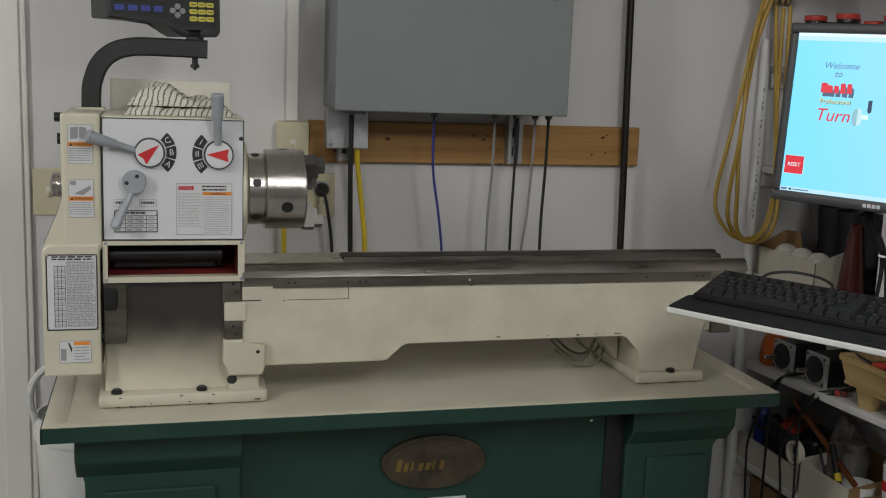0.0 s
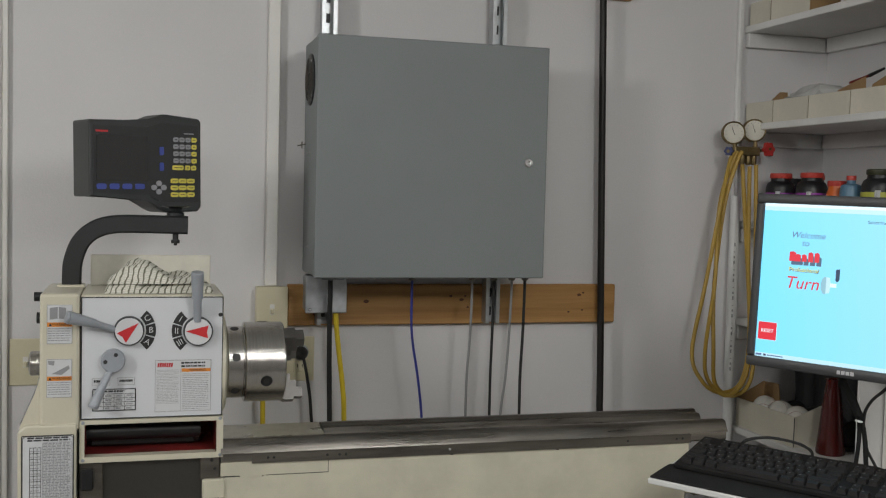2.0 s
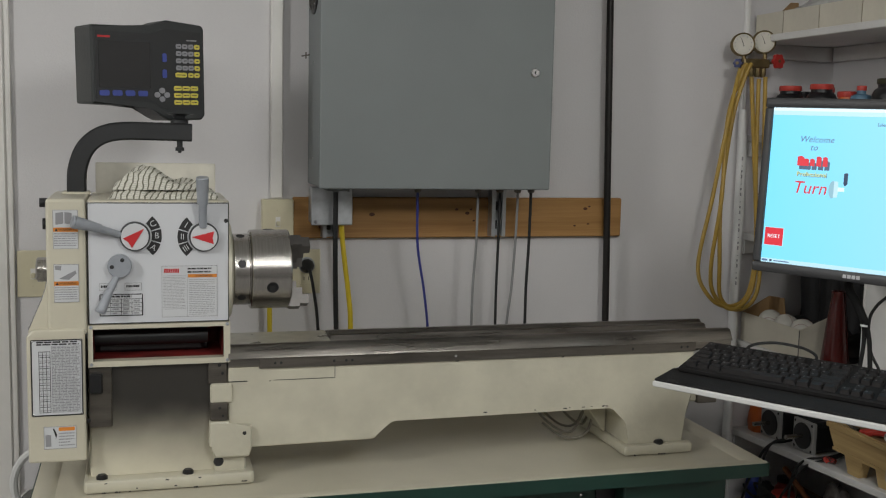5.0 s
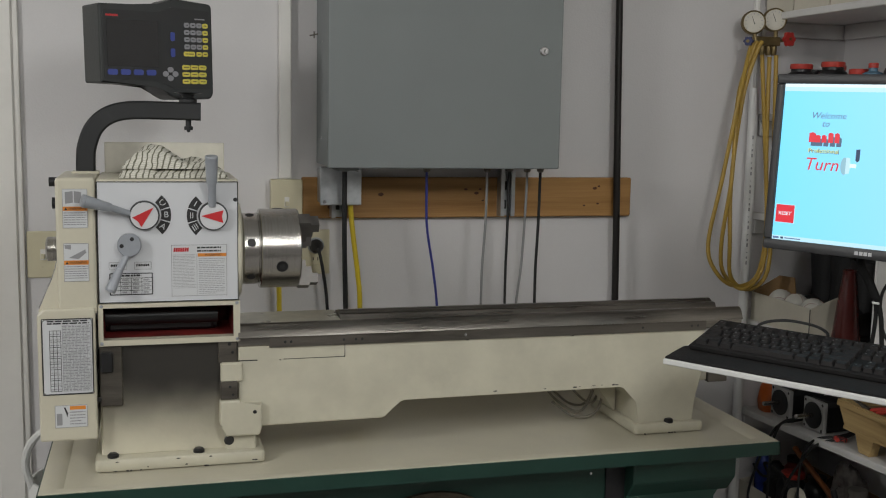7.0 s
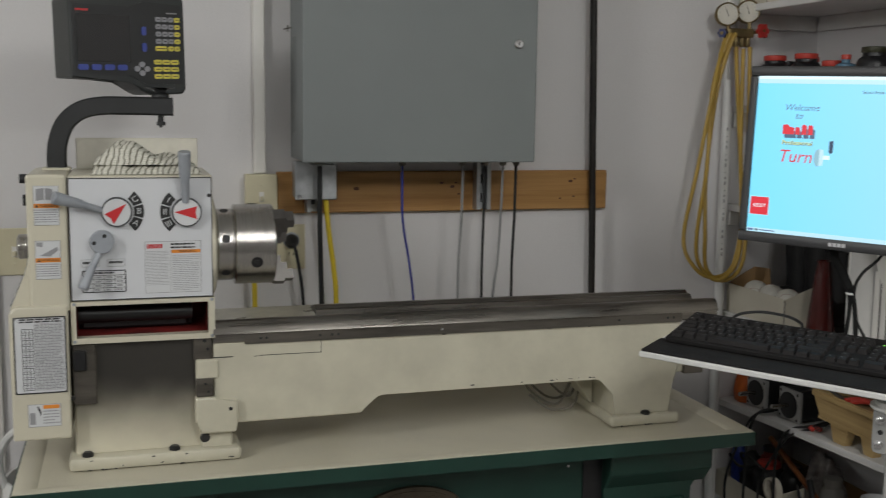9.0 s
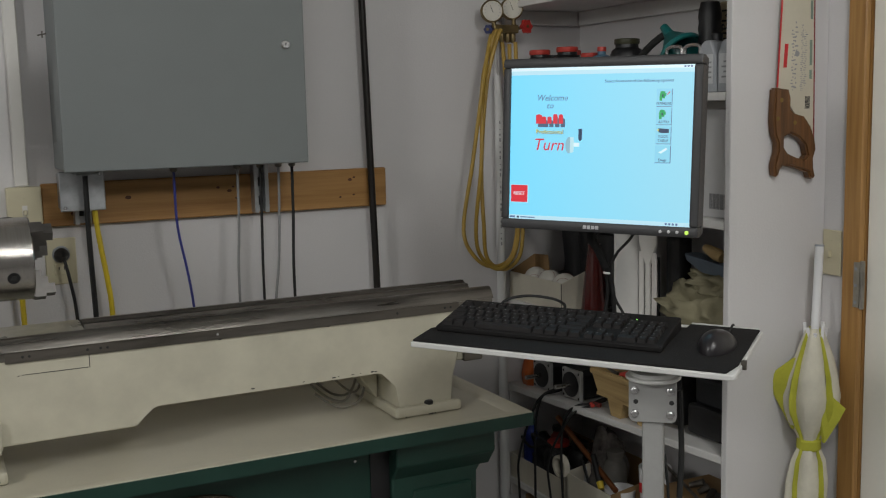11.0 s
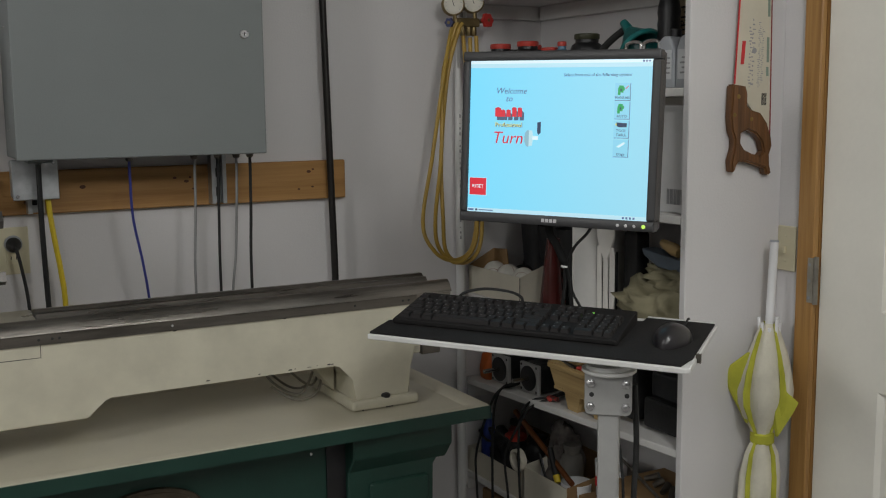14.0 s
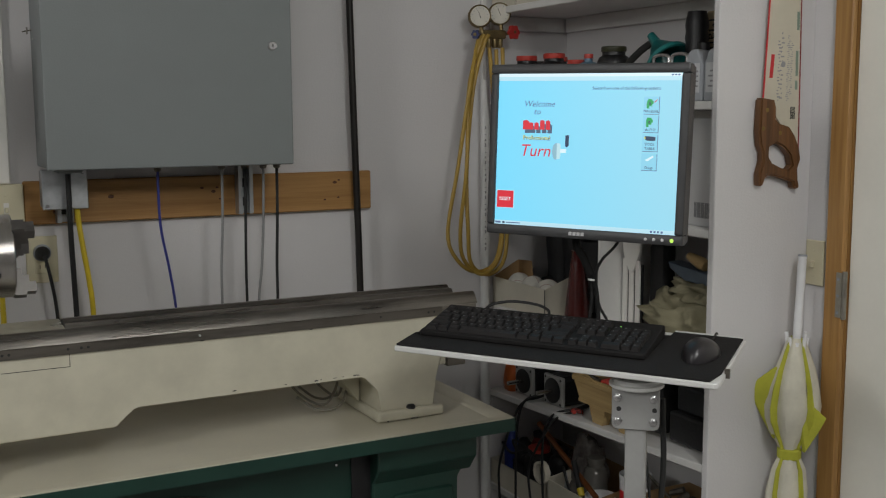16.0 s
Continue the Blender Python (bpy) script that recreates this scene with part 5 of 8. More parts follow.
# bezel marks and buttons
SILVER = mat("silver_print", (0.55, 0.55, 0.56), 0.35, 0.6, 0.05, 12, 90, 0)
for k in range(4):
    mon("maker_mark", cube(B(), -0.023 + k * 0.0085, -0.0165 + k * 0.0085, -0.0068, -0.0058, -0.1660, -0.1590), SILVER)
for k in range(3):
    mon("button", lathe_turn(B(), [(0.0032, 0), (0, 0.001)], (0.135 + k * 0.0165, -0.006, -0.163), (0, -1, 0), 12), SILVER)
mon("power_light", lathe_turn(B(), [(0.004, 0), (0, 0.0012)], (0.1865, -0.006, -0.163), (0, -1, 0), 14), glow("power_led", (0.55, 0.85, 0.12), 1.2), None, "lit power light")

cart = thing("monitor_cart", "grey steel post with white keyboard shelf and black monitor arm", "cart", Matrix.Translation((1.312, 1.455, 0)))
TR = Matrix.Translation((0.948, 1.7569, 0.9864)) @ Matrix.Rotation(math.radians(-52.8), 4, "Z") @ Matrix.Rotation(math.radians(0.98), 4, "Y") @ Matrix.Rotation(math.radians(4.85), 4, "X")
TRAY_WHITE = mat("white_tray_enamel", (0.68, 0.68, 0.66), 0.4, 0, 0.06, 9, 70, 0.02)
MAT_BLACK = mat("black_foam_mat", (0.017, 0.016, 0.016), 0.85, 0, 0.2, 30, 300, 0.12, 0.25)


def tray(bm):
    bmesh.ops.transform(bm, matrix=TR, verts=bm.verts[:])
    return bm


bm = prism(B(), [(0.0, 0.0), (0.607, 0.0), (0.614, 0.006), (0.614, 0.268), (0.0, 0.268)], "z", -0.014, -0.003, 0.002, 1)
shelf_board = part("keyboard_shelf", tray(bm), TRAY_WHITE, cart, "white board with a black mat")
part("board_end", tray(cube(B(), 0.612, 0.621, 0.060, 0.066, -0.012, 0.004)), STEEL_DARK, shelf_board)
bm = prism(B(), [(0.003, 0.004), (0.598, 0.004), (0.609, 0.050), (0.609, 0.262), (0.478, 0.262), (0.478, 0.235), (0.030, 0.235), (0.030, 0.115), (0.020, 0.100), (0.003, 0.085)], "z", -0.003, 0.001, 0.0008, 1)
part("mat", tray(bm), MAT_BLACK, shelf_board, "black foam mat")
part("mat_lip", tray(cube(B(), 0.480, 0.607, 0.262, 0.268, -0.003, 0.002)), TRAY_WHITE, shelf_board)
CART_GREY = mat("grey_cart_paint", (0.36, 0.36, 0.35), 0.42, 0.1, 0.08, 9, 120, 0.03)
CPX, CPY = 1.307, 1.470
ROT = Matrix.Translation((CPX, CPY, 0)) @ Matrix.Rotation(math.atan2(-0.66, 0.75), 4, "Z")


def cartp(bm):
    bmesh.ops.transform(bm, matrix=ROT, verts=bm.verts[:])
    return bm


part("swivel_disc", cartp(lathe_turn(B(), [(0, 0), (0.046, 0), (0.050, 0.003), (0.050, 0.008), (0.042, 0.009), (0.042, 0.016), (0, 0.016)], (0, -0.016, 0.929), (0, 0, 1), 36)), TRAY_WHITE, cart, "pale swivel disc")
part("swivel_hub", cartp(cube(B(), -0.028, 0.028, -0.035, 0.02, 0.945, 0.985, 0.003, 1)), BLACK_PAINT, cart)
head = part("mounting_plate", cartp(prism(B(), [(-0.043, 0.929), (-0.043, 0.862), (-0.040, 0.855), (-0.033, 0.852), (0.033, 0.852), (0.040, 0.855), (0.043, 0.862), (0.043, 0.929)], "y", -0.034, -0.028, 0.001, 1)), CART_GREY, cart, "grey mounting plate with four bolts")
for dx in (-0.032, 0.032):
    for z in (0.911, 0.868):
        part("bolt", cartp(lathe_turn(B(), [(0.0085, 0), (0.0085, 0.001), (0.0072, 0.0012), (0.0072, 0.006), (0.005, 0.007), (0, 0.0072)], (dx, -0.034, z), (0, -1, 0), 6)), BRIGHT, head, "zinc bolt")
    part("plate_hole", cartp(lathe_turn(B(), [(0.0045, 0), (0, 0.0008)], (dx + 0.002, -0.0341, 0.890), (0, -1, 0), 14)), INK, head)
part("post", cartp(cube(B(), -0.0195, 0.0195, -0.027, 0.015, 0.03, 0.929, 0.005, 2)), CART_GREY, cart, "square grey steel post")
bm = B()
for a in range(5):
    an = 2 * math.pi * a / 5 + 0.3
    rod(bm, (0, 0, 0.05), (0.26 * math.cos(an), 0.26 * math.sin(an), 0.035), 0.016)
    lathe_turn(bm, [(0.02, 0), (0.02, 0.03)], (0.26 * math.cos(an), 0.26 * math.sin(an), 0.0), (0, 0, 1), 14)
part("star_foot", cartp(bm), CART_GREY, cart)
DULL_BLACK = mat("dull_black", (0.010, 0.010, 0.010), 0.75, 0, 0.2, 14, 120, 0.04, 0.2)
# arm behind the monitor: block, two legs and its cords
bm = B()
tube(bm, [MON @ Vector((-0.030, 0.075, -0.12)), TR @ Vector((0.255, 0.335, 0.150)), TR @ Vector((0.272, 0.332, 0.118)), TR @ Vector((0.289, 0.330, 0.084))], 0.0085, 10)
tube(bm, [TR @ Vector((0.287, 0.330, 0.090)), TR @ Vector((0.291, 0.330, 0.045)), TR @ Vector((0.294, 0.300, -0.008))], 0.0040, 10)
tube(bm, [TR @ Vector((0.291, 0.330, 0.090)), TR @ Vector((0.301, 0.330, 0.045)), TR @ Vector((0.314, 0.300, -0.008))], 0.0046, 10)
cube(bm, 0.26, 0.34, 0.26, 0.31, -0.012, -0.004, 0.002, 1, m=TR)
part("monitor_arm", bm, DULL_BLACK, cart, "black forked monitor arm")
part("cable_tie", lathe_turn(B(), [(0.0075, 0), (0.008, 0.001), (0.008, 0.003), (0.0075, 0.004)], TR @ Vector((0.2895, 0.330, 0.072)), (0.1, 0, 1), 12), TRAY_WHITE, cart, "white cable tie")
part("arm_head", cube(B(), -0.05, 0.05, 0.066, 0.085, -0.17, -0.04, 0.008, 2, m=MON), DULL_BLACK, cart)
bm = B()
tube(bm, [MON @ Vector((0.075, 0.060, -0.12)), TR @ Vector((0.344, 0.330, 0.156)), TR @ Vector((0.310, 0.334, 0.116)), TR @ Vector((0.296, 0.340, 0.080)), TR @ Vector((0.302, 0.342, 0.02)), TR @ Vector((0.34, 0.335, -0.06)), Vector((1.365, 1.50, 0.7)), Vector((1.36, 1.51, 0.1))], 0.003, 8)
solo("hanging_cable", bm, BLACK_RUBBER, "black monitor lead running down behind the post", "cable")
bm = B()
tube(bm, [Vector((1.352, 1.452, 0.90)), Vector((1.358, 1.452, 0.78)), Vector((1.352, 1.450, 0.66)), Vector((1.362, 1.445, 0.50)), Vector((1.37, 1.44, 0.30)), Vector((1.36, 1.44, 0.012))], 0.0055, 8)
solo("hanging_cable", bm, BLACK_RUBBER, "thick black lead strapped beside the grey post", "cable")

# keyboard
keyboard = thing("keyboard", "full-size black keyboard with one green light lit, on the black mat", "keyboard", TR @ Matrix.Translation((0.0213, 0.0674, 0.0012)))
KB, KD = 0.450, 0.150
KEYCAP = mat("keycap_black", (0.020, 0.018, 0.018), 0.55, 0, 0.1, 20, 200, 0.02, 0.25)
KB_BODY = mat("keyboard_body", (0.016, 0.015, 0.015), 0.65, 0, 0.1, 20, 200, 0.03, 0.15)
bm = prism(B(), [(0.0, 0.0), (0.0, 0.011), (KD - 0.03, 0.021), (KD - 0.004, 0.026), (KD, 0.023), (KD, 0.0)], "x", 0.0, KB, 0.003, 1)
part("case", bm, KB_BODY, keyboard, "", world=False)
SLOPE = math.atan2(0.010, KD - 0.03)


def keycap_mesh(w, d=0.0165):
    bm = B()
    lo = [bm.verts.new(p) for p in ((0, 0, 0), (w, 0, 0), (w, d, 0), (0, d, 0))]
    i = 0.0022
    hi = [bm.verts.new(p) for p in ((i, i, 0.0085), (w - i, i, 0.0085), (w - i, d - i * 0.6, 0.0095), (i, d - i * 0.6, 0.0095))]
    bm.faces.new(hi)
    for k in range(4):
        bm.faces.new((lo[k], lo[(k + 1) % 4], hi[(k + 1) % 4], hi[k]))
    bmesh.ops.bevel(bm, geom=bm.edges[:], offset=0.0008, segments=1, affect="EDGES")
    me = finish(bm, "keycap", KEYCAP)
    return me


CAPS = {}
LEGEND = mat("key_legend", (0.11, 0.11, 0.11), 0.5, 0, 0.1, 20, 90, 0)


def legend_mesh():
    bm = cube(B(), 0.0045, 0.0072, 0.0085, 0.0118, 0.0091, 0.0097)
    return finish(bm, "legend", LEGEND)


LEG = legend_mesh()


def cap(x, row_y, w):
    key = round(w, 4)
    if key not in CAPS:
        CAPS[key] = keycap_mesh(w)
    ob = new("key", CAPS[key])
    ob.parent = keyboard
    ob.matrix_basis = Matrix.Translation((x, row_y, 0.0105 + row_y * math.tan(SLOPE))) @ Matrix.Rotation(SLOPE, 4, "X")
    if w < 0.022:
        lg = new("key_legend", LEG)
        lg.parent = ob


U = 0.0190
ROWS_K = [
    (0.008, [1.25, 1.25, 1.25, 6.25, 1.25, 1.25, 1.25, 1.25]),
    (0.027, [2.25] + [1] * 10 + [2.75]),
    (0.046, [1.75] + [1] * 11 + [2.25]),
    (0.065, [1.5] + [1] * 12 + [1.5]),
    (0.084, [1] * 13 + [2]),
]
for y, widths in ROWS_K:
    x = 0.010
    for w in widths:
        cap(x, y, w * U - 0.0012)
        x += w * U
x = 0.010
for k in range(13):
    cap(x, 0.110, U - 0.0012)
    x += U * (2 if k == 0 else 1.5 if k in (4, 8) else 1) * (0.985)
NX = 0.010 + 15 * U + 0.006
for y, cols in ((0.008, (0, 1, 2)), (0.027, (1,)), (0.065, (0, 1, 2)), (0.084, (0, 1, 2)), (0.110, (0, 1, 2))):
    for c in cols:
        cap(NX + c * U, y, U - 0.0012)
NP_X = NX + 3 * U + 0.006
for r, y in enumerate((0.008, 0.027, 0.046, 0.065, 0.084)):
    if r == 0:
        cap(NP_X, y, 2 * U - 0.0012)
        cap(NP_X + 2 * U, y, U - 0.0012)
    else:
        for c in range(3):
            cap(NP_X + c * U, y, U - 0.0012)
    cap(NP_X + 3 * U - 0.0005, y, U - 0.003)
part("lock_light", cube(B(), NP_X + 0.007, NP_X + 0.0098, 0.116, 0.1185, 0.0205, 0.0232), glow("green_led", (0.25, 0.9, 0.10), 2.0), keyboard, "lit green light", world=False)
part("maker_mark", cube(B(), 0.215, 0.243, 0.129, 0.134, 0.0222, 0.0240), SILVER, keyboard, "", world=False)
bm = B()
tube(bm, [TR @ Vector((0.235, 0.216, 0.018)), TR @ Vector((0.225, 0.246, 0.024)), TR @ Vector((0.19, 0.262, 0.030)), TR @ Vector((0.13, 0.262, 0.030)), TR @ Vector((0.085, 0.252, 0.012)), TR @ Vector((0.075, 0.275, -0.05))], 0.003, 8)
solo("keyboard_lead", bm, BLACK_RUBBER, "black keyboard lead looped behind the keyboard", "cable")
# mouse
mouse = thing("computer_mouse", "black optical mouse on the black mat", "mouse", TR @ Matrix.Translation((0.556, 0.130, 0.0012)) @ Matrix.Rotation(math.radians(-4), 4, "Z"))
bm = B()
bmesh.ops.create_uvsphere(bm, u_segments=28, v_segments=16, radius=1.0)
for v in bm.verts:
    x, y, z = v.co
    wide = 0.0325 * (1 + 0.10 * y)
    v.co = Vector((x * wide, y * 0.055, max(z, -0.02) * (0.034 - 0.008 * y)))
part("shell", bm, mat("mouse_black", (0.018, 0.016, 0.018), 0.30, 0, 0.1, 20, 200, 0.02), mouse, "", world=False)
part("wheel", cube(B(), -0.003, 0.003, 0.030, 0.044, 0.008, 0.0195, 0.0015, 1), BLACK_RUBBER, mouse, "", world=False)
bm = B()
tube(bm, [TR @ Vector((0.559, 0.181, 0.006)), TR @ Vector((0.559, 0.230, 0.004)), TR @ Vector((0.558, 0.272, 0.003)), TR @ Vector((0.555, 0.285, -0.03)), TR @ Vector((0.50, 0.27, -0.035)), TR @ Vector((0.44, 0.20, -0.03))], 0.0022, 6)
solo("mouse_lead", bm, BLACK_RUBBER, "thin black mouse lead over the shelf edge", "cable")

# ---- shelf alcove ----
ST = 0.019
SHELF_Z = [0.292, 0.583, 0.852, 1.166, 1.448, 1.726, 2.008]
alcove = thing("shelf_unit", "white painted built-in shelves, crowded with workshop goods", "shelves", Matrix.Translation((1.84, 2.2, 0)))


def sagging(y):
    """Height of the second shelf's top, which slopes down into the corner."""
    return 0.587 + (2.669 - y) * 0.0475


for z in SHELF_Z:
    if z == SHELF_Z[1]:
        ya, yb = SY + 0.0195, WY - 0.0005
        part("shelf", prism(B(), [(ya, sagging(ya) - ST), (yb, sagging(yb) - ST), (yb, sagging(yb)), (ya, sagging(ya))], "x", SX, DX - 0.0005, 0.002, 1), SHELF, alcove, "sloping shelf")
    else:
        part("shelf", cube(B(), SX, DX - 0.0005, SY + 0.0195, WY - 0.0005, z - ST, z, 0.002, 1), SHELF, alcove)
    part("side_cleat", cube(B(), SX + 0.004, DX - 0.02, WY - 0.019, WY - 0.0005, z - ST - 0.042, z - ST - 0.0003, 0.002, 1), SHELF, alcove)
    part("back_cleat", cube(B(), DX - 0.019, DX - 0.0005, SY + 0.02, WY - 0.0195, z - ST - 0.042, z - ST - 0.0003, 0.002, 1), SHELF, alcove)
part("end_panel", cube(B(), SX - 0.002, DX - 0.0005, SY, SY + 0.019, 0, HIGH - 0.0005, 0.002, 1), WALL, alcove, "white painted end panel")
part("divider", cube(B(), SX + 0.01, DX - 0.02, 2.142, 2.152, SHELF_Z[2] + 0.0005, SHELF_Z[3] - ST - 0.0005, 0.001, 1), SHELF, alcove)
part("stile", cube(B(), 1.673, 1.688, WY - 0.016, WY - 0.0004, 0, HIGH - 0.0005, 0.003, 1), SHELF, alcove)
std = part("shelf_standard", cube(B(), 1.683, 1.698, WY - 0.021, WY - 0.0162, 0.25, 0.80), SHELF, alcove, "slotted shelf standard")
for k in range(26):
    part("slot", cube(B(), 1.688, 1.691, WY - 0.0214, WY - 0.0205, 0.27 + k * 0.02, 0.281 + k * 0.02), INK, std)
# white plastic conduit standing in the corner, with print along it
pvc = thing("plastic_pipe", "white plastic conduit with grey print standing in the corner", "pipe", Matrix.Translation((1.668, 2.655, 0)))
part("tube", tube(B(), [(1.668, 2.660, 0.001), (1.670, 2.664, 1.52)], 0.0135, 18, 1), mat("white_pvc", (0.68, 0.68, 0.67), 0.35, 0, 0.05, 8, 60, 0.02), pvc)
for k in range(22):
    z = 1.02 + k * 0.017
    part("print_bar", cube(B(), 1.6615, 1.6645, 2.6465, 2.6495, z, z + 0.010 - 0.004 * (k % 3)), INK_GREY, pvc)

# ---- door in the east wall ----
DOOR_WHITE = mat("door_white", (0.79, 0.77, 0.70), 0.35, 0, 0.04, 3, 90, 0.03)
bm = B()
cube(bm, DX - 0.016, DX - 0.0004, 1.592, 1.642, 0, 2.115, 0.003, 1)
cube(bm, DX - 0.016, DX - 0.0004, 0.745, 0.804, 0, 2.115, 0.003, 1)
cube(bm, DX - 0.016, DX - 0.0004, 0.804, 1.596, 2.056, 2.115, 0.003, 1)
structure("trim", bm, OAK, "varnished oak door casing", "door casing")
bm = B()
cube(bm, DX + 0.0005, DX + 0.11, 1.5925, 1.5996, 0, 2.045)
cube(bm, DX + 0.0005, DX + 0.11, 0.8004, 0.8075, 0, 2.045)
cube(bm, DX + 0.0005, DX + 0.11, 0.8075, 1.5925, 2.035, 2.045)
structure("door_jamb", bm, OAK, "oak jamb lining the doorway", "door frame")
door_1 = thing("door_1", "white six-panel door, closed", "door", Matrix.Translation((DX, 1.2, 0.005)))
tagged(door_1, kind="structure")
Y0, Y1 = 0.812, 1.588
cols = [(0.812 + 0.165, 1.2 - 0.055), (1.2 + 0.055, 1.588 - 0.165)]
rows_d = [(0.22, 0.80), (0.973, 1.562), (1.70, 1.90)]
bm = B()
zs = [0.005] + [z for r in rows_d for z in r] + [2.03]
X0 = DX + 0.004
for k in range(0, len(zs), 2):
    cube(bm, X0, X0 + 0.035, Y0, Y1, zs[k], zs[k + 1])
for a, b in ((Y0, cols[0][0]), (cols[0][1], cols[1][0]), (cols[1][1], Y1)):
    for z0, z1 in rows_d:
        cube(bm, X0, X0 + 0.035, a, b, z0, z1)
part("door_frame", bm, DOOR_WHITE, door_1)
for a, b in cols:
    for z0, z1 in rows_d:
        bm = B()
        ls = []
        for inset, dx in ((0, 0.0), (0.010, 0.009), (0.022, 0.010), (0.040, 0.003)):
            ls.append([bm.verts.new((X0 + dx + 0.0003, y, z)) for y, z in ((a + inset, z0 + inset), (b - inset, z0 + inset), (b - inset, z1 - inset), (a + inset, z1 - inset))])
        for p, q in zip(ls, ls[1:]):
            for k in range(4):
                bm.faces.new((p[k], p[(k + 1) % 4], q[(k + 1) % 4], q[k]))
        bm.faces.new(ls[-1])
        part("door_panel", bm, DOOR_WHITE, door_1, "raised panel")
hinge = part("hinge", cube(B(), DX - 0.018, DX - 0.0155, 1.590, 1.606, 0.969, 1.070), mat("aged_nickel", (0.42, 0.40, 0.34), 0.35, 0.9, 0.15, 20, 80, 0.03), door_1, "aged nickel hinge")
part("hinge_barrel", rod(B(), (DX - 0.012, 1.587, 0.966), (DX - 0.012, 1.587, 1.073), 0.0055), mat("aged_nickel_pin", (0.40, 0.38, 0.33), 0.35, 0.9, 0.15, 20, 80, 0.03), hinge)
for z in (0.98, 1.018, 1.055):
    part("screw", lathe_turn(B(), [(0.004, 0), (0, 0.0012)], (DX - 0.018, 1.600, z), (-1, 0, 0), 8), GREY_LEVER, hinge)
sw = thing("light_switch", "ivory switch plate between shelf panel and door casing", "switch", Matrix.Translation((DX, 1.686, 1.03)))
part("cover_plate", cube(B(), DX - 0.006, DX - 0.0004, 1.655, 1.709, 1.029, 1.133, 0.002, 1), IVORY, sw)
part("toggle", cube(B(), DX - 0.016, DX - 0.006, 1.680, 1.687, 1.070, 1.086, 0.0015, 1), IVORY, sw)
for z in (1.052, 1.110):
    part("screw", lathe_turn(B(), [(0.003, 0), (0, 0.0012)], (DX - 0.006, 1.683, z), (-1, 0, 0), 8), IVORY, sw)

# ---- handsaw on the end panel ----
SAW_AT = Matrix.Translation((-0.026, 0, 0.003))
saw = thing("handsaw", "handsaw with pale printed blade sleeve and brown wooden handle", "saw", Matrix.Translation((1.88, SY - 0.01, 1.25)))
SAWSTEEL = mat("saw_sleeve_card", (0.60, 0.56, 0.45), 0.4, 0, 0.06, 8, 90, 0.0)
blade = part("blade", prism(B(), [(1.843, 1.452), (1.952, 1.335), (1.949, 1.56), (1.935, 2.10), (1.876, 2.10)], "y", SY - 0.0125, SY - 0.0105), SAWSTEEL, saw, "blade in a pale card sleeve")
part("sleeve_edge", prism(B(), [(1.8405, 1.452), (1.8440, 1.452), (1.8770, 2.10), (1.8735, 2.10)], "y", SY - 0.0134, SY - 0.0116), RED, saw, "red sleeve edge")
part("sleeve_edge", prism(B(), [(1.951, 1.34), (1.954, 1.33), (1.939, 2.10), (1.936, 2.10)], "y", SY - 0.0135, SY - 0.0095), mat("dull_red_edge", (0.25, 0.03, 0.03), 0.5, 0, 0.1, 12, 90, 0), saw)
part("print_block", prism(B(), [(1.858, 1.495), (1.868, 1.495), (1.872, 1.546), (1.862, 1.546)], "y", SY - 0.0129, SY - 0.0124), RED, blade)
for cx, z0, z1, n in ((1.886, 1.445, 1.58, 19), (1.894, 1.45, 1.60, 15), (1.913, 1.445, 1.59, 34), (1.922, 1.455, 1.58, 26)):
    bm = B()
    rnd = random.Random(int(cx * 1000))
    for k in range(n):
        z = z0 + (z1 - z0) * k / n
        x = cx + 0.010 * (z - z0) + 0.002 * math.sin(k * 1.7)
        w = 0.0012 + 0.0045 * rnd.random()
        cube(bm, x - w, x + w * rnd.random(), SY - 0.0129, SY - 0.0124, z, z + (z1 - z0) / n * (0.25 + 0.25 * rnd.random()))
    part("print_bar", bm, INK_GREY, blade)
part("seal", prism(B(), [(1.898 + 0.0065 * math.cos(a), 1.525 + 0.0065 * math.sin(a)) for a in [math.pi * k / 8 for k in range(16)]], "y", SY - 0.0132, SY - 0.0127), INK_GREY, blade)
GREEN_INK = mat("green_ink", (0.22, 0.30, 0.24), 0.5, 0, 0.1, 12, 90, 0)
for z0, z1 in ((1.60, 1.64), (1.50, 1.555), (1.47, 1.49)):
    part("print_strip", prism(B(), [(1.936, z0), (1.943, z0), (1.942, z1), (1.935, z1)], "y", SY - 0.0129, SY - 0.0124), GREEN_INK, blade)
bm = B()
for k in range(7):
    cube(bm, 1.924 + k * 0.0022, 1.9252 + k * 0.0022, SY - 0.0129, SY - 0.0124, 1.405, 1.432)
part("barcode", bm, INK, blade)
HANDLE = wood("saw_handle_beech", (0.155, 0.074, 0.030), (0.060, 0.027, 0.012), 7, "Z", 0.35)
outer = [(1.828, 1.452), (1.868, 1.447), (1.874, 1.430), (1.874, 1.405), (1.886, 1.395), (1.915, 1.388), (1.935, 1.365), (1.948, 1.335), (1.952, 1.315), (1.944, 1.295), (1.946, 1.272), (1.951, 1.255), (1.944, 1.247), (1.934, 1.252), (1.930, 1.264),
         (1.905, 1.272), (1.875, 1.280), (1.850, 1.282), (1.842, 1.262), (1.832, 1.257), (1.831, 1.266), (1.829, 1.285), (1.838, 1.312), (1.838, 1.332), (1.829, 1.350), (1.825, 1.380)]
hole = [(1.857, 1.345), (1.875, 1.352), (1.900, 1.342), (1.918, 1.325), (1.925, 1.303), (1.915, 1.293), (1.893, 1.298), (1.868, 1.308), (1.857, 1.322)]


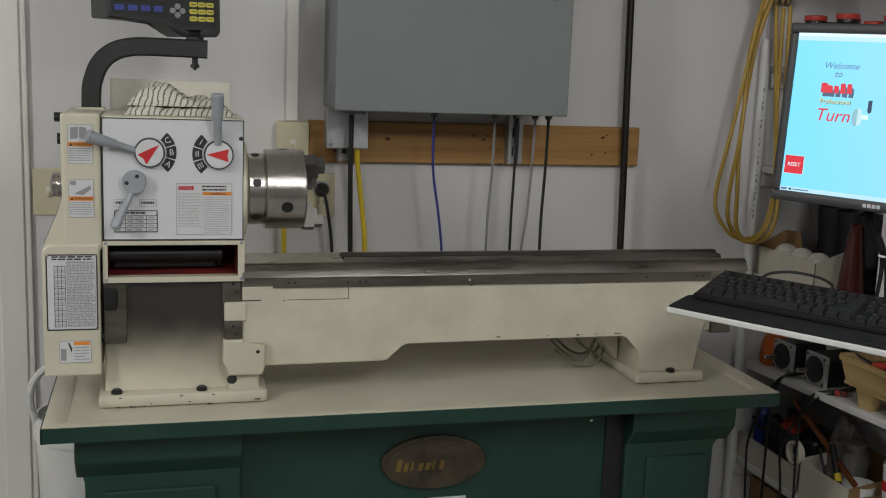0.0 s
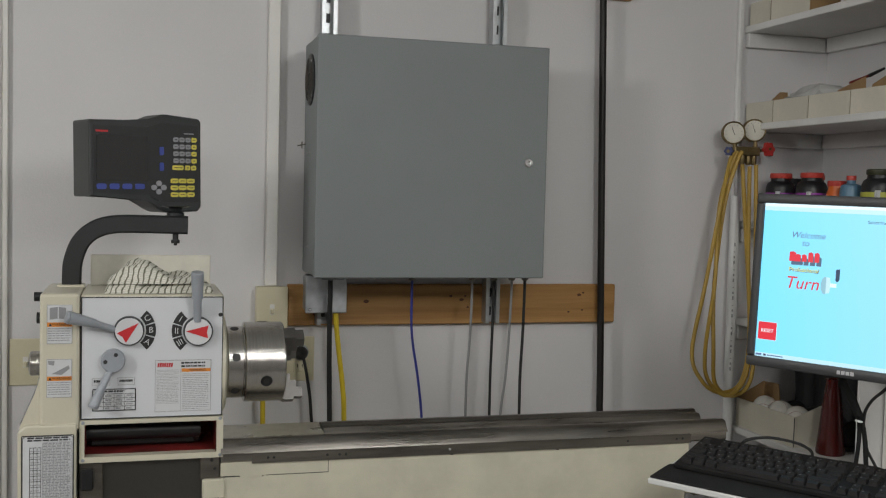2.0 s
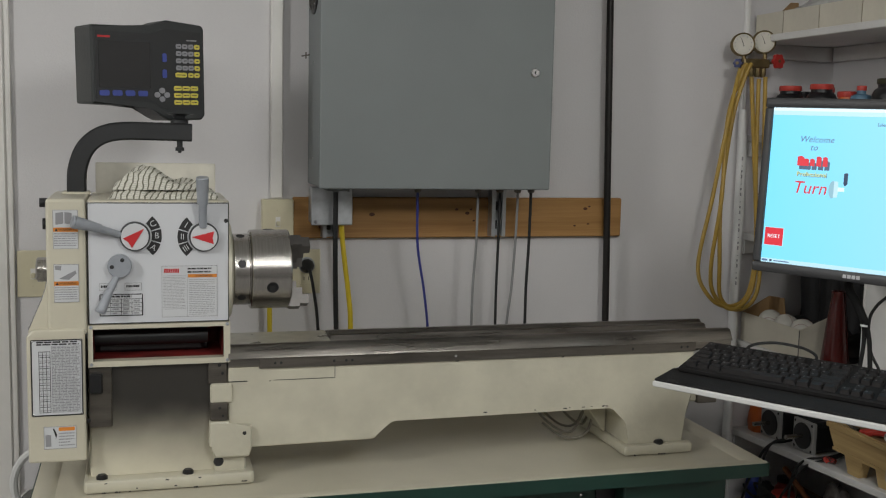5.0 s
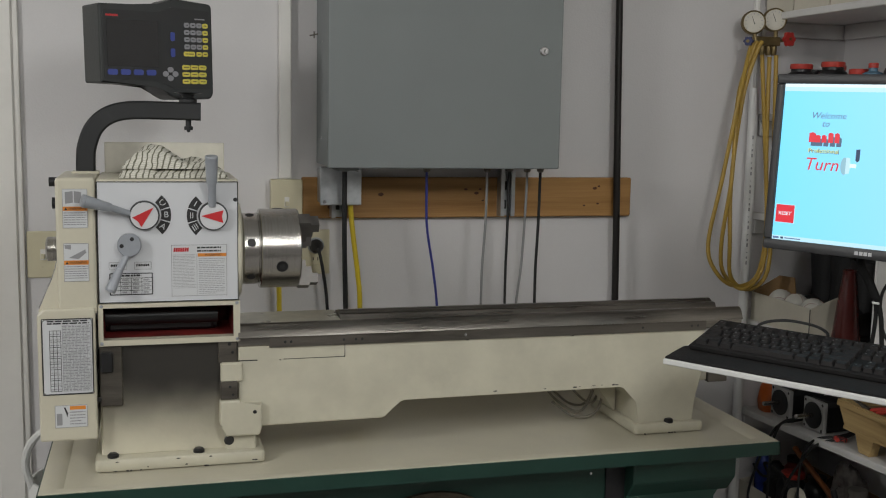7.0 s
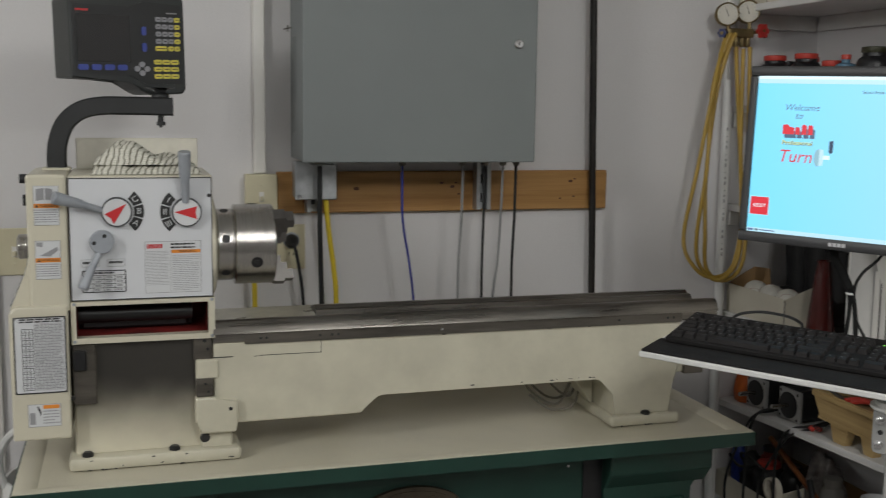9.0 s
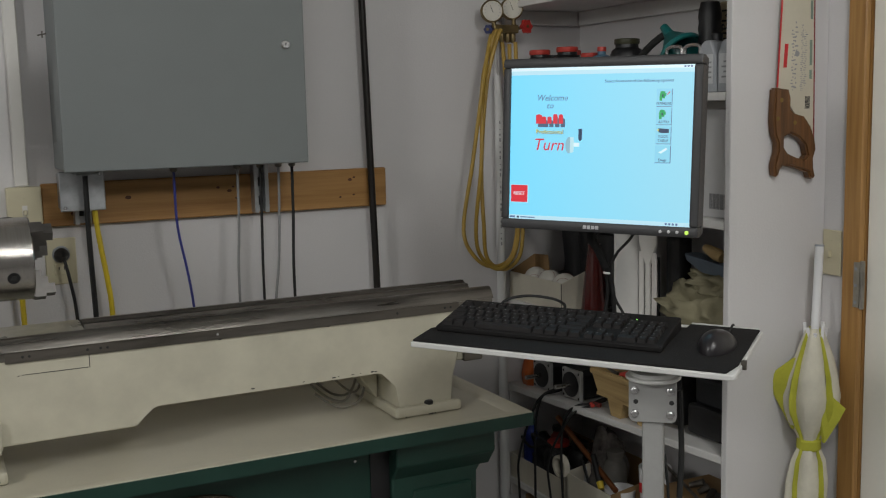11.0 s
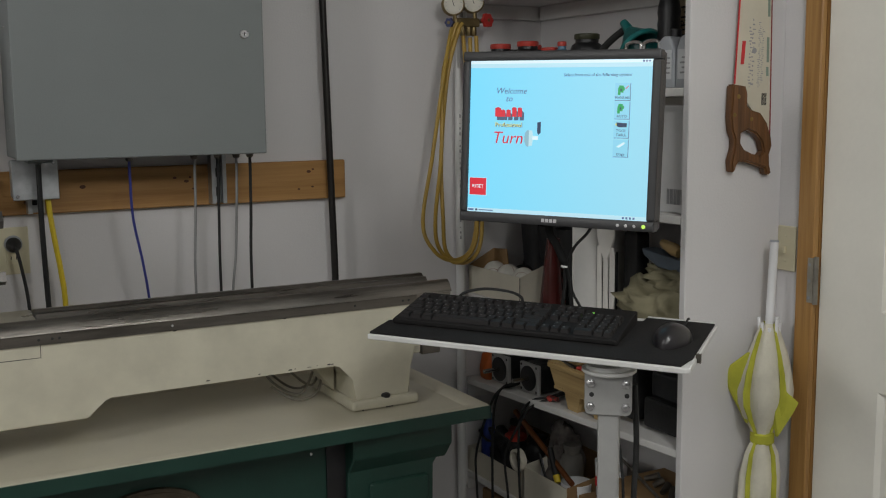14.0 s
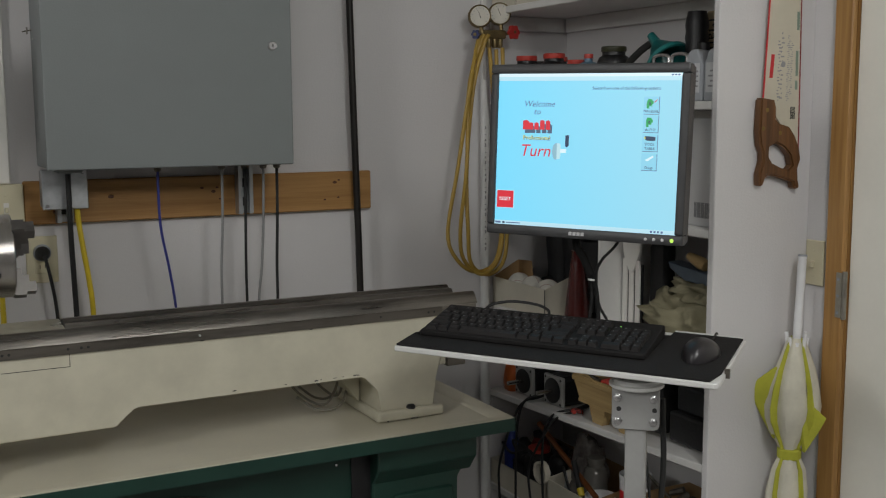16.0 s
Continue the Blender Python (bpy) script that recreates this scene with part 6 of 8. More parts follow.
def slab_with_hole(out, inn, y0, y1):
    bm = B()
    edges = []
    for loop in (out, inn):
        vs = [bm.verts.new((x, y0, z)) for x, z in loop]
        edges += [bm.edges.new((vs[k], vs[(k + 1) % len(vs)])) for k in range(len(vs))]
    fill = bmesh.ops.triangle_fill(bm, use_beauty=True, use_dissolve=False, edges=edges, normal=(0, -1, 0))
    faces = [f for f in fill["geom"] if isinstance(f, bmesh.types.BMFace)]
    ext = bmesh.ops.extrude_face_region(bm, geom=faces)
    bmesh.ops.translate(bm, vec=(0, y1 - y0, 0), verts=[v for v in ext["geom"] if isinstance(v, bmesh.types.BMVert)])
    bmesh.ops.recalc_face_normals(bm, faces=bm.faces[:])
    sharp = [e for e in bm.edges if len(e.link_faces) == 2 and e.calc_face_angle(0) > 1.2]
    bmesh.ops.bevel(bm, geom=sharp, offset=0.004, segments=2, affect="EDGES", clamp_overlap=True)
    return bm


part("handle", slab_with_hole(outer, hole, SY - 0.024, SY - 0.001), HANDLE, saw, "brown wooden handle with an open grip")
for x, z in ((1.845, 1.425), (1.885, 1.375), (1.835, 1.385)):
    part("handle_screw", lathe_turn(B(), [(0.005, 0), (0, 0.001)], (x, SY - 0.024, z), (0, -1, 0), 12), BRONZE_LIT, saw)

saw.matrix_basis = SAW_AT @ saw.matrix_basis

# ---- umbrella in the corner ----
umb = thing("umbrella", "closed umbrella in yellow and cream panels leaning in the corner", "umbrella", Matrix.Translation((1.93, 1.66, 0)))
UYEL = mat("umbrella_yellow", (0.46, 0.46, 0.05), 0.7, 0, 0.12, 14, 120, 0.08, 0.3)
UCRM = mat("umbrella_cream", (0.66, 0.63, 0.52), 0.7, 0, 0.10, 14, 120, 0.08, 0.3)
AX0, AX1 = Vector((1.850, 1.640, 0.03)), Vector((1.914, 1.660, 1.105))


def axis(z):
    return AX0 + (AX1 - AX0) * ((z - AX0.z) / (AX1.z - AX0.z))


part("handle", rod(B(), axis(0.915), axis(1.103), 0.0095, 0.0095, 16), WHITE, umb, "white straight handle")
part("handle_cap", rod(B(), axis(1.103), axis(1.107), 0.011, 0.009, 16), GREY_LEVER, umb)
rib_top = axis(0.925)
for k in range(8):
    a = 2 * math.pi * k / 8
    off = Vector((math.cos(a), math.sin(a), 0)) * 0.020
    part("rib_tip", rod(B(), rib_top + off + Vector((0, 0, -0.03)), rib_top + off * 1.15 + Vector((0, 0, 0.006 - 0.01 * (k % 3))), 0.0042, 0.0042, 8), WHITE, umb, "white rib tip")
PROFILE_U = [(0.920, 0.018), (0.89, 0.028), (0.85, 0.042), (0.81, 0.054), (0.765, 0.060), (0.735, 0.057), (0.705, 0.045), (0.680, 0.030), (0.662, 0.022), (0.648, 0.023), (0.62, 0.036), (0.57, 0.043), (0.49, 0.044), (0.36, 0.038), (0.16, 0.019), (0.065, 0.008)]
for k in range(8):
    bm = B()
    rows_u = []
    for i, (z, r) in enumerate(PROFILE_U):
        ring = []
        c = axis(z)
        for j in range(7):
            f = j / 6
            share = (k // 2) / 4 + (0.215 * f if k % 2 == 0 else 0.215 + 0.035 * f)
            a = 2 * math.pi * share + 0.55 * (0.75 - z) + math.radians(190)
            bulge = 0.92 + 0.22 * math.sin(math.pi * f) * (1.2 if k % 2 else 0.9)
            rr = r * bulge + 0.0045 * noise.noise(Vector((k * 3.1, z * 18, f * 4))) + 0.002 * noise.noise(Vector((k * 3.1, z * 60, f * 9)))
            ring.append(bm.verts.new((c.x + rr * math.cos(a), c.y + rr * math.sin(a) * 0.85, z)))
        rows_u.append(ring)
    for p, q in zip(rows_u, rows_u[1:]):
        for j in range(6):
            bm.faces.new((p[j], p[j + 1], q[j + 1], q[j]))
    part("canopy_panel", bm, UYEL if k % 2 else UCRM, umb, "yellow cloth panel" if k % 2 else "cream cloth panel")
for side, z, size in ((-1, 0.800, 1.05), (1, 0.745, 0.75)):
    c = axis(z)
    bm = B()
    W_ = Vector((0.62, -0.78, 0)) * side
    N_ = Vector((-0.78, -0.62, 0))
    pts = [c + W_ * 0.034 + N_ * 0.02 + Vector((0, 0, 0.05 * size)), c + W_ * (0.030 + 0.060 * size) + N_ * 0.012 + Vector((0, 0, 0.0)), c + W_ * (0.030 + 0.044 * size) + N_ * 0.018 + Vector((0, 0, -0.035 * size)), c + W_ * 0.034 + N_ * 0.030 + Vector((0, 0, -0.105 * size)), c + W_ * 0.026 + N_ * 0.036 + Vector((0, 0, -0.02 * size))]
    vs = [bm.verts.new(p) for p in pts]
    ws = [bm.verts.new(p + Vector((0, 0.008, 0))) for p in pts]
    bm.faces.new(vs)
    bm.faces.new(ws[::-1])
    for i in range(5):
        bm.faces.new((vs[i], ws[i], ws[(i + 1) % 5], vs[(i + 1) % 5]))
    part("loose_fold", bm, UYEL, umb, "loose yellow fold")
part("tie_strap", lathe_turn(B(), [(0.024, 0), (0.027, 0.004), (0.027, 0.022), (0.024, 0.026)], axis(0.642), (0, 0, 1), 20), UYEL, umb, "yellow tie strap")
part("ferrule", rod(B(), axis(0.002), axis(0.07), 0.005, 0.007, 10), BRIGHT, umb)

# ---- gauge manifold and hoses on the wall ----
gm = thing("gauge_manifold", "brass gauge manifold with two white dials and coiled yellow hoses", "gauge set", Matrix.Translation((1.675, 2.63, 1.60)))
BRASS = mat("dull_brass", (0.24, 0.18, 0.085), 0.42, 0.8, 0.2, 20, 80, 0.04)
DIAL_CREAM = mat("yellowed_dial", (0.52, 0.49, 0.41), 0.35, 0, 0.08, 20, 90, 0.0)
HOSE = mat("ochre_hose", (0.42, 0.27, 0.045), 0.45, 0, 0.15, 8, 80, 0.03)
GY = 2.63
for x, z in ((1.640, 1.702), (1.705, 1.711)):
    n = Vector((-0.35, -0.93, 0)).normalized()
    g = part("gauge", lathe_turn(B(), [(0.028, -0.022), (0.0325, -0.018), (0.0325, 0.0), (0.0305, 0.003), (0.028, 0.001), (0, 0.001)], Vector((x, GY, z)), n, 32), BRASS, gm, "round brass gauge")
    face_p = Vector((x, GY, z)) + n * 0.0012
    part("gauge_face", lathe_turn(B(), [(0.0280, 0), (0.0275, 0.0008), (0, 0.0008)], face_p, n, 28), DIAL_CREAM, g, "yellowed dial face")
    q = Vector((0, 0, 1)).rotation_difference(n).to_matrix().to_4x4()
    side = Vector((0, 0, 1)).cross(n).normalized()
    for k in range(11):
        a = math.radians(-130 + 26 * k)
        d = side * math.sin(a) + Vector((0, 0, 1)) * math.cos(a)
        part("tick", rod(B(), face_p + n * 0.001 + d * 0.020, face_p + n * 0.001 + d * 0.024, 0.0007, seg=4), INK_GREY, g)
    d = side * -0.35 + Vector((0, 0, 1)) * 0.93
    part("needle", rod(B(), face_p + n * 0.0015 - d * 0.006, face_p + n * 0.0015 + d * 0.018, 0.0010, 0.0005, 5), INK, g)
    part("gauge_stem", rod(B(), (x + 0.004, GY, z - 0.031), (x + 0.006, GY, 1.652), 0.006), BRASS, gm)
part("manifold_block", cube(B(), 1.640, 1.720, GY - 0.012, GY + 0.012, 1.640, 1.664, 0.003, 1), BRASS, gm)


def valve(x, y, z, d, r, material, label):
    n = Vector(d).normalized()
    bm = B()
    s = Vector((0, 0, 1)).cross(n).normalized()
    t = n.cross(s)
    ring, back = [], []
    for k in range(36):
        a = 2 * math.pi * k / 36
        rr = r * (1 + 0.12 * math.cos(6 * a))
        p = Vector((x, y, z)) + (s * math.cos(a) + t * math.sin(a)) * rr
        ring.append(bm.verts.new(p + n * 0.010))
        back.append(bm.verts.new(p))
    bm.faces.new(ring)
    bm.faces.new(back[::-1])
    for k in range(36):
        bm.faces.new((back[k], back[(k + 1) % 36], ring[(k + 1) % 36], ring[k]))
    part("valve_wheel", bm, material, gm, label)
    part("valve_stem", rod(B(), Vector((x, y, z)) - n * 0.03, Vector((x, y, z)) + n * 0.012, 0.0045), BRASS, gm)


valve(1.738, GY - 0.015, 1.658, (0.25, -0.95, 0.1), 0.019, mat("red_wheel", (0.42, 0.03, 0.025), 0.4, 0, 0.1, 14, 90, 0.02), "red valve wheel")
valve(1.626, GY - 0.005, 1.650, (-0.80, -0.60, 0), 0.012, mat("blue_wheel", (0.02, 0.03, 0.12), 0.4, 0, 0.1, 14, 90, 0.02), "dark blue valve wheel")
for x in (1.668, 1.688, 1.705):
    part("hose_fitting", lathe_turn(B(), [(0.006, 0), (0.009, 0.004), (0.009, 0.022), (0.006, 0.028)], (x, GY, 1.642), (0, 0, -1), 8), BRASS, gm)
HOSES = [
    ((1.668, 1.615), (1.700, 1.30), (1.712, 1.12), (1.690, 1.000), (1.620, 0.975), (1.555, 1.010), (1.532, 1.090), (1.560, 1.280), (1.592, 1.50), (1.628, 1.62), (1.640, 1.650)),
    ((1.688, 1.610), (1.695, 1.35), (1.708, 1.15), (1.698, 1.020), (1.635, 0.968), (1.585, 1.010), (1.567, 1.100), (1.582, 1.280), (1.602, 1.50), (1.634, 1.62), (1.648, 1.650)),
    ((1.705, 1.615), (1.715, 1.35), (1.722, 1.12), (1.705, 1.005), (1.665, 0.962), (1.602, 1.000), (1.586, 1.100), (1.594, 1.280), (1.610, 1.50), (1.644, 1.62), (1.660, 1.650)),
]
for k, h in enumerate(HOSES):
    bm = B()
    tube(bm, [(x, GY - 0.004 - 0.011 * ((i + k) % 3 if 2 < i < 9 else k * 0.5), z) for i, (x, z) in enumerate(h)], 0.0058, 10, 8)
    part("hose", bm, HOSE, gm, "ochre yellow rubber hose")
part("wall_hook", tube(B(), [(1.672, WY + 0.023, 1.690), (1.672, GY + 0.02, 1.690), (1.674, GY + 0.002, 1.688)], 0.003, 8), STEEL_DARK, gm)

gm.matrix_basis = Matrix.Translation((-0.020, -0.025, -0.006)) @ gm.matrix_basis

# ---- goods on the shelves ----
CARD_W = mat("white_card", (0.64, 0.60, 0.50), 0.6, 0, 0.07, 6, 90, 0.04)
CARD_B = mat("brown_card", (0.30, 0.185, 0.085), 0.7, 0, 0.12, 8, 90, 0.05)
LID_RED = mat("red_lid", (0.50, 0.05, 0.035), 0.4, 0, 0.08, 14, 90, 0.02)
PURPLE = mat("purple_label", (0.26, 0.035, 0.30), 0.4, 0, 0.08, 14, 90, 0.0)
ORANGE_P = mat("orange_plastic", (0.62, 0.13, 0.02), 0.4, 0, 0.1, 14, 90, 0.02)
BLUE_P = mat("steel_blue_plastic", (0.10, 0.20, 0.29), 0.4, 0, 0.1, 14, 90, 0.02)
TEAL = mat("teal_plastic", (0.012, 0.14, 0.135), 0.35, 0, 0.1, 14, 90, 0.02)
KHAKI = mat("khaki_canvas", (0.29, 0.265, 0.175), 0.95, 0, 0.14, 12, 300, 0.3, 0.1)
DARK_CLOTH = mat("dark_leather", (0.018, 0.018, 0.019), 0.6, 0, 0.25, 10, 120, 0.1)
GLASS_RED = mat("deep_red_lacquer", (0.07, 0.007, 0.006), 0.18, 0, 0.15, 8, 60, 0.0, 0.6)
TAN_WOOD = wood("pale_crate_wood", (0.50, 0.36, 0.17), (0.34, 0.22, 0.09), 4, "Y", 0.5)
SILVER_P = mat("silver_plastic", (0.42, 0.44, 0.47), 0.35, 0.2, 0.08, 10, 90, 0.02)
JAR_CLEAR = mat("cloudy_plastic", (0.26, 0.25, 0.23), 0.15, 0, 0.12, 14, 60, 0.03)
SZ = SHELF_Z


def open_bin(y0, y1, z, h, depth, label, flap=0.02, card=None, x0=None):
    """A folded card bin with thin walls, open on top, its front flush with the shelf edge."""
    x0 = SX + 0.006 if x0 is None else x0
    x1 = min(x0 + depth, DX - 0.022)
    t = thing("storage_bin", label, "bin", Matrix.Translation(((x0 + x1) / 2, (y0 + y1) / 2, z)), "card bins on the shelves")
    c = card or CARD_W
    w = 0.0025
    part("front", cube(B(), x0, x0 + w, y0, y1, z + 0.0005, z + h), c, t)
    part("back", cube(B(), x1 - w, x1, y0, y1, z + 0.0005, z + h + flap), CARD_B, t, "brown inner back wall")
    for y in (y0, y1 - w):
        part("side", prism(B(), [(x0 + w, z + 0.0005), (x1 - w, z + 0.0005), (x1 - w, z + h + flap), (x0 + w, z + h)], "y", y, y + w), CARD_B if y == y0 else c, t)
    part("base", cube(B(), x0 + w, x1 - w, y0 + w, y1 - w, z + 0.0005, z + 0.003), CARD_B, t)
    return t


def carton(y0, y1, x0, x1, z, h, material, label, bars_n=0, category="box"):
    t = thing("carton", label, category, Matrix.Translation(((x0 + x1) / 2, (y0 + y1) / 2, z)))
    part("box", cube(B(), x0, x1, y0, y1, z + 0.0005, z + h, 0.002, 1), material, t)
    return t


# top shelf and the shelf of white bins
for y1, y0 in ((2.682, 2.584), (2.578, 2.405)):
    open_bin(y0, y1, SZ[6], 0.062, 0.24, "off-white folded card bin on the top shelf", 0.03)
bot = thing("bottle", "pale yellow and white bottle on the top shelf", "bottle", Matrix.Translation((1.78, 2.315, SZ[6])))
part("bottle_body", lathe_turn(B(), [(0.034, 0.0005), (0.036, 0.004), (0.036, 0.13), (0.02, 0.15), (0.016, 0.18)], (1.78, 2.315, SZ[6]), (0, 0, 1), 20), WHITE, bot)
part("bottle_label", lathe_turn(B(), [(0.0364, 0.02), (0.0366, 0.021), (0.0366, 0.10), (0.0364, 0.101)], (1.78, 2.315, SZ[6]), (0, 0, 1), 20), YELLOW, bot, "yellow label")
carton(1.80, 2.265, SX + 0.006, 1.93, SZ[6], 0.09, CARD_W, "long off-white card carton on the top shelf")
edges = [2.686, 2.552, 2.392, 2.222, 2.040, 1.88, 1.74]
for a, b in zip(edges, edges[1:]):
    open_bin(b + 0.003, a - 0.002, SZ[5], 0.060, 0.25, "off-white folded card bin holding loose workshop parts", 0.035)
# brown inner flaps left standing in the bins
for pts in (((2.672, 0.050), (2.640, 0.064), (2.590, 0.088), (2.556, 0.084), (2.556, 0.050)), ((2.385, 0.050), (2.330, 0.072), (2.228, 0.096), (2.226, 0.050)), ((2.212, 0.050), (2.200, 0.074), (2.120, 0.102), (2.050, 0.092), (2.046, 0.050))):
    flap = prism(B(), [(y, SZ[5] + z) for y, z in pts], "x", 1.752, 1.7545)
    solo("card_flap", flap, CARD_B, "brown card flap standing up in an open bin", "card", "", "card flaps")
# loose things sticking out of the bins
BAG = mat("clear_film", (0.52, 0.52, 0.50), 0.2, 0, 0.12, 14, 60, 0.1)
bm = B()
bmesh.ops.create_icosphere(bm, subdivisions=3, radius=1.0)
for v in bm.verts:
    n = 1 + 0.28 * noise.noise(v.co * 2.1 + Vector((4, 0, 0))) + 0.14 * noise.noise(v.co * 6)
    v.co = Vector((1.80 + v.co.x * 0.07 * n, 2.47 + v.co.y * 0.12 * n, SZ[5] + 0.052 + v.co.z * 0.048 * n))
solo("plastic_bag", bm, BAG, "crumpled clear plastic bag lying in a card bin", "bag")
tool = thing("hand_tool", "small tool with a dark red grip lying across a bin", "tool", Matrix.Translation((1.765, 2.25, SZ[5] + 0.05)))
part("grip", rod(B(), (1.765, 2.305, SZ[5] + 0.088), (1.770, 2.235, SZ[5] + 0.100), 0.0030, 0.0036, 10), RED_PRIMER, tool)
part("tip", rod(B(), (1.770, 2.235, SZ[5] + 0.100), (1.772, 2.185, SZ[5] + 0.112), 0.0050, 0.003, 10), BLACK, tool)
part("ring", lathe_turn(B(), [(0.010, 0), (0.016, 0.001), (0.016, 0.016), (0.010, 0.017)], (1.775, 2.165, SZ[5] + 0.108), (0.3, -0.9, 0.1), 16), BRONZE_LIT, tool)
bm = cube(B(), 1.74, 1.90, 1.95, 2.02, SZ[5] + 0.004, SZ[5] + 0.105, 0.002, 1)
solo("carton", bm, CARD_B, "brown card flap standing in a bin", "box")


def jar(x, y, z, r, h, body, lid, label, band=None, name="jar", lid_h=0.014, group="", lid_r=0.72):
    t = thing(name, label, name, Matrix.Translation((x, y, z)), group)
    part("jar_body", lathe_turn(B(), [(r * 0.96, 0.0005), (r, 0.004), (r, h * 0.70), (r * 0.97, h * 0.78), (r * 0.86, h * 0.86), (r * lid_r * 0.94, h * 0.90), (r * lid_r * 0.92, h)], (x, y, z), (0, 0, 1), 28), body, t)
    if band:
        part("jar_label", lathe_turn(B(), [(r + 0.0003, h * 0.12), (r + 0.0008, h * 0.13), (r + 0.0008, h * 0.645), (r + 0.0003, h * 0.65)], (x, y, z), (0, 0, 1), 28), band, t, "printed label band")
        part("label_mark", cube(B(), x - r * 0.86, x - r * 0.55, y - r * 0.82, y - r * 0.68, z + h * 0.45, z + h * 0.68), LABEL, t)
    part("lid", lathe_turn(B(), [(r * lid_r, 0), (r * lid_r * 1.03, 0.002), (r * lid_r * 1.03, lid_h - 0.002), (r * lid_r * 0.96, lid_h), (0, lid_h)], (x, y, z + h - lid_h * 0.35), (0, 0, 1), 28), lid, t)
    return t


Z = SZ[4]
jar(1.770, 2.595, Z, 0.041, 0.130, BLACK, LID_RED, "black jar with purple label and red lid", PURPLE, group="paint jars")
jar(1.770, 2.452, Z, 0.041, 0.130, BLACK, LID_RED, "black jar with purple label and red lid", PURPLE, group="paint jars")
jar(1.860, 2.570, Z, 0.040, 0.128, BLACK, LID_RED, "black jar with red lid behind the purple ones", PURPLE, group="paint jars")
jar(1.850, 2.655, Z, 0.034, 0.118, BLACK, BLACK, "dark jar with black lid", PURPLE)
jar(1.775, 2.350, Z, 0.027, 0.108, ORANGE_P, LID_RED, "orange jar with black shoulder and red lid", None, lid_r=0.9)
jar(1.770, 2.288, Z, 0.028, 0.122, BLUE_P, LID_RED, "steel blue bottle with red cap", None, "bottle", 0.012, lid_r=0.42)
jar(1.790, 2.205, Z, 0.044, 0.136, BLACK, mat("olive_lid", (0.035, 0.035, 0.015), 0.4, 0, 0.1, 14, 90, 0.02), "black jar with dark olive lid and yellow-edged label", mat("lime_label", (0.42, 0.42, 0.06), 0.45, 0, 0.08, 14, 90, 0.0))
solo("jar_card", cube(B(), 1.7445, 1.7452, 2.178, 2.226, Z + 0.028, Z + 0.076), INK, "black printed card before the olive-lidded jar", "card")
# funnel with black hose
fun = thing("funnel", "teal plastic funnel with a black hose on its spout", "funnel", Matrix.Translation((1.80, 2.02, Z)))
part("cone", lathe_turn(B(), [(0.010, 0.0), (0.013, 0.03), (0.050, 0.085), (0.056, 0.088), (0.056, 0.098), (0.050, 0.098), (0.010, 0.03), (0.007, 0.0)], (1.80, 2.068, Z + 0.165), Vector((0.0, -0.72, -0.69)), 28), TEAL, fun)
bm = B()
tube(bm, [(1.80, 2.055, Z + 0.150), (1.79, 2.10, Z + 0.125), (1.79, 2.15, Z + 0.09), (1.80, 2.19, Z + 0.03), (1.80, 2.18, Z + 0.008)], 0.009, 10)
part("hose", bm, BLACK_RUBBER, fun, "black hose")
part("funnel_stand", cube(B(), 1.77, 1.84, 1.96, 2.03, Z + 0.0005, Z + 0.075, 0.004, 1), BLACK, fun)
for y in (1.958, 1.893):
    bm = B()
    tube(bm, [(1.745, y - 0.026, Z + 0.006), (1.745, y - 0.028, Z + 0.09), (1.745, y - 0.020, Z + 0.108), (1.745, y + 0.020, Z + 0.108), (1.745, y + 0.028, Z + 0.09), (1.745, y + 0.026, Z + 0.006)], 0.0045, 10)
    solo("wire_handle", bm, BRIGHT, "bright bent metal handle standing on the shelf", "handle", "", "metal handles")


def oil_bottle(x, y, z, label):
    t = thing("oil_bottle", label, "bottle", Matrix.Translation((x, y, z)), "oil bottles")
    bm = B()
    prism(bm, [(y - 0.030, z + 0.0005), (y + 0.030, z + 0.0005), (y + 0.030, z + 0.086), (y + 0.016, z + 0.108), (y + 0.011, z + 0.116), (y - 0.011, z + 0.116), (y - 0.030, z + 0.082)], "x", x - 0.025, x + 0.035, 0.005, 2)
    part("bottle_body", bm, SILVER_P, t)
    part("cap", lathe_turn(B(), [(0.013, 0), (0.013, 0.016), (0.011, 0.018), (0, 0.018)], (x + 0.005, y, z + 0.115), (0, 0, 1), 18), BLACK, t)
    card = part("label_card", cube(B(), x - 0.0262, x - 0.0245, y - 0.022, y + 0.022, z + 0.02, z + 0.085), LABEL, t)
    for k in range(4):
        part("label_line", cube(B(), x - 0.0268, x - 0.026, y - 0.018, y + 0.014 - 0.006 * (k % 2), z + 0.032 + k * 0.011, z + 0.036 + k * 0.011), INK_GREY, card)


oil_bottle(1.755, 1.828, Z, "silver-grey oil bottle with black cap on the shelf")
oil_bottle(1.755, 1.7625, Z, "silver-grey oil bottle with black cap on the shelf")
bm = lathe_turn(B(), [(0.026, 0.0005), (0.026, 0.005), (0.024, 0.008)] + [(0.026 + 0.002 * (k % 2), 0.02 + 0.0145 * k) for k in range(13)] + [(0.022, 0.212), (0, 0.213)], (1.825, 1.928, Z), (0, 0, 1), 22)
solo("black_canister", bm, BLACK, "tall ribbed black canister behind the oil bottles", "canister")
bk = thing("catalogue", "pale catalogue standing on end with dark lettering", "book", Matrix.Translation((1.85, 1.835, Z)))
part("book_block", cube(B(), 1.862, 1.95, 1.894, 1.937, Z + 0.0005, Z + 0.214, 0.002, 1), mat("tan_cover", (0.45, 0.36, 0.22), 0.5, 0, 0.1, 12, 90, 0.02), bk)
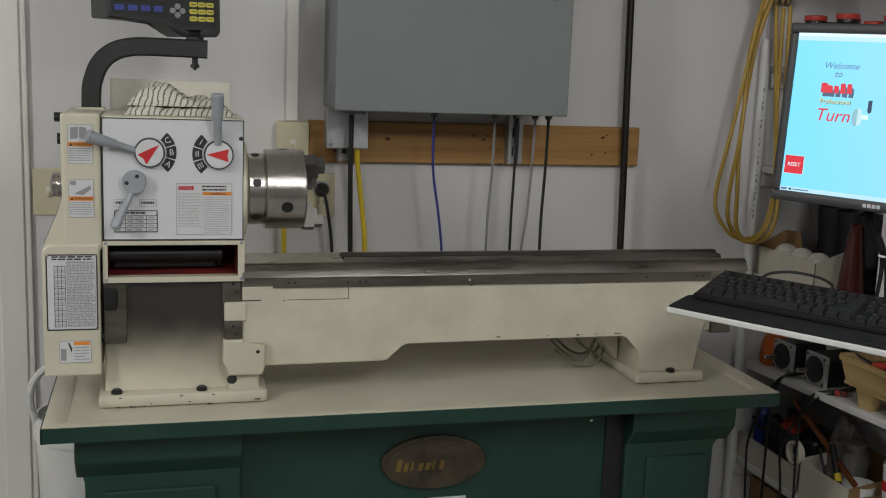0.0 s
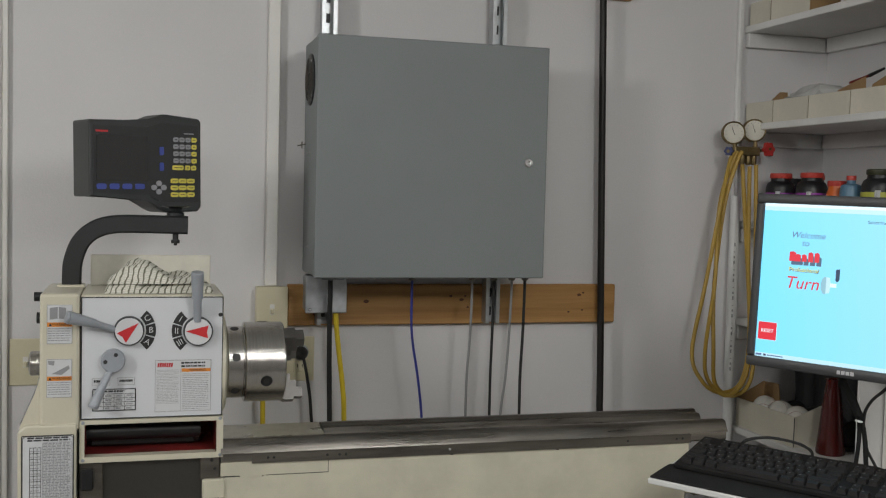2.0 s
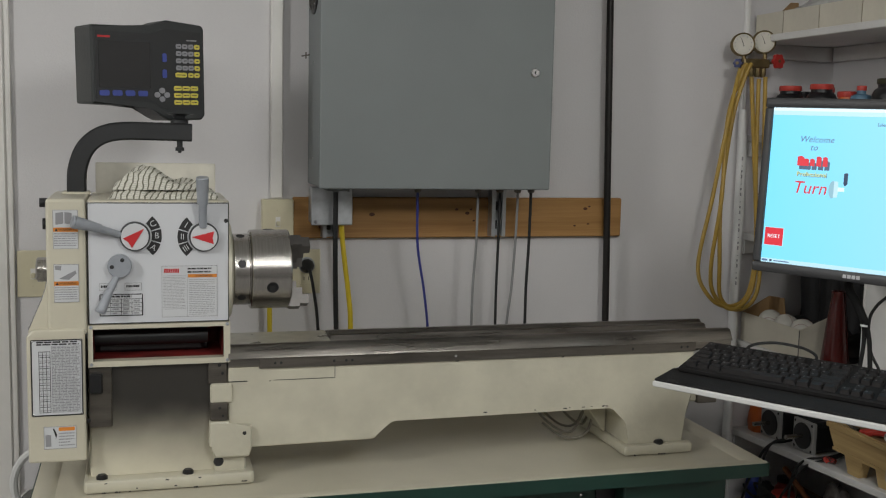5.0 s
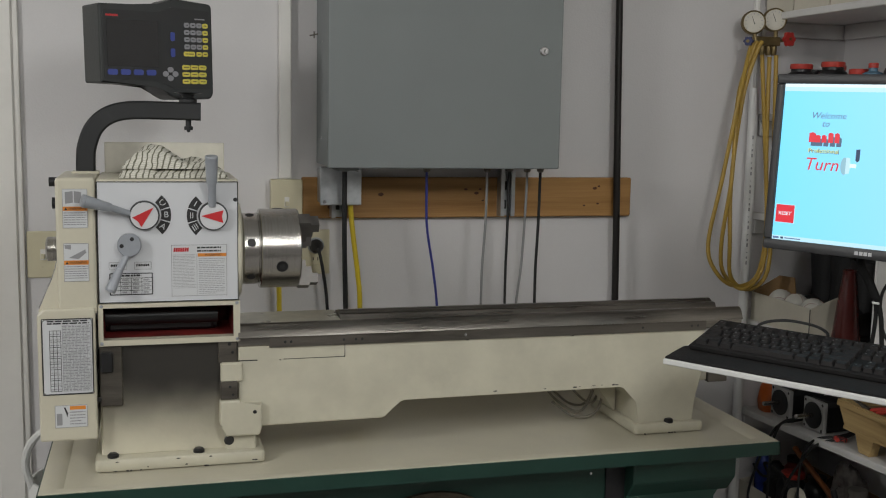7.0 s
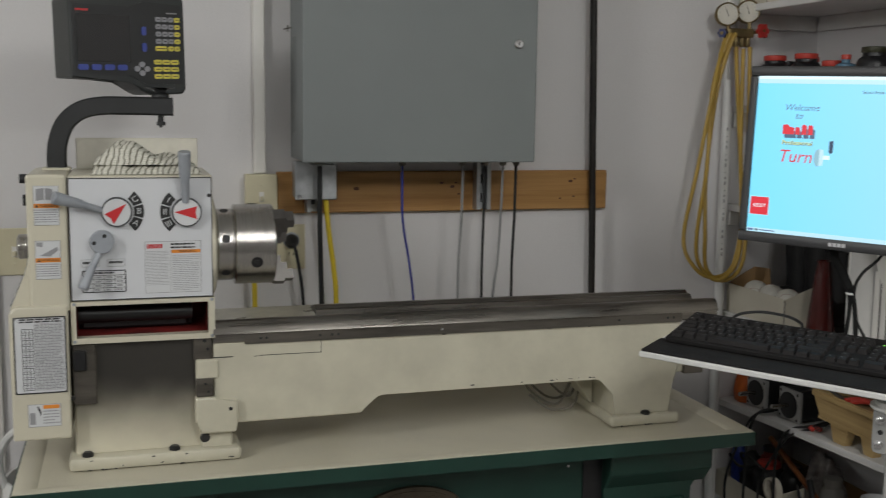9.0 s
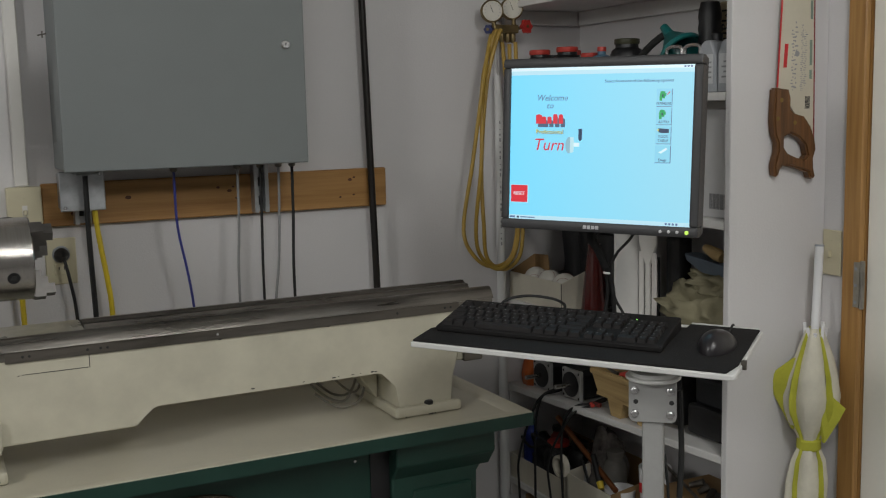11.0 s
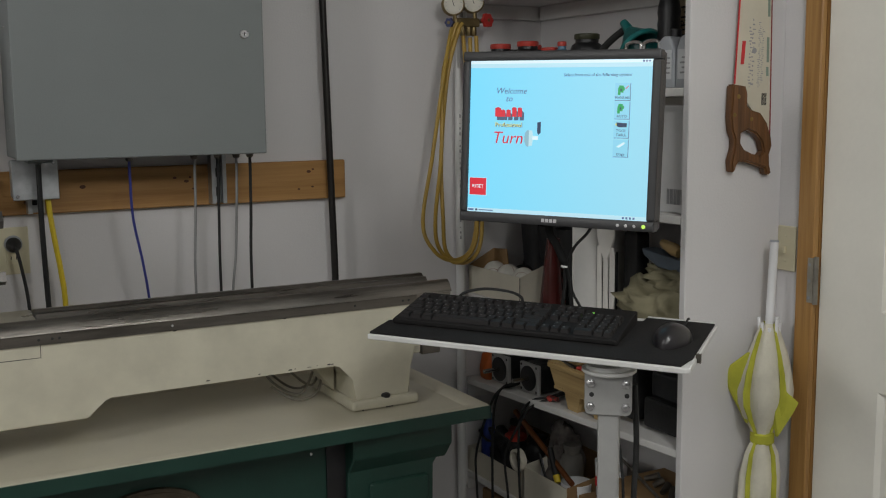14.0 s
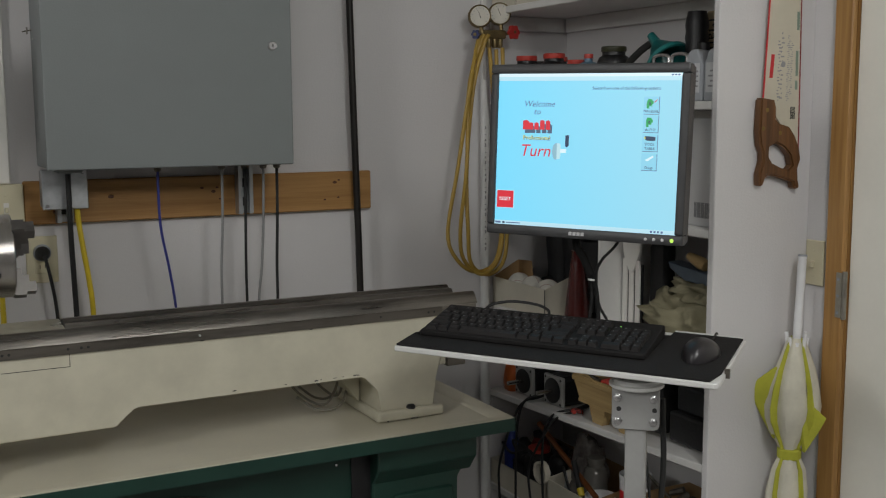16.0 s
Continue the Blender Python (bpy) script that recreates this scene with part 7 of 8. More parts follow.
writing(bk, "spine_word", "Man", 0.044, Matrix.Translation((1.861, 1.915, Z + 0.160)) @ pose(0, 0, 0, 90, 0, -90) @ pose(0, 0, 0, 0, 0, -90), INK)
# shelf of the white box
Z = SZ[3]
wb = thing("carton", "tall white card box with a barcode", "box", Matrix.Translation((1.80, 1.80, Z)))
part("box", cube(B(), 1.738, 1.93, 1.752, 1.905, Z + 0.0005, Z + 0.245, 0.002, 1), mat("white_glossy_card", (0.68, 0.68, 0.69), 0.4, 0, 0.04, 6, 90, 0.02), wb)
bm = B()
for k in range(12):
    cube(bm, 1.7374, 1.738, 1.772 + k * 0.0042, 1.7742 + k * 0.0042 + 0.001 * (k % 3), Z + 0.02, Z + 0.055)
part("barcode", bm, INK_GREY, wb)
part("side_stripe", cube(B(), 1.7372, 1.738, 1.753, 1.757, Z + 0.03, Z + 0.235), BLUE_P, wb)
carton(1.95, 2.30, 1.76, 1.94, Z, 0.17, CARD_W, "off-white card box on the middle shelf")
# shelf of the baseballs
Z = SZ[2]
t = thing("storage_bin", "open white shoe box holding three baseballs", "box", Matrix.Translation((1.80, 2.5, Z)))
bx0, bx1, by0, by1, bh = 1.712, 1.800, 2.402, 2.688, 0.082
part("front", cube(B(), bx0, bx0 + 0.003, by0, by1, Z + 0.0005, Z + bh), CARD_W, t)
part("back", cube(B(), bx1, bx1 + 0.003, by0, by1, Z + 0.0005, Z + bh), CARD_B, t, "brown inner wall")
part("back_flap", prism(B(), [(by1, Z + bh), (by1, Z + bh + 0.045), (by1 - 0.075, Z + bh + 0.050), (by1 - 0.085, Z + bh)], "x", bx1, bx1 + 0.003), CARD_B, t, "brown inner flap")
part("side", prism(B(), [(bx0 + 0.003, Z + 0.0005), (bx1, Z + 0.0005), (bx1, Z + bh + 0.030), (bx0 + 0.003, Z + bh)], "y", by0, by0 + 0.003), CARD_W, t)
part("side", prism(B(), [(bx0 + 0.003, Z + 0.0005), (bx1, Z + 0.0005), (bx1, Z + bh + 0.045), (bx0 + 0.003, Z + bh)], "y", by1 - 0.003, by1), CARD_B, t, "brown inner flap")
part("base", cube(B(), bx0 + 0.003, bx1, by0 + 0.003, by1 - 0.003, Z + 0.0005, Z + 0.004), CARD_B, t)
part("corner_seam", cube(B(), bx0 - 0.0008, bx0 + 0.0006, by0 - 0.0006, by0 + 0.0014, Z + 0.002, Z + bh - 0.002), INK, t)
DULL_STITCH = mat("faded_stitching", (0.30, 0.14, 0.11), 0.6, 0, 0.1, 30, 90, 0.0)
BALL = mat("scuffed_white_leather", (0.66, 0.64, 0.58), 0.55, 0, 0.1, 30, 160, 0.05)
for y, tilt in ((2.600, 0.4), (2.525, 1.2), (2.447, 0.2)):
    ball = thing("baseball", "scuffed white baseball with red stitching in the box", "ball", Matrix.Translation((1.752, y, Z + 0.066)), "baseballs in the box")
    bm = B()
    bmesh.ops.create_uvsphere(bm, u_segments=24, v_segments=14, radius=0.036)
    part("cover", bm, BALL, ball, "", world=False)
    pts = []
    for k in range(41):
        a = 2 * math.pi * k / 40
        pts.append(Vector((math.cos(a) + 0.4 * math.cos(3 * a), math.sin(a) - 0.4 * math.sin(3 * a), 1.2 * math.sin(2 * a))).normalized() * 0.0361)
    bm = B()
    tube(bm, [Matrix.Rotation(tilt * 2, 3, "X") @ p for p in pts], 0.0006, 5, 1)
    part("stitching", bm, DULL_STITCH, ball, "", world=False)
    solo("ball_rest", cube(B(), 1.735, 1.77, y - 0.02, y + 0.02, Z + 0.0045, Z + 0.031), CARD_B, "brown card filler under the balls", "filler", "", "card fillers")


def lump(name, at, size, seed, material, label, category, rough=0.22, freq=1.7, folds=0.0):
    bm = B()
    bmesh.ops.create_icosphere(bm, subdivisions=4, radius=1.0)
    for v in bm.verts:
        n = 1 + rough * noise.noise(v.co * freq + Vector((seed, 0, 0))) + rough * 0.5 * noise.noise(v.co * freq * 3 + Vector((0, seed, 0)))
        n += folds * (0.35 - abs(noise.noise(Vector((v.co.x * 1.6 + seed, v.co.y * 2.2, v.co.z * 3.4))) * 2.0))
        n += folds * 0.35 * (0.3 - abs(noise.noise(v.co * 5.5 + Vector((seed, 2, 0))) * 2.0))
        z = v.co.z * n
        q = Vector((at[0] + math.copysign(abs(v.co.x) ** 0.8, v.co.x) * size[0] * n, at[1] + math.copysign(abs(v.co.y) ** 0.7, v.co.y) * size[1] * n, at[2] + max(z, -0.55) * size[2]))
        v.co = q
    low = min(v.co.z for v in bm.verts)
    for v in bm.verts:
        v.co.z += at[2] - low
    ob = solo(name, bm, material, label, category)
    for e in ob.data.edges:
        e.use_edge_sharp = False
    return ob


def boot(x, y, z, label):
    t = thing("boot", label, "boot", Matrix.Translation((x, y, z)), "boots on the shelf")
    part("shaft", lathe_turn(B(), [(0.042, 0.03), (0.046, 0.06), (0.044, 0.10), (0.050, 0.17), (0.052, 0.20), (0.046, 0.20), (0.040, 0.10), (0, 0.09)], (x + 0.03, y, z), (0, 0, 1), 20), DARK_CLOTH, t)
    bm = B()
    bmesh.ops.create_uvsphere(bm, u_segments=20, v_segments=12, radius=1.0)
    for v in bm.verts:
        v.co = Vector((x - 0.015 + v.co.x * 0.085, y + v.co.y * 0.042, z + 0.020 + max(v.co.z, -0.1) * 0.055))
    part("foot", bm, DARK_CLOTH, t)
    part("sole", cube(B(), x - 0.10, x + 0.075, y - 0.042, y + 0.042, z + 0.0005, z + 0.016, 0.006, 2), BLACK_RUBBER, t)


boot(1.905, 2.46, Z, "black leather boot standing on the shelf")
boot(1.905, 2.368, Z, "black leather boot standing on the shelf")
boot(1.905, 2.555, Z, "black leather boot standing on the shelf")
boot(1.905, 2.645, Z, "black leather boot standing on the shelf")
vase = lathe_turn(B(), [(0.036, 0.0005), (0.038, 0.006), (0.034, 0.04), (0.027, 0.11), (0.020, 0.165), (0.017, 0.190), (0.019, 0.197), (0.015, 0.197), (0, 0.18)], (1.772, 2.328, Z), (0, 0, 1), 32)
solo("vase", vase, GLASS_RED, "deep red flared vase standing on the shelf", "vase")
solo("white_panel_board", cube(B(), 1.825, 1.90, 2.200, 2.283, Z + 0.0005, Z + 0.280, 0.002, 1), SHELF, "white melamine offcut standing on the shelf", "board")
pad = thing("paddle", "white plastic paddle with a slotted handle standing on the shelf", "paddle", Matrix.Translation((1.80, 2.10, Z)))
part("blade", prism(B(), [(2.094, Z + 0.165), (2.106, Z + 0.165), (2.120, Z + 0.190), (2.134, Z + 0.222), (2.138, Z + 0.280), (2.060, Z + 0.280), (2.064, Z + 0.222), (2.080, Z + 0.190)], "x", 1.775, 1.783, 0.002, 1), TRIM, pad)
for y in (2.074, 2.100, 2.126):
    part("handle_strip", cube(B(), 1.776, 1.782, y - 0.0085, y + 0.0085, Z + 0.0005, Z + 0.200 - 0.03 * (y == 2.100), 0.001, 1), TRIM, pad)
# black plate added behind the strips as the shade in the slots
part("slot_shade_plate", cube(B(), 1.784, 1.788, 2.062, 2.137, Z + 0.0005, Z + 0.19), BLACK, pad)
solo("black_case", cube(B(), 1.80, 1.845, 2.004, 2.059, Z + 0.0005, Z + 0.245, 0.010, 2), DARK_CLOTH, "black case standing upright on the shelf", "case")
lump("canvas_bag", (1.81, 1.90, Z + 0.0006), (0.095, 0.115, 0.095), 3.3, KHAKI, "crumpled khaki canvas bag on the shelf", "bag", 0.26, 1.9, 0.34)
lump("canvas_bag", (1.84, 1.86, Z + 0.118), (0.080, 0.095, 0.045), 8.1, KHAKI, "folded khaki canvas flap on top of the bag", "bag", 0.28, 2.2, 0.36)
pl = thing("block_plane", "blue-grey hand plane with a pale wooden knob on the canvas", "hand plane", Matrix.Translation((1.80, 1.87, Z + 0.19)))
part("plane_body", prism(B(), [(1.962, Z + 0.213), (1.955, Z + 0.196), (1.90, Z + 0.172), (1.80, Z + 0.168), (1.79, Z + 0.196), (1.86, Z + 0.201)], "x", 1.780, 1.825, 0.003, 1), mat("blued_steel", (0.12, 0.155, 0.20), 0.4, 0.3, 0.15, 14, 90, 0.03), pl)
part("knob", lathe_turn(B(), [(0.013, 0), (0.016, 0.02), (0.012, 0.05), (0.009, 0.065), (0, 0.068)], (1.80, 1.845, Z + 0.212), (0, 0.96, 0.28), 18), TAN_WOOD, pl)
# shelf of the motors
Z = SZ[1]
lump("orange_pouch", (1.775, 2.640, Z + 0.0006), (0.045, 0.040, 0.065), 5.2, ORANGE_P, "orange plastic pouch on the shelf", "pouch", 0.12, 1.4)


CAST_ALU = mat("cast_aluminium", (0.50, 0.50, 0.49), 0.45, 0.35, 0.1, 14, 90, 0.03)


def stepper(y, label):
    """A square-flanged motor, shaft to the room."""
    m = Matrix.Translation((1.735, y, sagging(y - 0.043))) @ Matrix.Rotation(math.radians(3), 4, "Z")
    t = thing("stepper_motor", label, "motor", m, "stepper motors")
    s = 0.043
    body_bm = prism(B(), [(-s, 0.012), (-s + 0.012, 0.0006), (s - 0.012, 0.0006), (s, 0.012), (s, 2 * s - 0.012), (s - 0.012, 2 * s), (-s + 0.012, 2 * s), (-s, 2 * s - 0.012)], "x", 0.012, 0.115, 0.002, 1)
    part("motor_body", body_bm, BLACK_PAINT, t, "", world=False)
    part("flange", cube(B(), 0.0, 0.012, -s, s, 0.0006, 2 * s, 0.003, 2), CAST_ALU, t, "bright square flange", world=False)
    part("pilot", lathe_turn(B(), [(0.034, 0), (0.036, 0.001), (0.036, 0.003), (0.030, 0.004), (0, 0.004)], (0.0, 0, s), (-1, 0, 0), 32), BLACK_PAINT, t, "", world=False)
    part("shaft", lathe_turn(B(), [(0.0065, 0), (0.0065, 0.052), (0.005, 0.054), (0, 0.054)], (-0.003, 0, s), (-1, 0, 0), 16), CHROME, t, "", world=False)
    for a in (-1, 1):
        for b in (-1, 1):
            part("flange_hole", lathe_turn(B(), [(0.0042, 0), (0, 0.0006)], (-0.0002, a * 0.035, s + b * 0.035), (-1, 0, 0), 12), INK, t, "", world=False)


stepper(2.548, "black stepper motor with a bright square flange")
stepper(2.392, "black stepper motor with a bright square flange")
for k, pts in enumerate((((1.83, 2.475, Z + 0.04), (1.76, 2.468, Z + 0.03), (1.705, 2.480, Z + 0.020), (1.690, 2.50, Z - 0.03), (1.690, 2.515, Z - 0.12), (1.692, 2.52, Z - 0.28), (1.70, 2.53, 0.05)),
                         ((1.83, 2.310, Z + 0.04), (1.75, 2.300, Z + 0.03), (1.705, 2.330, Z + 0.016), (1.690, 2.36, Z - 0.03), (1.690, 2.375, Z - 0.12), (1.692, 2.37, Z - 0.28), (1.70, 2.36, 0.05)),
                         ((1.83, 2.320, Z + 0.03), (1.74, 2.280, Z + 0.03), (1.705, 2.310, Z + 0.012), (1.688, 2.345, Z - 0.03), (1.688, 2.44, Z - 0.17), (1.690, 2.43, Z - 0.30), (1.70, 2.44, 0.05)),
                         ((1.83, 2.490, Z + 0.03), (1.74, 2.478, Z + 0.02), (1.704, 2.490, Z + 0.012), (1.686, 2.52, Z - 0.04), (1.686, 2.60, Z - 0.20), (1.690, 2.61, Z - 0.30), (1.70, 2.60, 0.05)))):
    solo("motor_lead", tube(B(), pts, 0.0036, 8), BLACK_RUBBER, "black motor lead hanging over the shelf edge", "cable", "", "motor leads")
Z = sagging(2.130)
crate = thing("wooden_crate", "pale wooden tray on feet holding small tools", "tray", Matrix.Translation((1.76, 2.17, Z)))
cx0, cx1, cy0, cy1 = 1.712, 1.84, 2.005, 2.264
part("foot", prism(B(), [(2.135, Z + 0.0005), (2.175, Z + 0.0005), (2.192, Z + 0.045), (2.122, Z + 0.045)], "x", cx0 + 0.005, cx0 + 0.03), TAN_WOOD, crate)
part("foot", prism(B(), [(2.030, Z + 0.0045), (2.060, Z + 0.0045), (2.075, Z + 0.045), (2.020, Z + 0.045)], "x", cx0 + 0.005, cx0 + 0.03), TAN_WOOD, crate)
part("foot", cube(B(), cx1 - 0.03, cx1 - 0.005, cy0 + 0.04, cy1 - 0.04, Z + 0.0005, Z + 0.045), TAN_WOOD, crate)
part("tray_base", cube(B(), cx0, cx1, cy0 + 0.02, cy1 - 0.03, Z + 0.045, Z + 0.053), TAN_WOOD, crate)
part("tray_side", prism(B(), [(cy0, Z + 0.053), (cy1 - 0.035, Z + 0.053), (cy1, Z + 0.115), (cy0, Z + 0.115)], "x", cx0, cx0 + 0.008, 0.001, 1), TAN_WOOD, crate)
part("tray_side", prism(B(), [(cy0, Z + 0.053), (cy1 - 0.035, Z + 0.053), (cy1, Z + 0.115), (cy0, Z + 0.115)], "x", cx1 - 0.008, cx1, 0.001, 1), TAN_WOOD, crate)
part("tray_end", prism(B(), [(cy1 - 0.04, Z + 0.053), (cy1 - 0.030, Z + 0.053), (cy1, Z + 0.115), (cy1 - 0.010, Z + 0.115)], "x", cx0 + 0.008, cx1 - 0.008), TAN_WOOD, crate)
part("tray_lip", cube(B(), cx0 - 0.004, cx0, cy0, cy1 - 0.004, Z + 0.100, Z + 0.112, 0.001, 1), TAN_WOOD, crate)
pliers = thing("pliers", "pliers with red grips lying in the wooden tray", "pliers", Matrix.Translation((1.75, 2.15, Z + 0.11)))
for dy in (0.0, 0.022):
    part("grip", tube(B(), [(1.74, 2.165 - dy, Z + 0.108), (1.75, 2.125 - dy * 0.8, Z + 0.120), (1.765, 2.070, Z + 0.118)], 0.0065, 8, 4), LID_RED, pliers, "red grip")
part("jaw", rod(B(), (1.74, 2.175, Z + 0.108), (1.735, 2.230, Z + 0.120), 0.006, 0.003, 8), STEEL, pliers)
part("tray_fill", cube(B(), 1.722, 1.83, 2.03, 2.215, Z + 0.0535, Z + 0.106, 0.006, 1), CARD_B, crate)
Z = sagging(2.24)
cut = thing("side_cutters", "small red-handled cutters lying on the shelf", "pliers", Matrix.Translation((1.73, 2.28, Z)))
for dy in (0, 0.014):
    part("grip", tube(B(), [(1.722, 2.280 - dy, Z + 0.008), (1.728, 2.280, Z + 0.010), (1.74, 2.255, Z + 0.009)], 0.006, 8, 4), LID_RED if dy else BLACK_RUBBER, cut)
Z = sagging(1.74)
solo("tool_case", cube(B(), 1.755, 1.93, 1.745, 1.915, Z + 0.0005, Z + 0.075, 0.008, 2), DARK_CLOTH, "dark grey tool case on the shelf", "case")
solo("tool_case", cube(B(), 1.770, 1.93, 1.750, 1.905, Z + 0.0755, Z + 0.140, 0.008, 2), mat("dark_slate_plastic", (0.035, 0.038, 0.042), 0.5, 0, 0.2, 14, 90, 0.05), "slate-grey tool case stacked on another", "case")
solo("tool_case", cube(B(), 1.760, 1.93, 1.950, 2.00, Z + 0.0005, Z + 0.16, 0.008, 2), DARK_CLOTH, "dark case behind the grey post", "case")
# lowest shelf: bins of odds and ends
Z = SZ[0]
open_bin(2.400, 2.688, Z, 0.075, 0.23, "off-white card bin full of bottles and leads", 0.03)
open_bin(2.165, 2.380, Z, 0.105, 0.20, "off-white card bin full of small tools", 0.03)
jar(1.79, 2.545, Z + 0.004, 0.045, 0.125, DARK_CLOTH, LID_RED, "dark jar with a wide red lid in a bin")
jar(1.83, 2.60, Z + 0.004, 0.030, 0.150, mat("dark_red_can", (0.20, 0.02, 0.018), 0.4, 0, 0.1, 14, 90, 0.02), BLACK, "dark red can standing in a bin")
jar(1.76, 2.655, Z + 0.004, 0.022, 0.165, mat("cobalt_plastic", (0.02, 0.04, 0.22), 0.4, 0, 0.1, 14, 90, 0.02), BLUE_P, "cobalt blue bottle in a bin", None, "bottle")
jar(1.82, 2.475, Z + 0.004, 0.035, 0.135, BLACK, BLACK, "black jar in a bin")
jar(1.81, 2.285, Z + 0.004, 0.034, 0.165, JAR_CLEAR, JAR_CLEAR, "cloudy plastic jar in a bin")
for x, y, label in ((1.765, 2.200, "white mug among the tools in the bin"), (1.80, 2.095, "white mug with a dark red print")):
    z0 = Z + (0.004 if y > 2.15 else 0.09)
    mug = thing("mug", label, "mug", Matrix.Translation((x, y, z0)))
    part("cup", lathe_turn(B(), [(0.034, 0.0006), (0.038, 0.004), (0.043, 0.10), (0.040, 0.10), (0.035, 0.008), (0, 0.008)], (x, y, z0), (0, 0, 1), 28), WHITE, mug)
    part("mug_handle", tube(B(), [(x - 0.01, y - 0.042, z0 + 0.08), (x - 0.014, y - 0.066, z0 + 0.075), (x - 0.014, y - 0.066, z0 + 0.035), (x - 0.01, y - 0.040, z0 + 0.025)], 0.005, 8), WHITE, mug)
    if y < 2.15:
        part("print_mark", cube(B(), x - 0.0425, x - 0.039, y - 0.012, y + 0.012, z0 + 0.035, z0 + 0.06), RED, mug)
solo("carton", cube(B(), 1.735, 1.93, 2.055, 2.15, Z + 0.0005, Z + 0.089, 0.002, 1), CARD_B, "brown card box under the mug", "box")
solo("steel_rod", rod(B(), (1.76, 2.50, Z + 0.225), (1.725, 2.165, Z + 0.115), 0.008), mat("copper_tube", (0.28, 0.10, 0.035), 0.4, 0.7, 0.2, 14, 90, 0.02), "copper tube lying across the bins", "tube")
sd = thing("screwdriver", "screwdriver with a black and yellow grip in the bin", "screwdriver", Matrix.Translation((1.74, 2.25, Z + 0.08)))
part("grip", rod(B(), (1.722, 2.235, Z + 0.118), (1.735, 2.285, Z + 0.178), 0.010, 0.008, 12), BLACK, sd)
part("grip_end", rod(B(), (1.719, 2.222, Z + 0.102), (1.722, 2.235, Z + 0.118), 0.008, 0.010, 12), YELLOW, sd)
bb = thing("carton", "brown card box with a pale printed label", "box", Matrix.Translation((1.80, 1.88, Z)))
part("box", cube(B(), 1.715, 1.93, 1.738, 2.035, Z + 0.0005, Z + 0.165, 0.002, 1), CARD_B, bb)
lab = part("box_label", cube(B(), 1.7142, 1.715, 1.80, 1.955, Z + 0.04, Z + 0.145), LABEL, bb)
for k in range(5):
    part("label_bar", cube(B(), 1.7134, 1.7142, 1.825 + k * 0.018, 1.838 + k * 0.018, Z + 0.085, Z + 0.115), INK, lab)
bmx = B()
for k in range(5):
    rod(bmx, (1.76 + 0.015 * k, 1.78 + 0.05 * k, Z + 0.166 + 0.006), (1.80 + 0.01 * k, 1.83 + 0.03 * k, Z + 0.185), 0.007, 0.010, 10)
solo("pipe_fittings", bmx, STEEL_DARK, "small heap of dark pipe fittings on the box", "fittings", "stuff")
solo("long_rod", rod(B(), (1.73, 1.99, Z + 0.255), (1.74, 1.80, Z + 0.172), 0.004), STEEL, "thin steel rod leaning over the box", "rod")
# floor of the alcove
carton(2.34, 2.66, 1.74, 1.94, 0.0, 0.235, CARD_B, "brown cardboard box on the floor under the shelves")
carton(1.80, 2.28, 1.74, 1.94, 0.0, 0.20, CARD_B, "brown cardboard box on the floor under the shelves")
# coiled leads under the bed
for k, (a, b, c, d) in enumerate((((0.90, 2.27, 0.835), (0.93, 2.26, 0.775), (1.00, 2.25, 0.742), (1.055, 2.27, 0.838)), ((0.95, 2.28, 0.838), (0.985, 2.26, 0.785), (1.03, 2.26, 0.755), (1.06, 2.28, 0.80)),
                                 ((0.92, 2.24, 0.770), (0.97, 2.22, 0.737), (1.03, 2.23, 0.745), (1.06, 2.26, 0.81)), ((0.935, 2.30, 0.79), (0.99, 2.30, 0.745), (1.035, 2.30, 0.75), (1.058, 2.29, 0.835)))):
    solo("coiled_lead", tube(B(), [a, b, c, d], 0.0030, 8), mat("dusty_grey_sheath", (0.24, 0.22, 0.18), 0.6, 0, 0.2, 14, 90, 0.04) if k == 0 else bpy.data.materials["dusty_grey_sheath"], "dusty grey lead hanging in a loop under the bed", "cable", "", "leads under the bed")

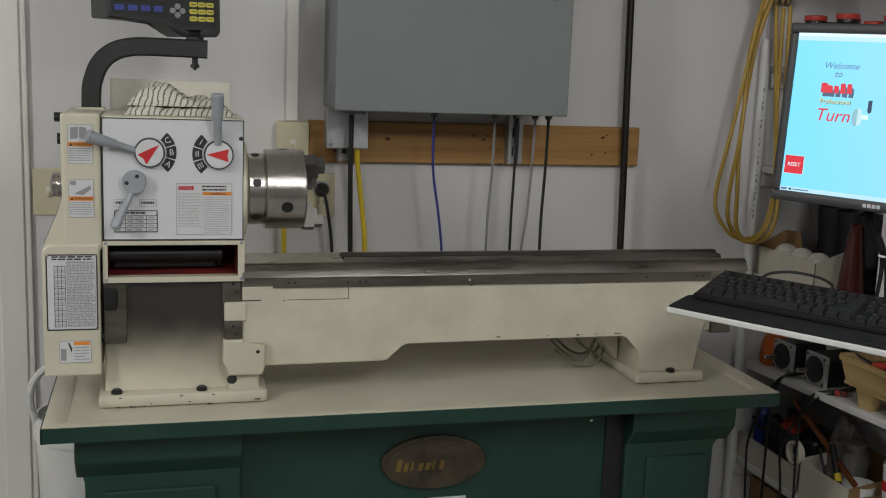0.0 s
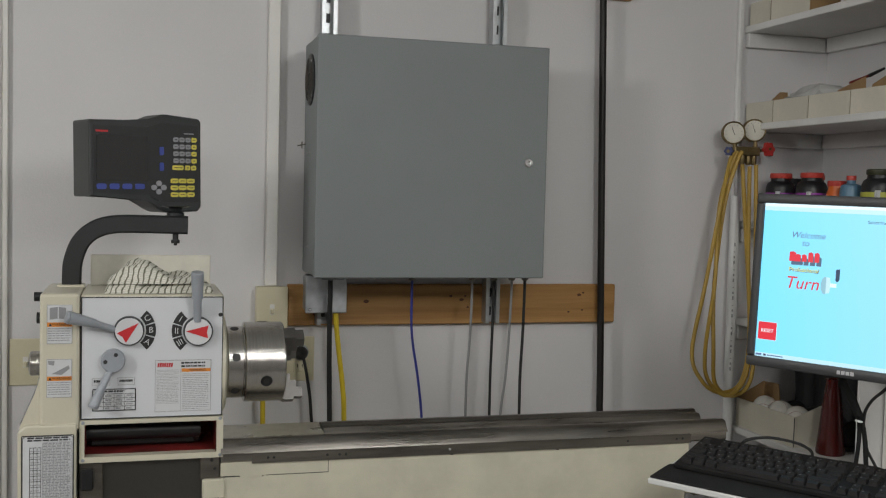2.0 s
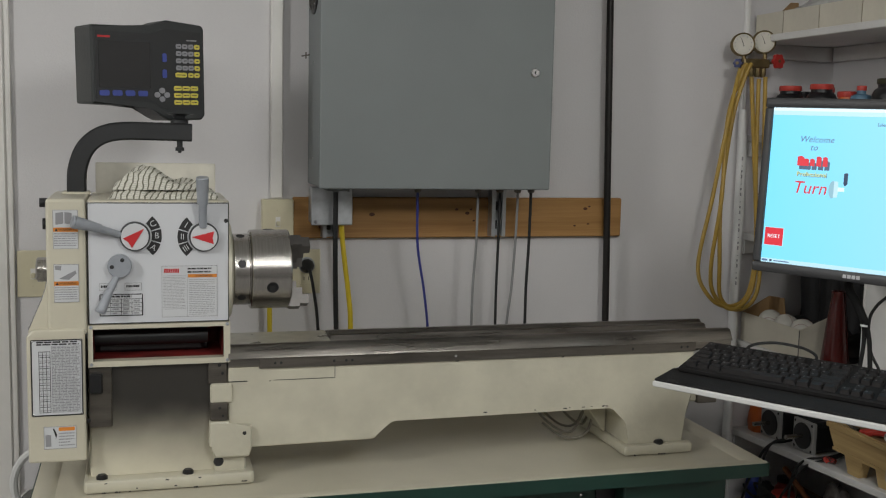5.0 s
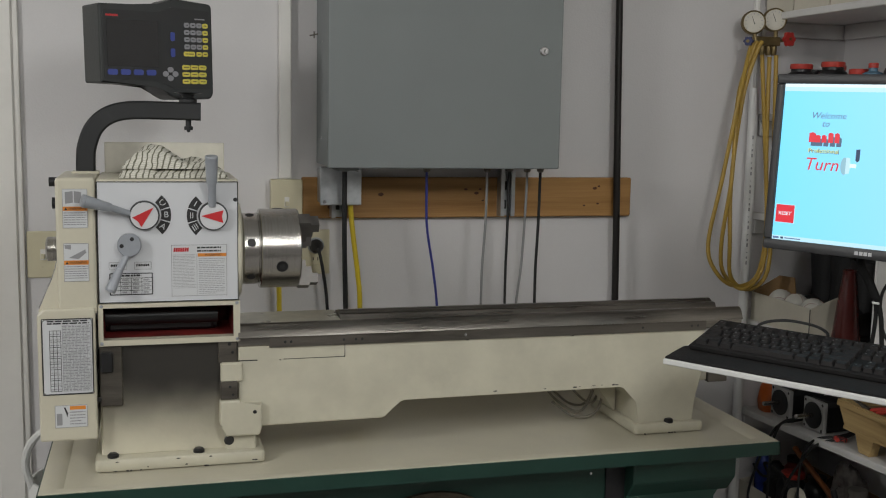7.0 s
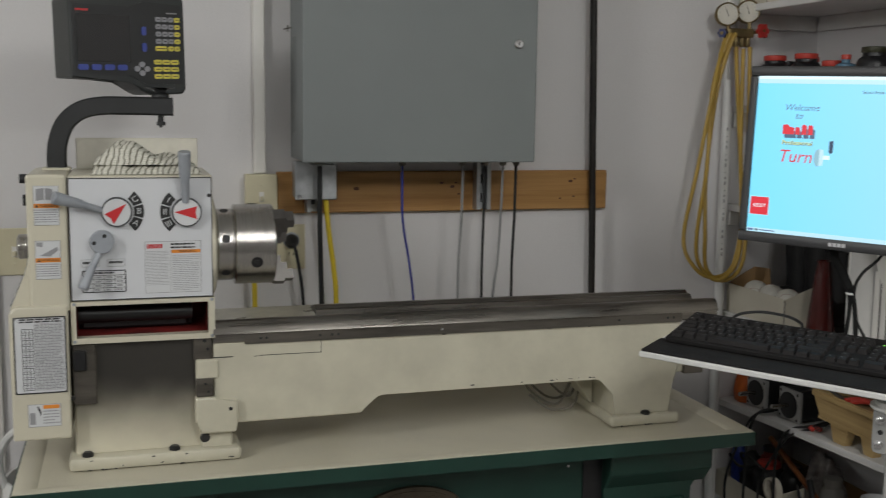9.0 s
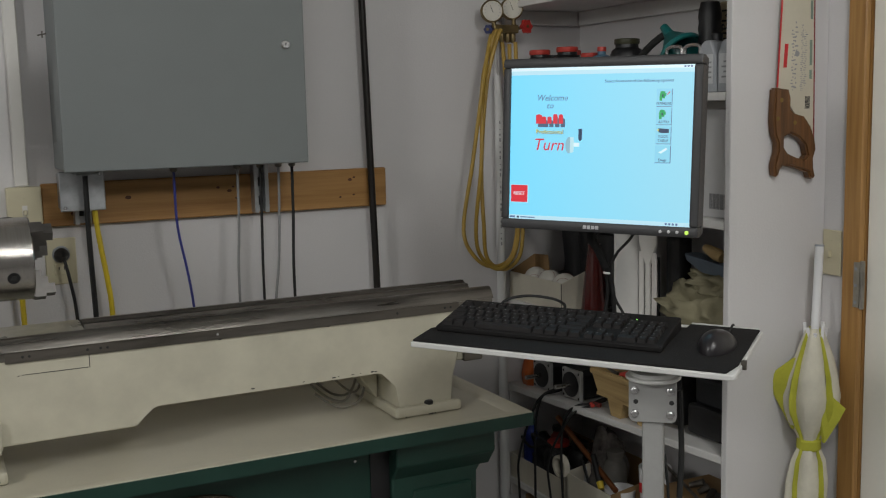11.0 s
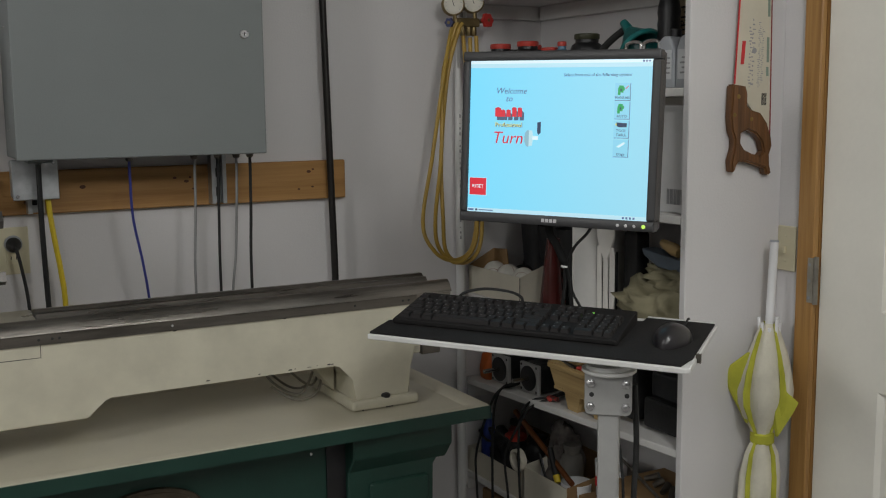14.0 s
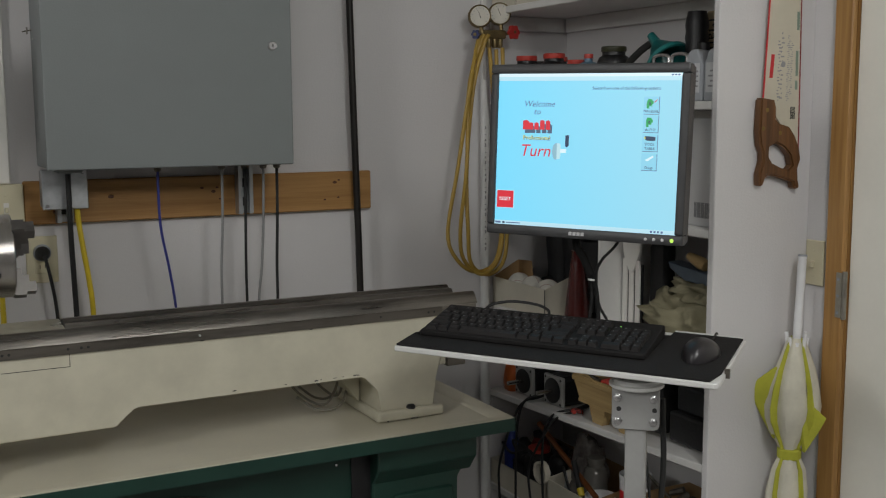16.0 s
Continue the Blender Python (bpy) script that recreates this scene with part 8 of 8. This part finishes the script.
# loose odds and ends filling the lowest bins
Z = SZ[0]
lump("dark_rag", (1.80, 2.62, Z + 0.004), (0.050, 0.050, 0.075), 2.2, DARK_CLOTH, "crumpled dark rag stuffed in the card bin", "rag", 0.35, 2.4)
lump("dark_rag", (1.85, 2.50, Z + 0.004), (0.055, 0.060, 0.085), 6.4, mat("umber_rag", (0.055, 0.035, 0.022), 0.9, 0, 0.25, 14, 120, 0.2, 0.1), "crumpled brown rag stuffed in the card bin", "rag", 0.35, 2.4)
lump("clear_bag", (1.83, 2.345, Z + 0.004), (0.045, 0.050, 0.13), 9.4, mat("clear_film_bag", (0.20, 0.18, 0.17), 0.12, 0, 0.3, 30, 60, 0.25, 0.8), "crumpled clear plastic bag of small parts in the bin", "bag", 0.40, 2.8)
paper = prism(B(), [(2.265, Z + 0.004), (2.335, Z + 0.004), (2.300, Z + 0.145)], "x", 1.722, 1.7235)
solo("paper_slip", paper, LABEL, "folded white paper slip leaning in the card bin", "paper")
tape = thing("tape_roll", "roll of clear tape hung on the front of the card bin", "tape", Matrix.Translation((1.708, 2.395, Z + 0.09)))
part("tape_ring", lathe_turn(B(), [(0.024, 0), (0.032, 0), (0.032, 0.018), (0.024, 0.018), (0.024, 0)], (1.711, 2.395, Z + 0.118), (-1, 0, 0), 24), CARD_W, tape)
part("tape_tail", cube(B(), 1.706, 1.7075, 2.372, 2.388, Z + 0.012, Z + 0.100), CARD_W, tape)
for k, pts in enumerate((((1.76, 2.66, Z + 0.10), (1.72, 2.64, Z + 0.135), (1.715, 2.58, Z + 0.12), (1.74, 2.52, Z + 0.14), (1.715, 2.46, Z + 0.125), (1.75, 2.42, Z + 0.08)),
                         ((1.77, 2.62, Z + 0.09), (1.73, 2.60, Z + 0.15), (1.725, 2.53, Z + 0.155), (1.74, 2.45, Z + 0.12), (1.78, 2.42, Z + 0.06)),
                         ((1.75, 2.34, Z + 0.11), (1.718, 2.31, Z + 0.155), (1.716, 2.275, Z + 0.10), (1.73, 2.25, Z + 0.05)))):
    solo("loose_cord", tube(B(), pts, 0.004, 8), BLACK_RUBBER, "black cord looped among the things in the bin", "cable", "", "loose cords")
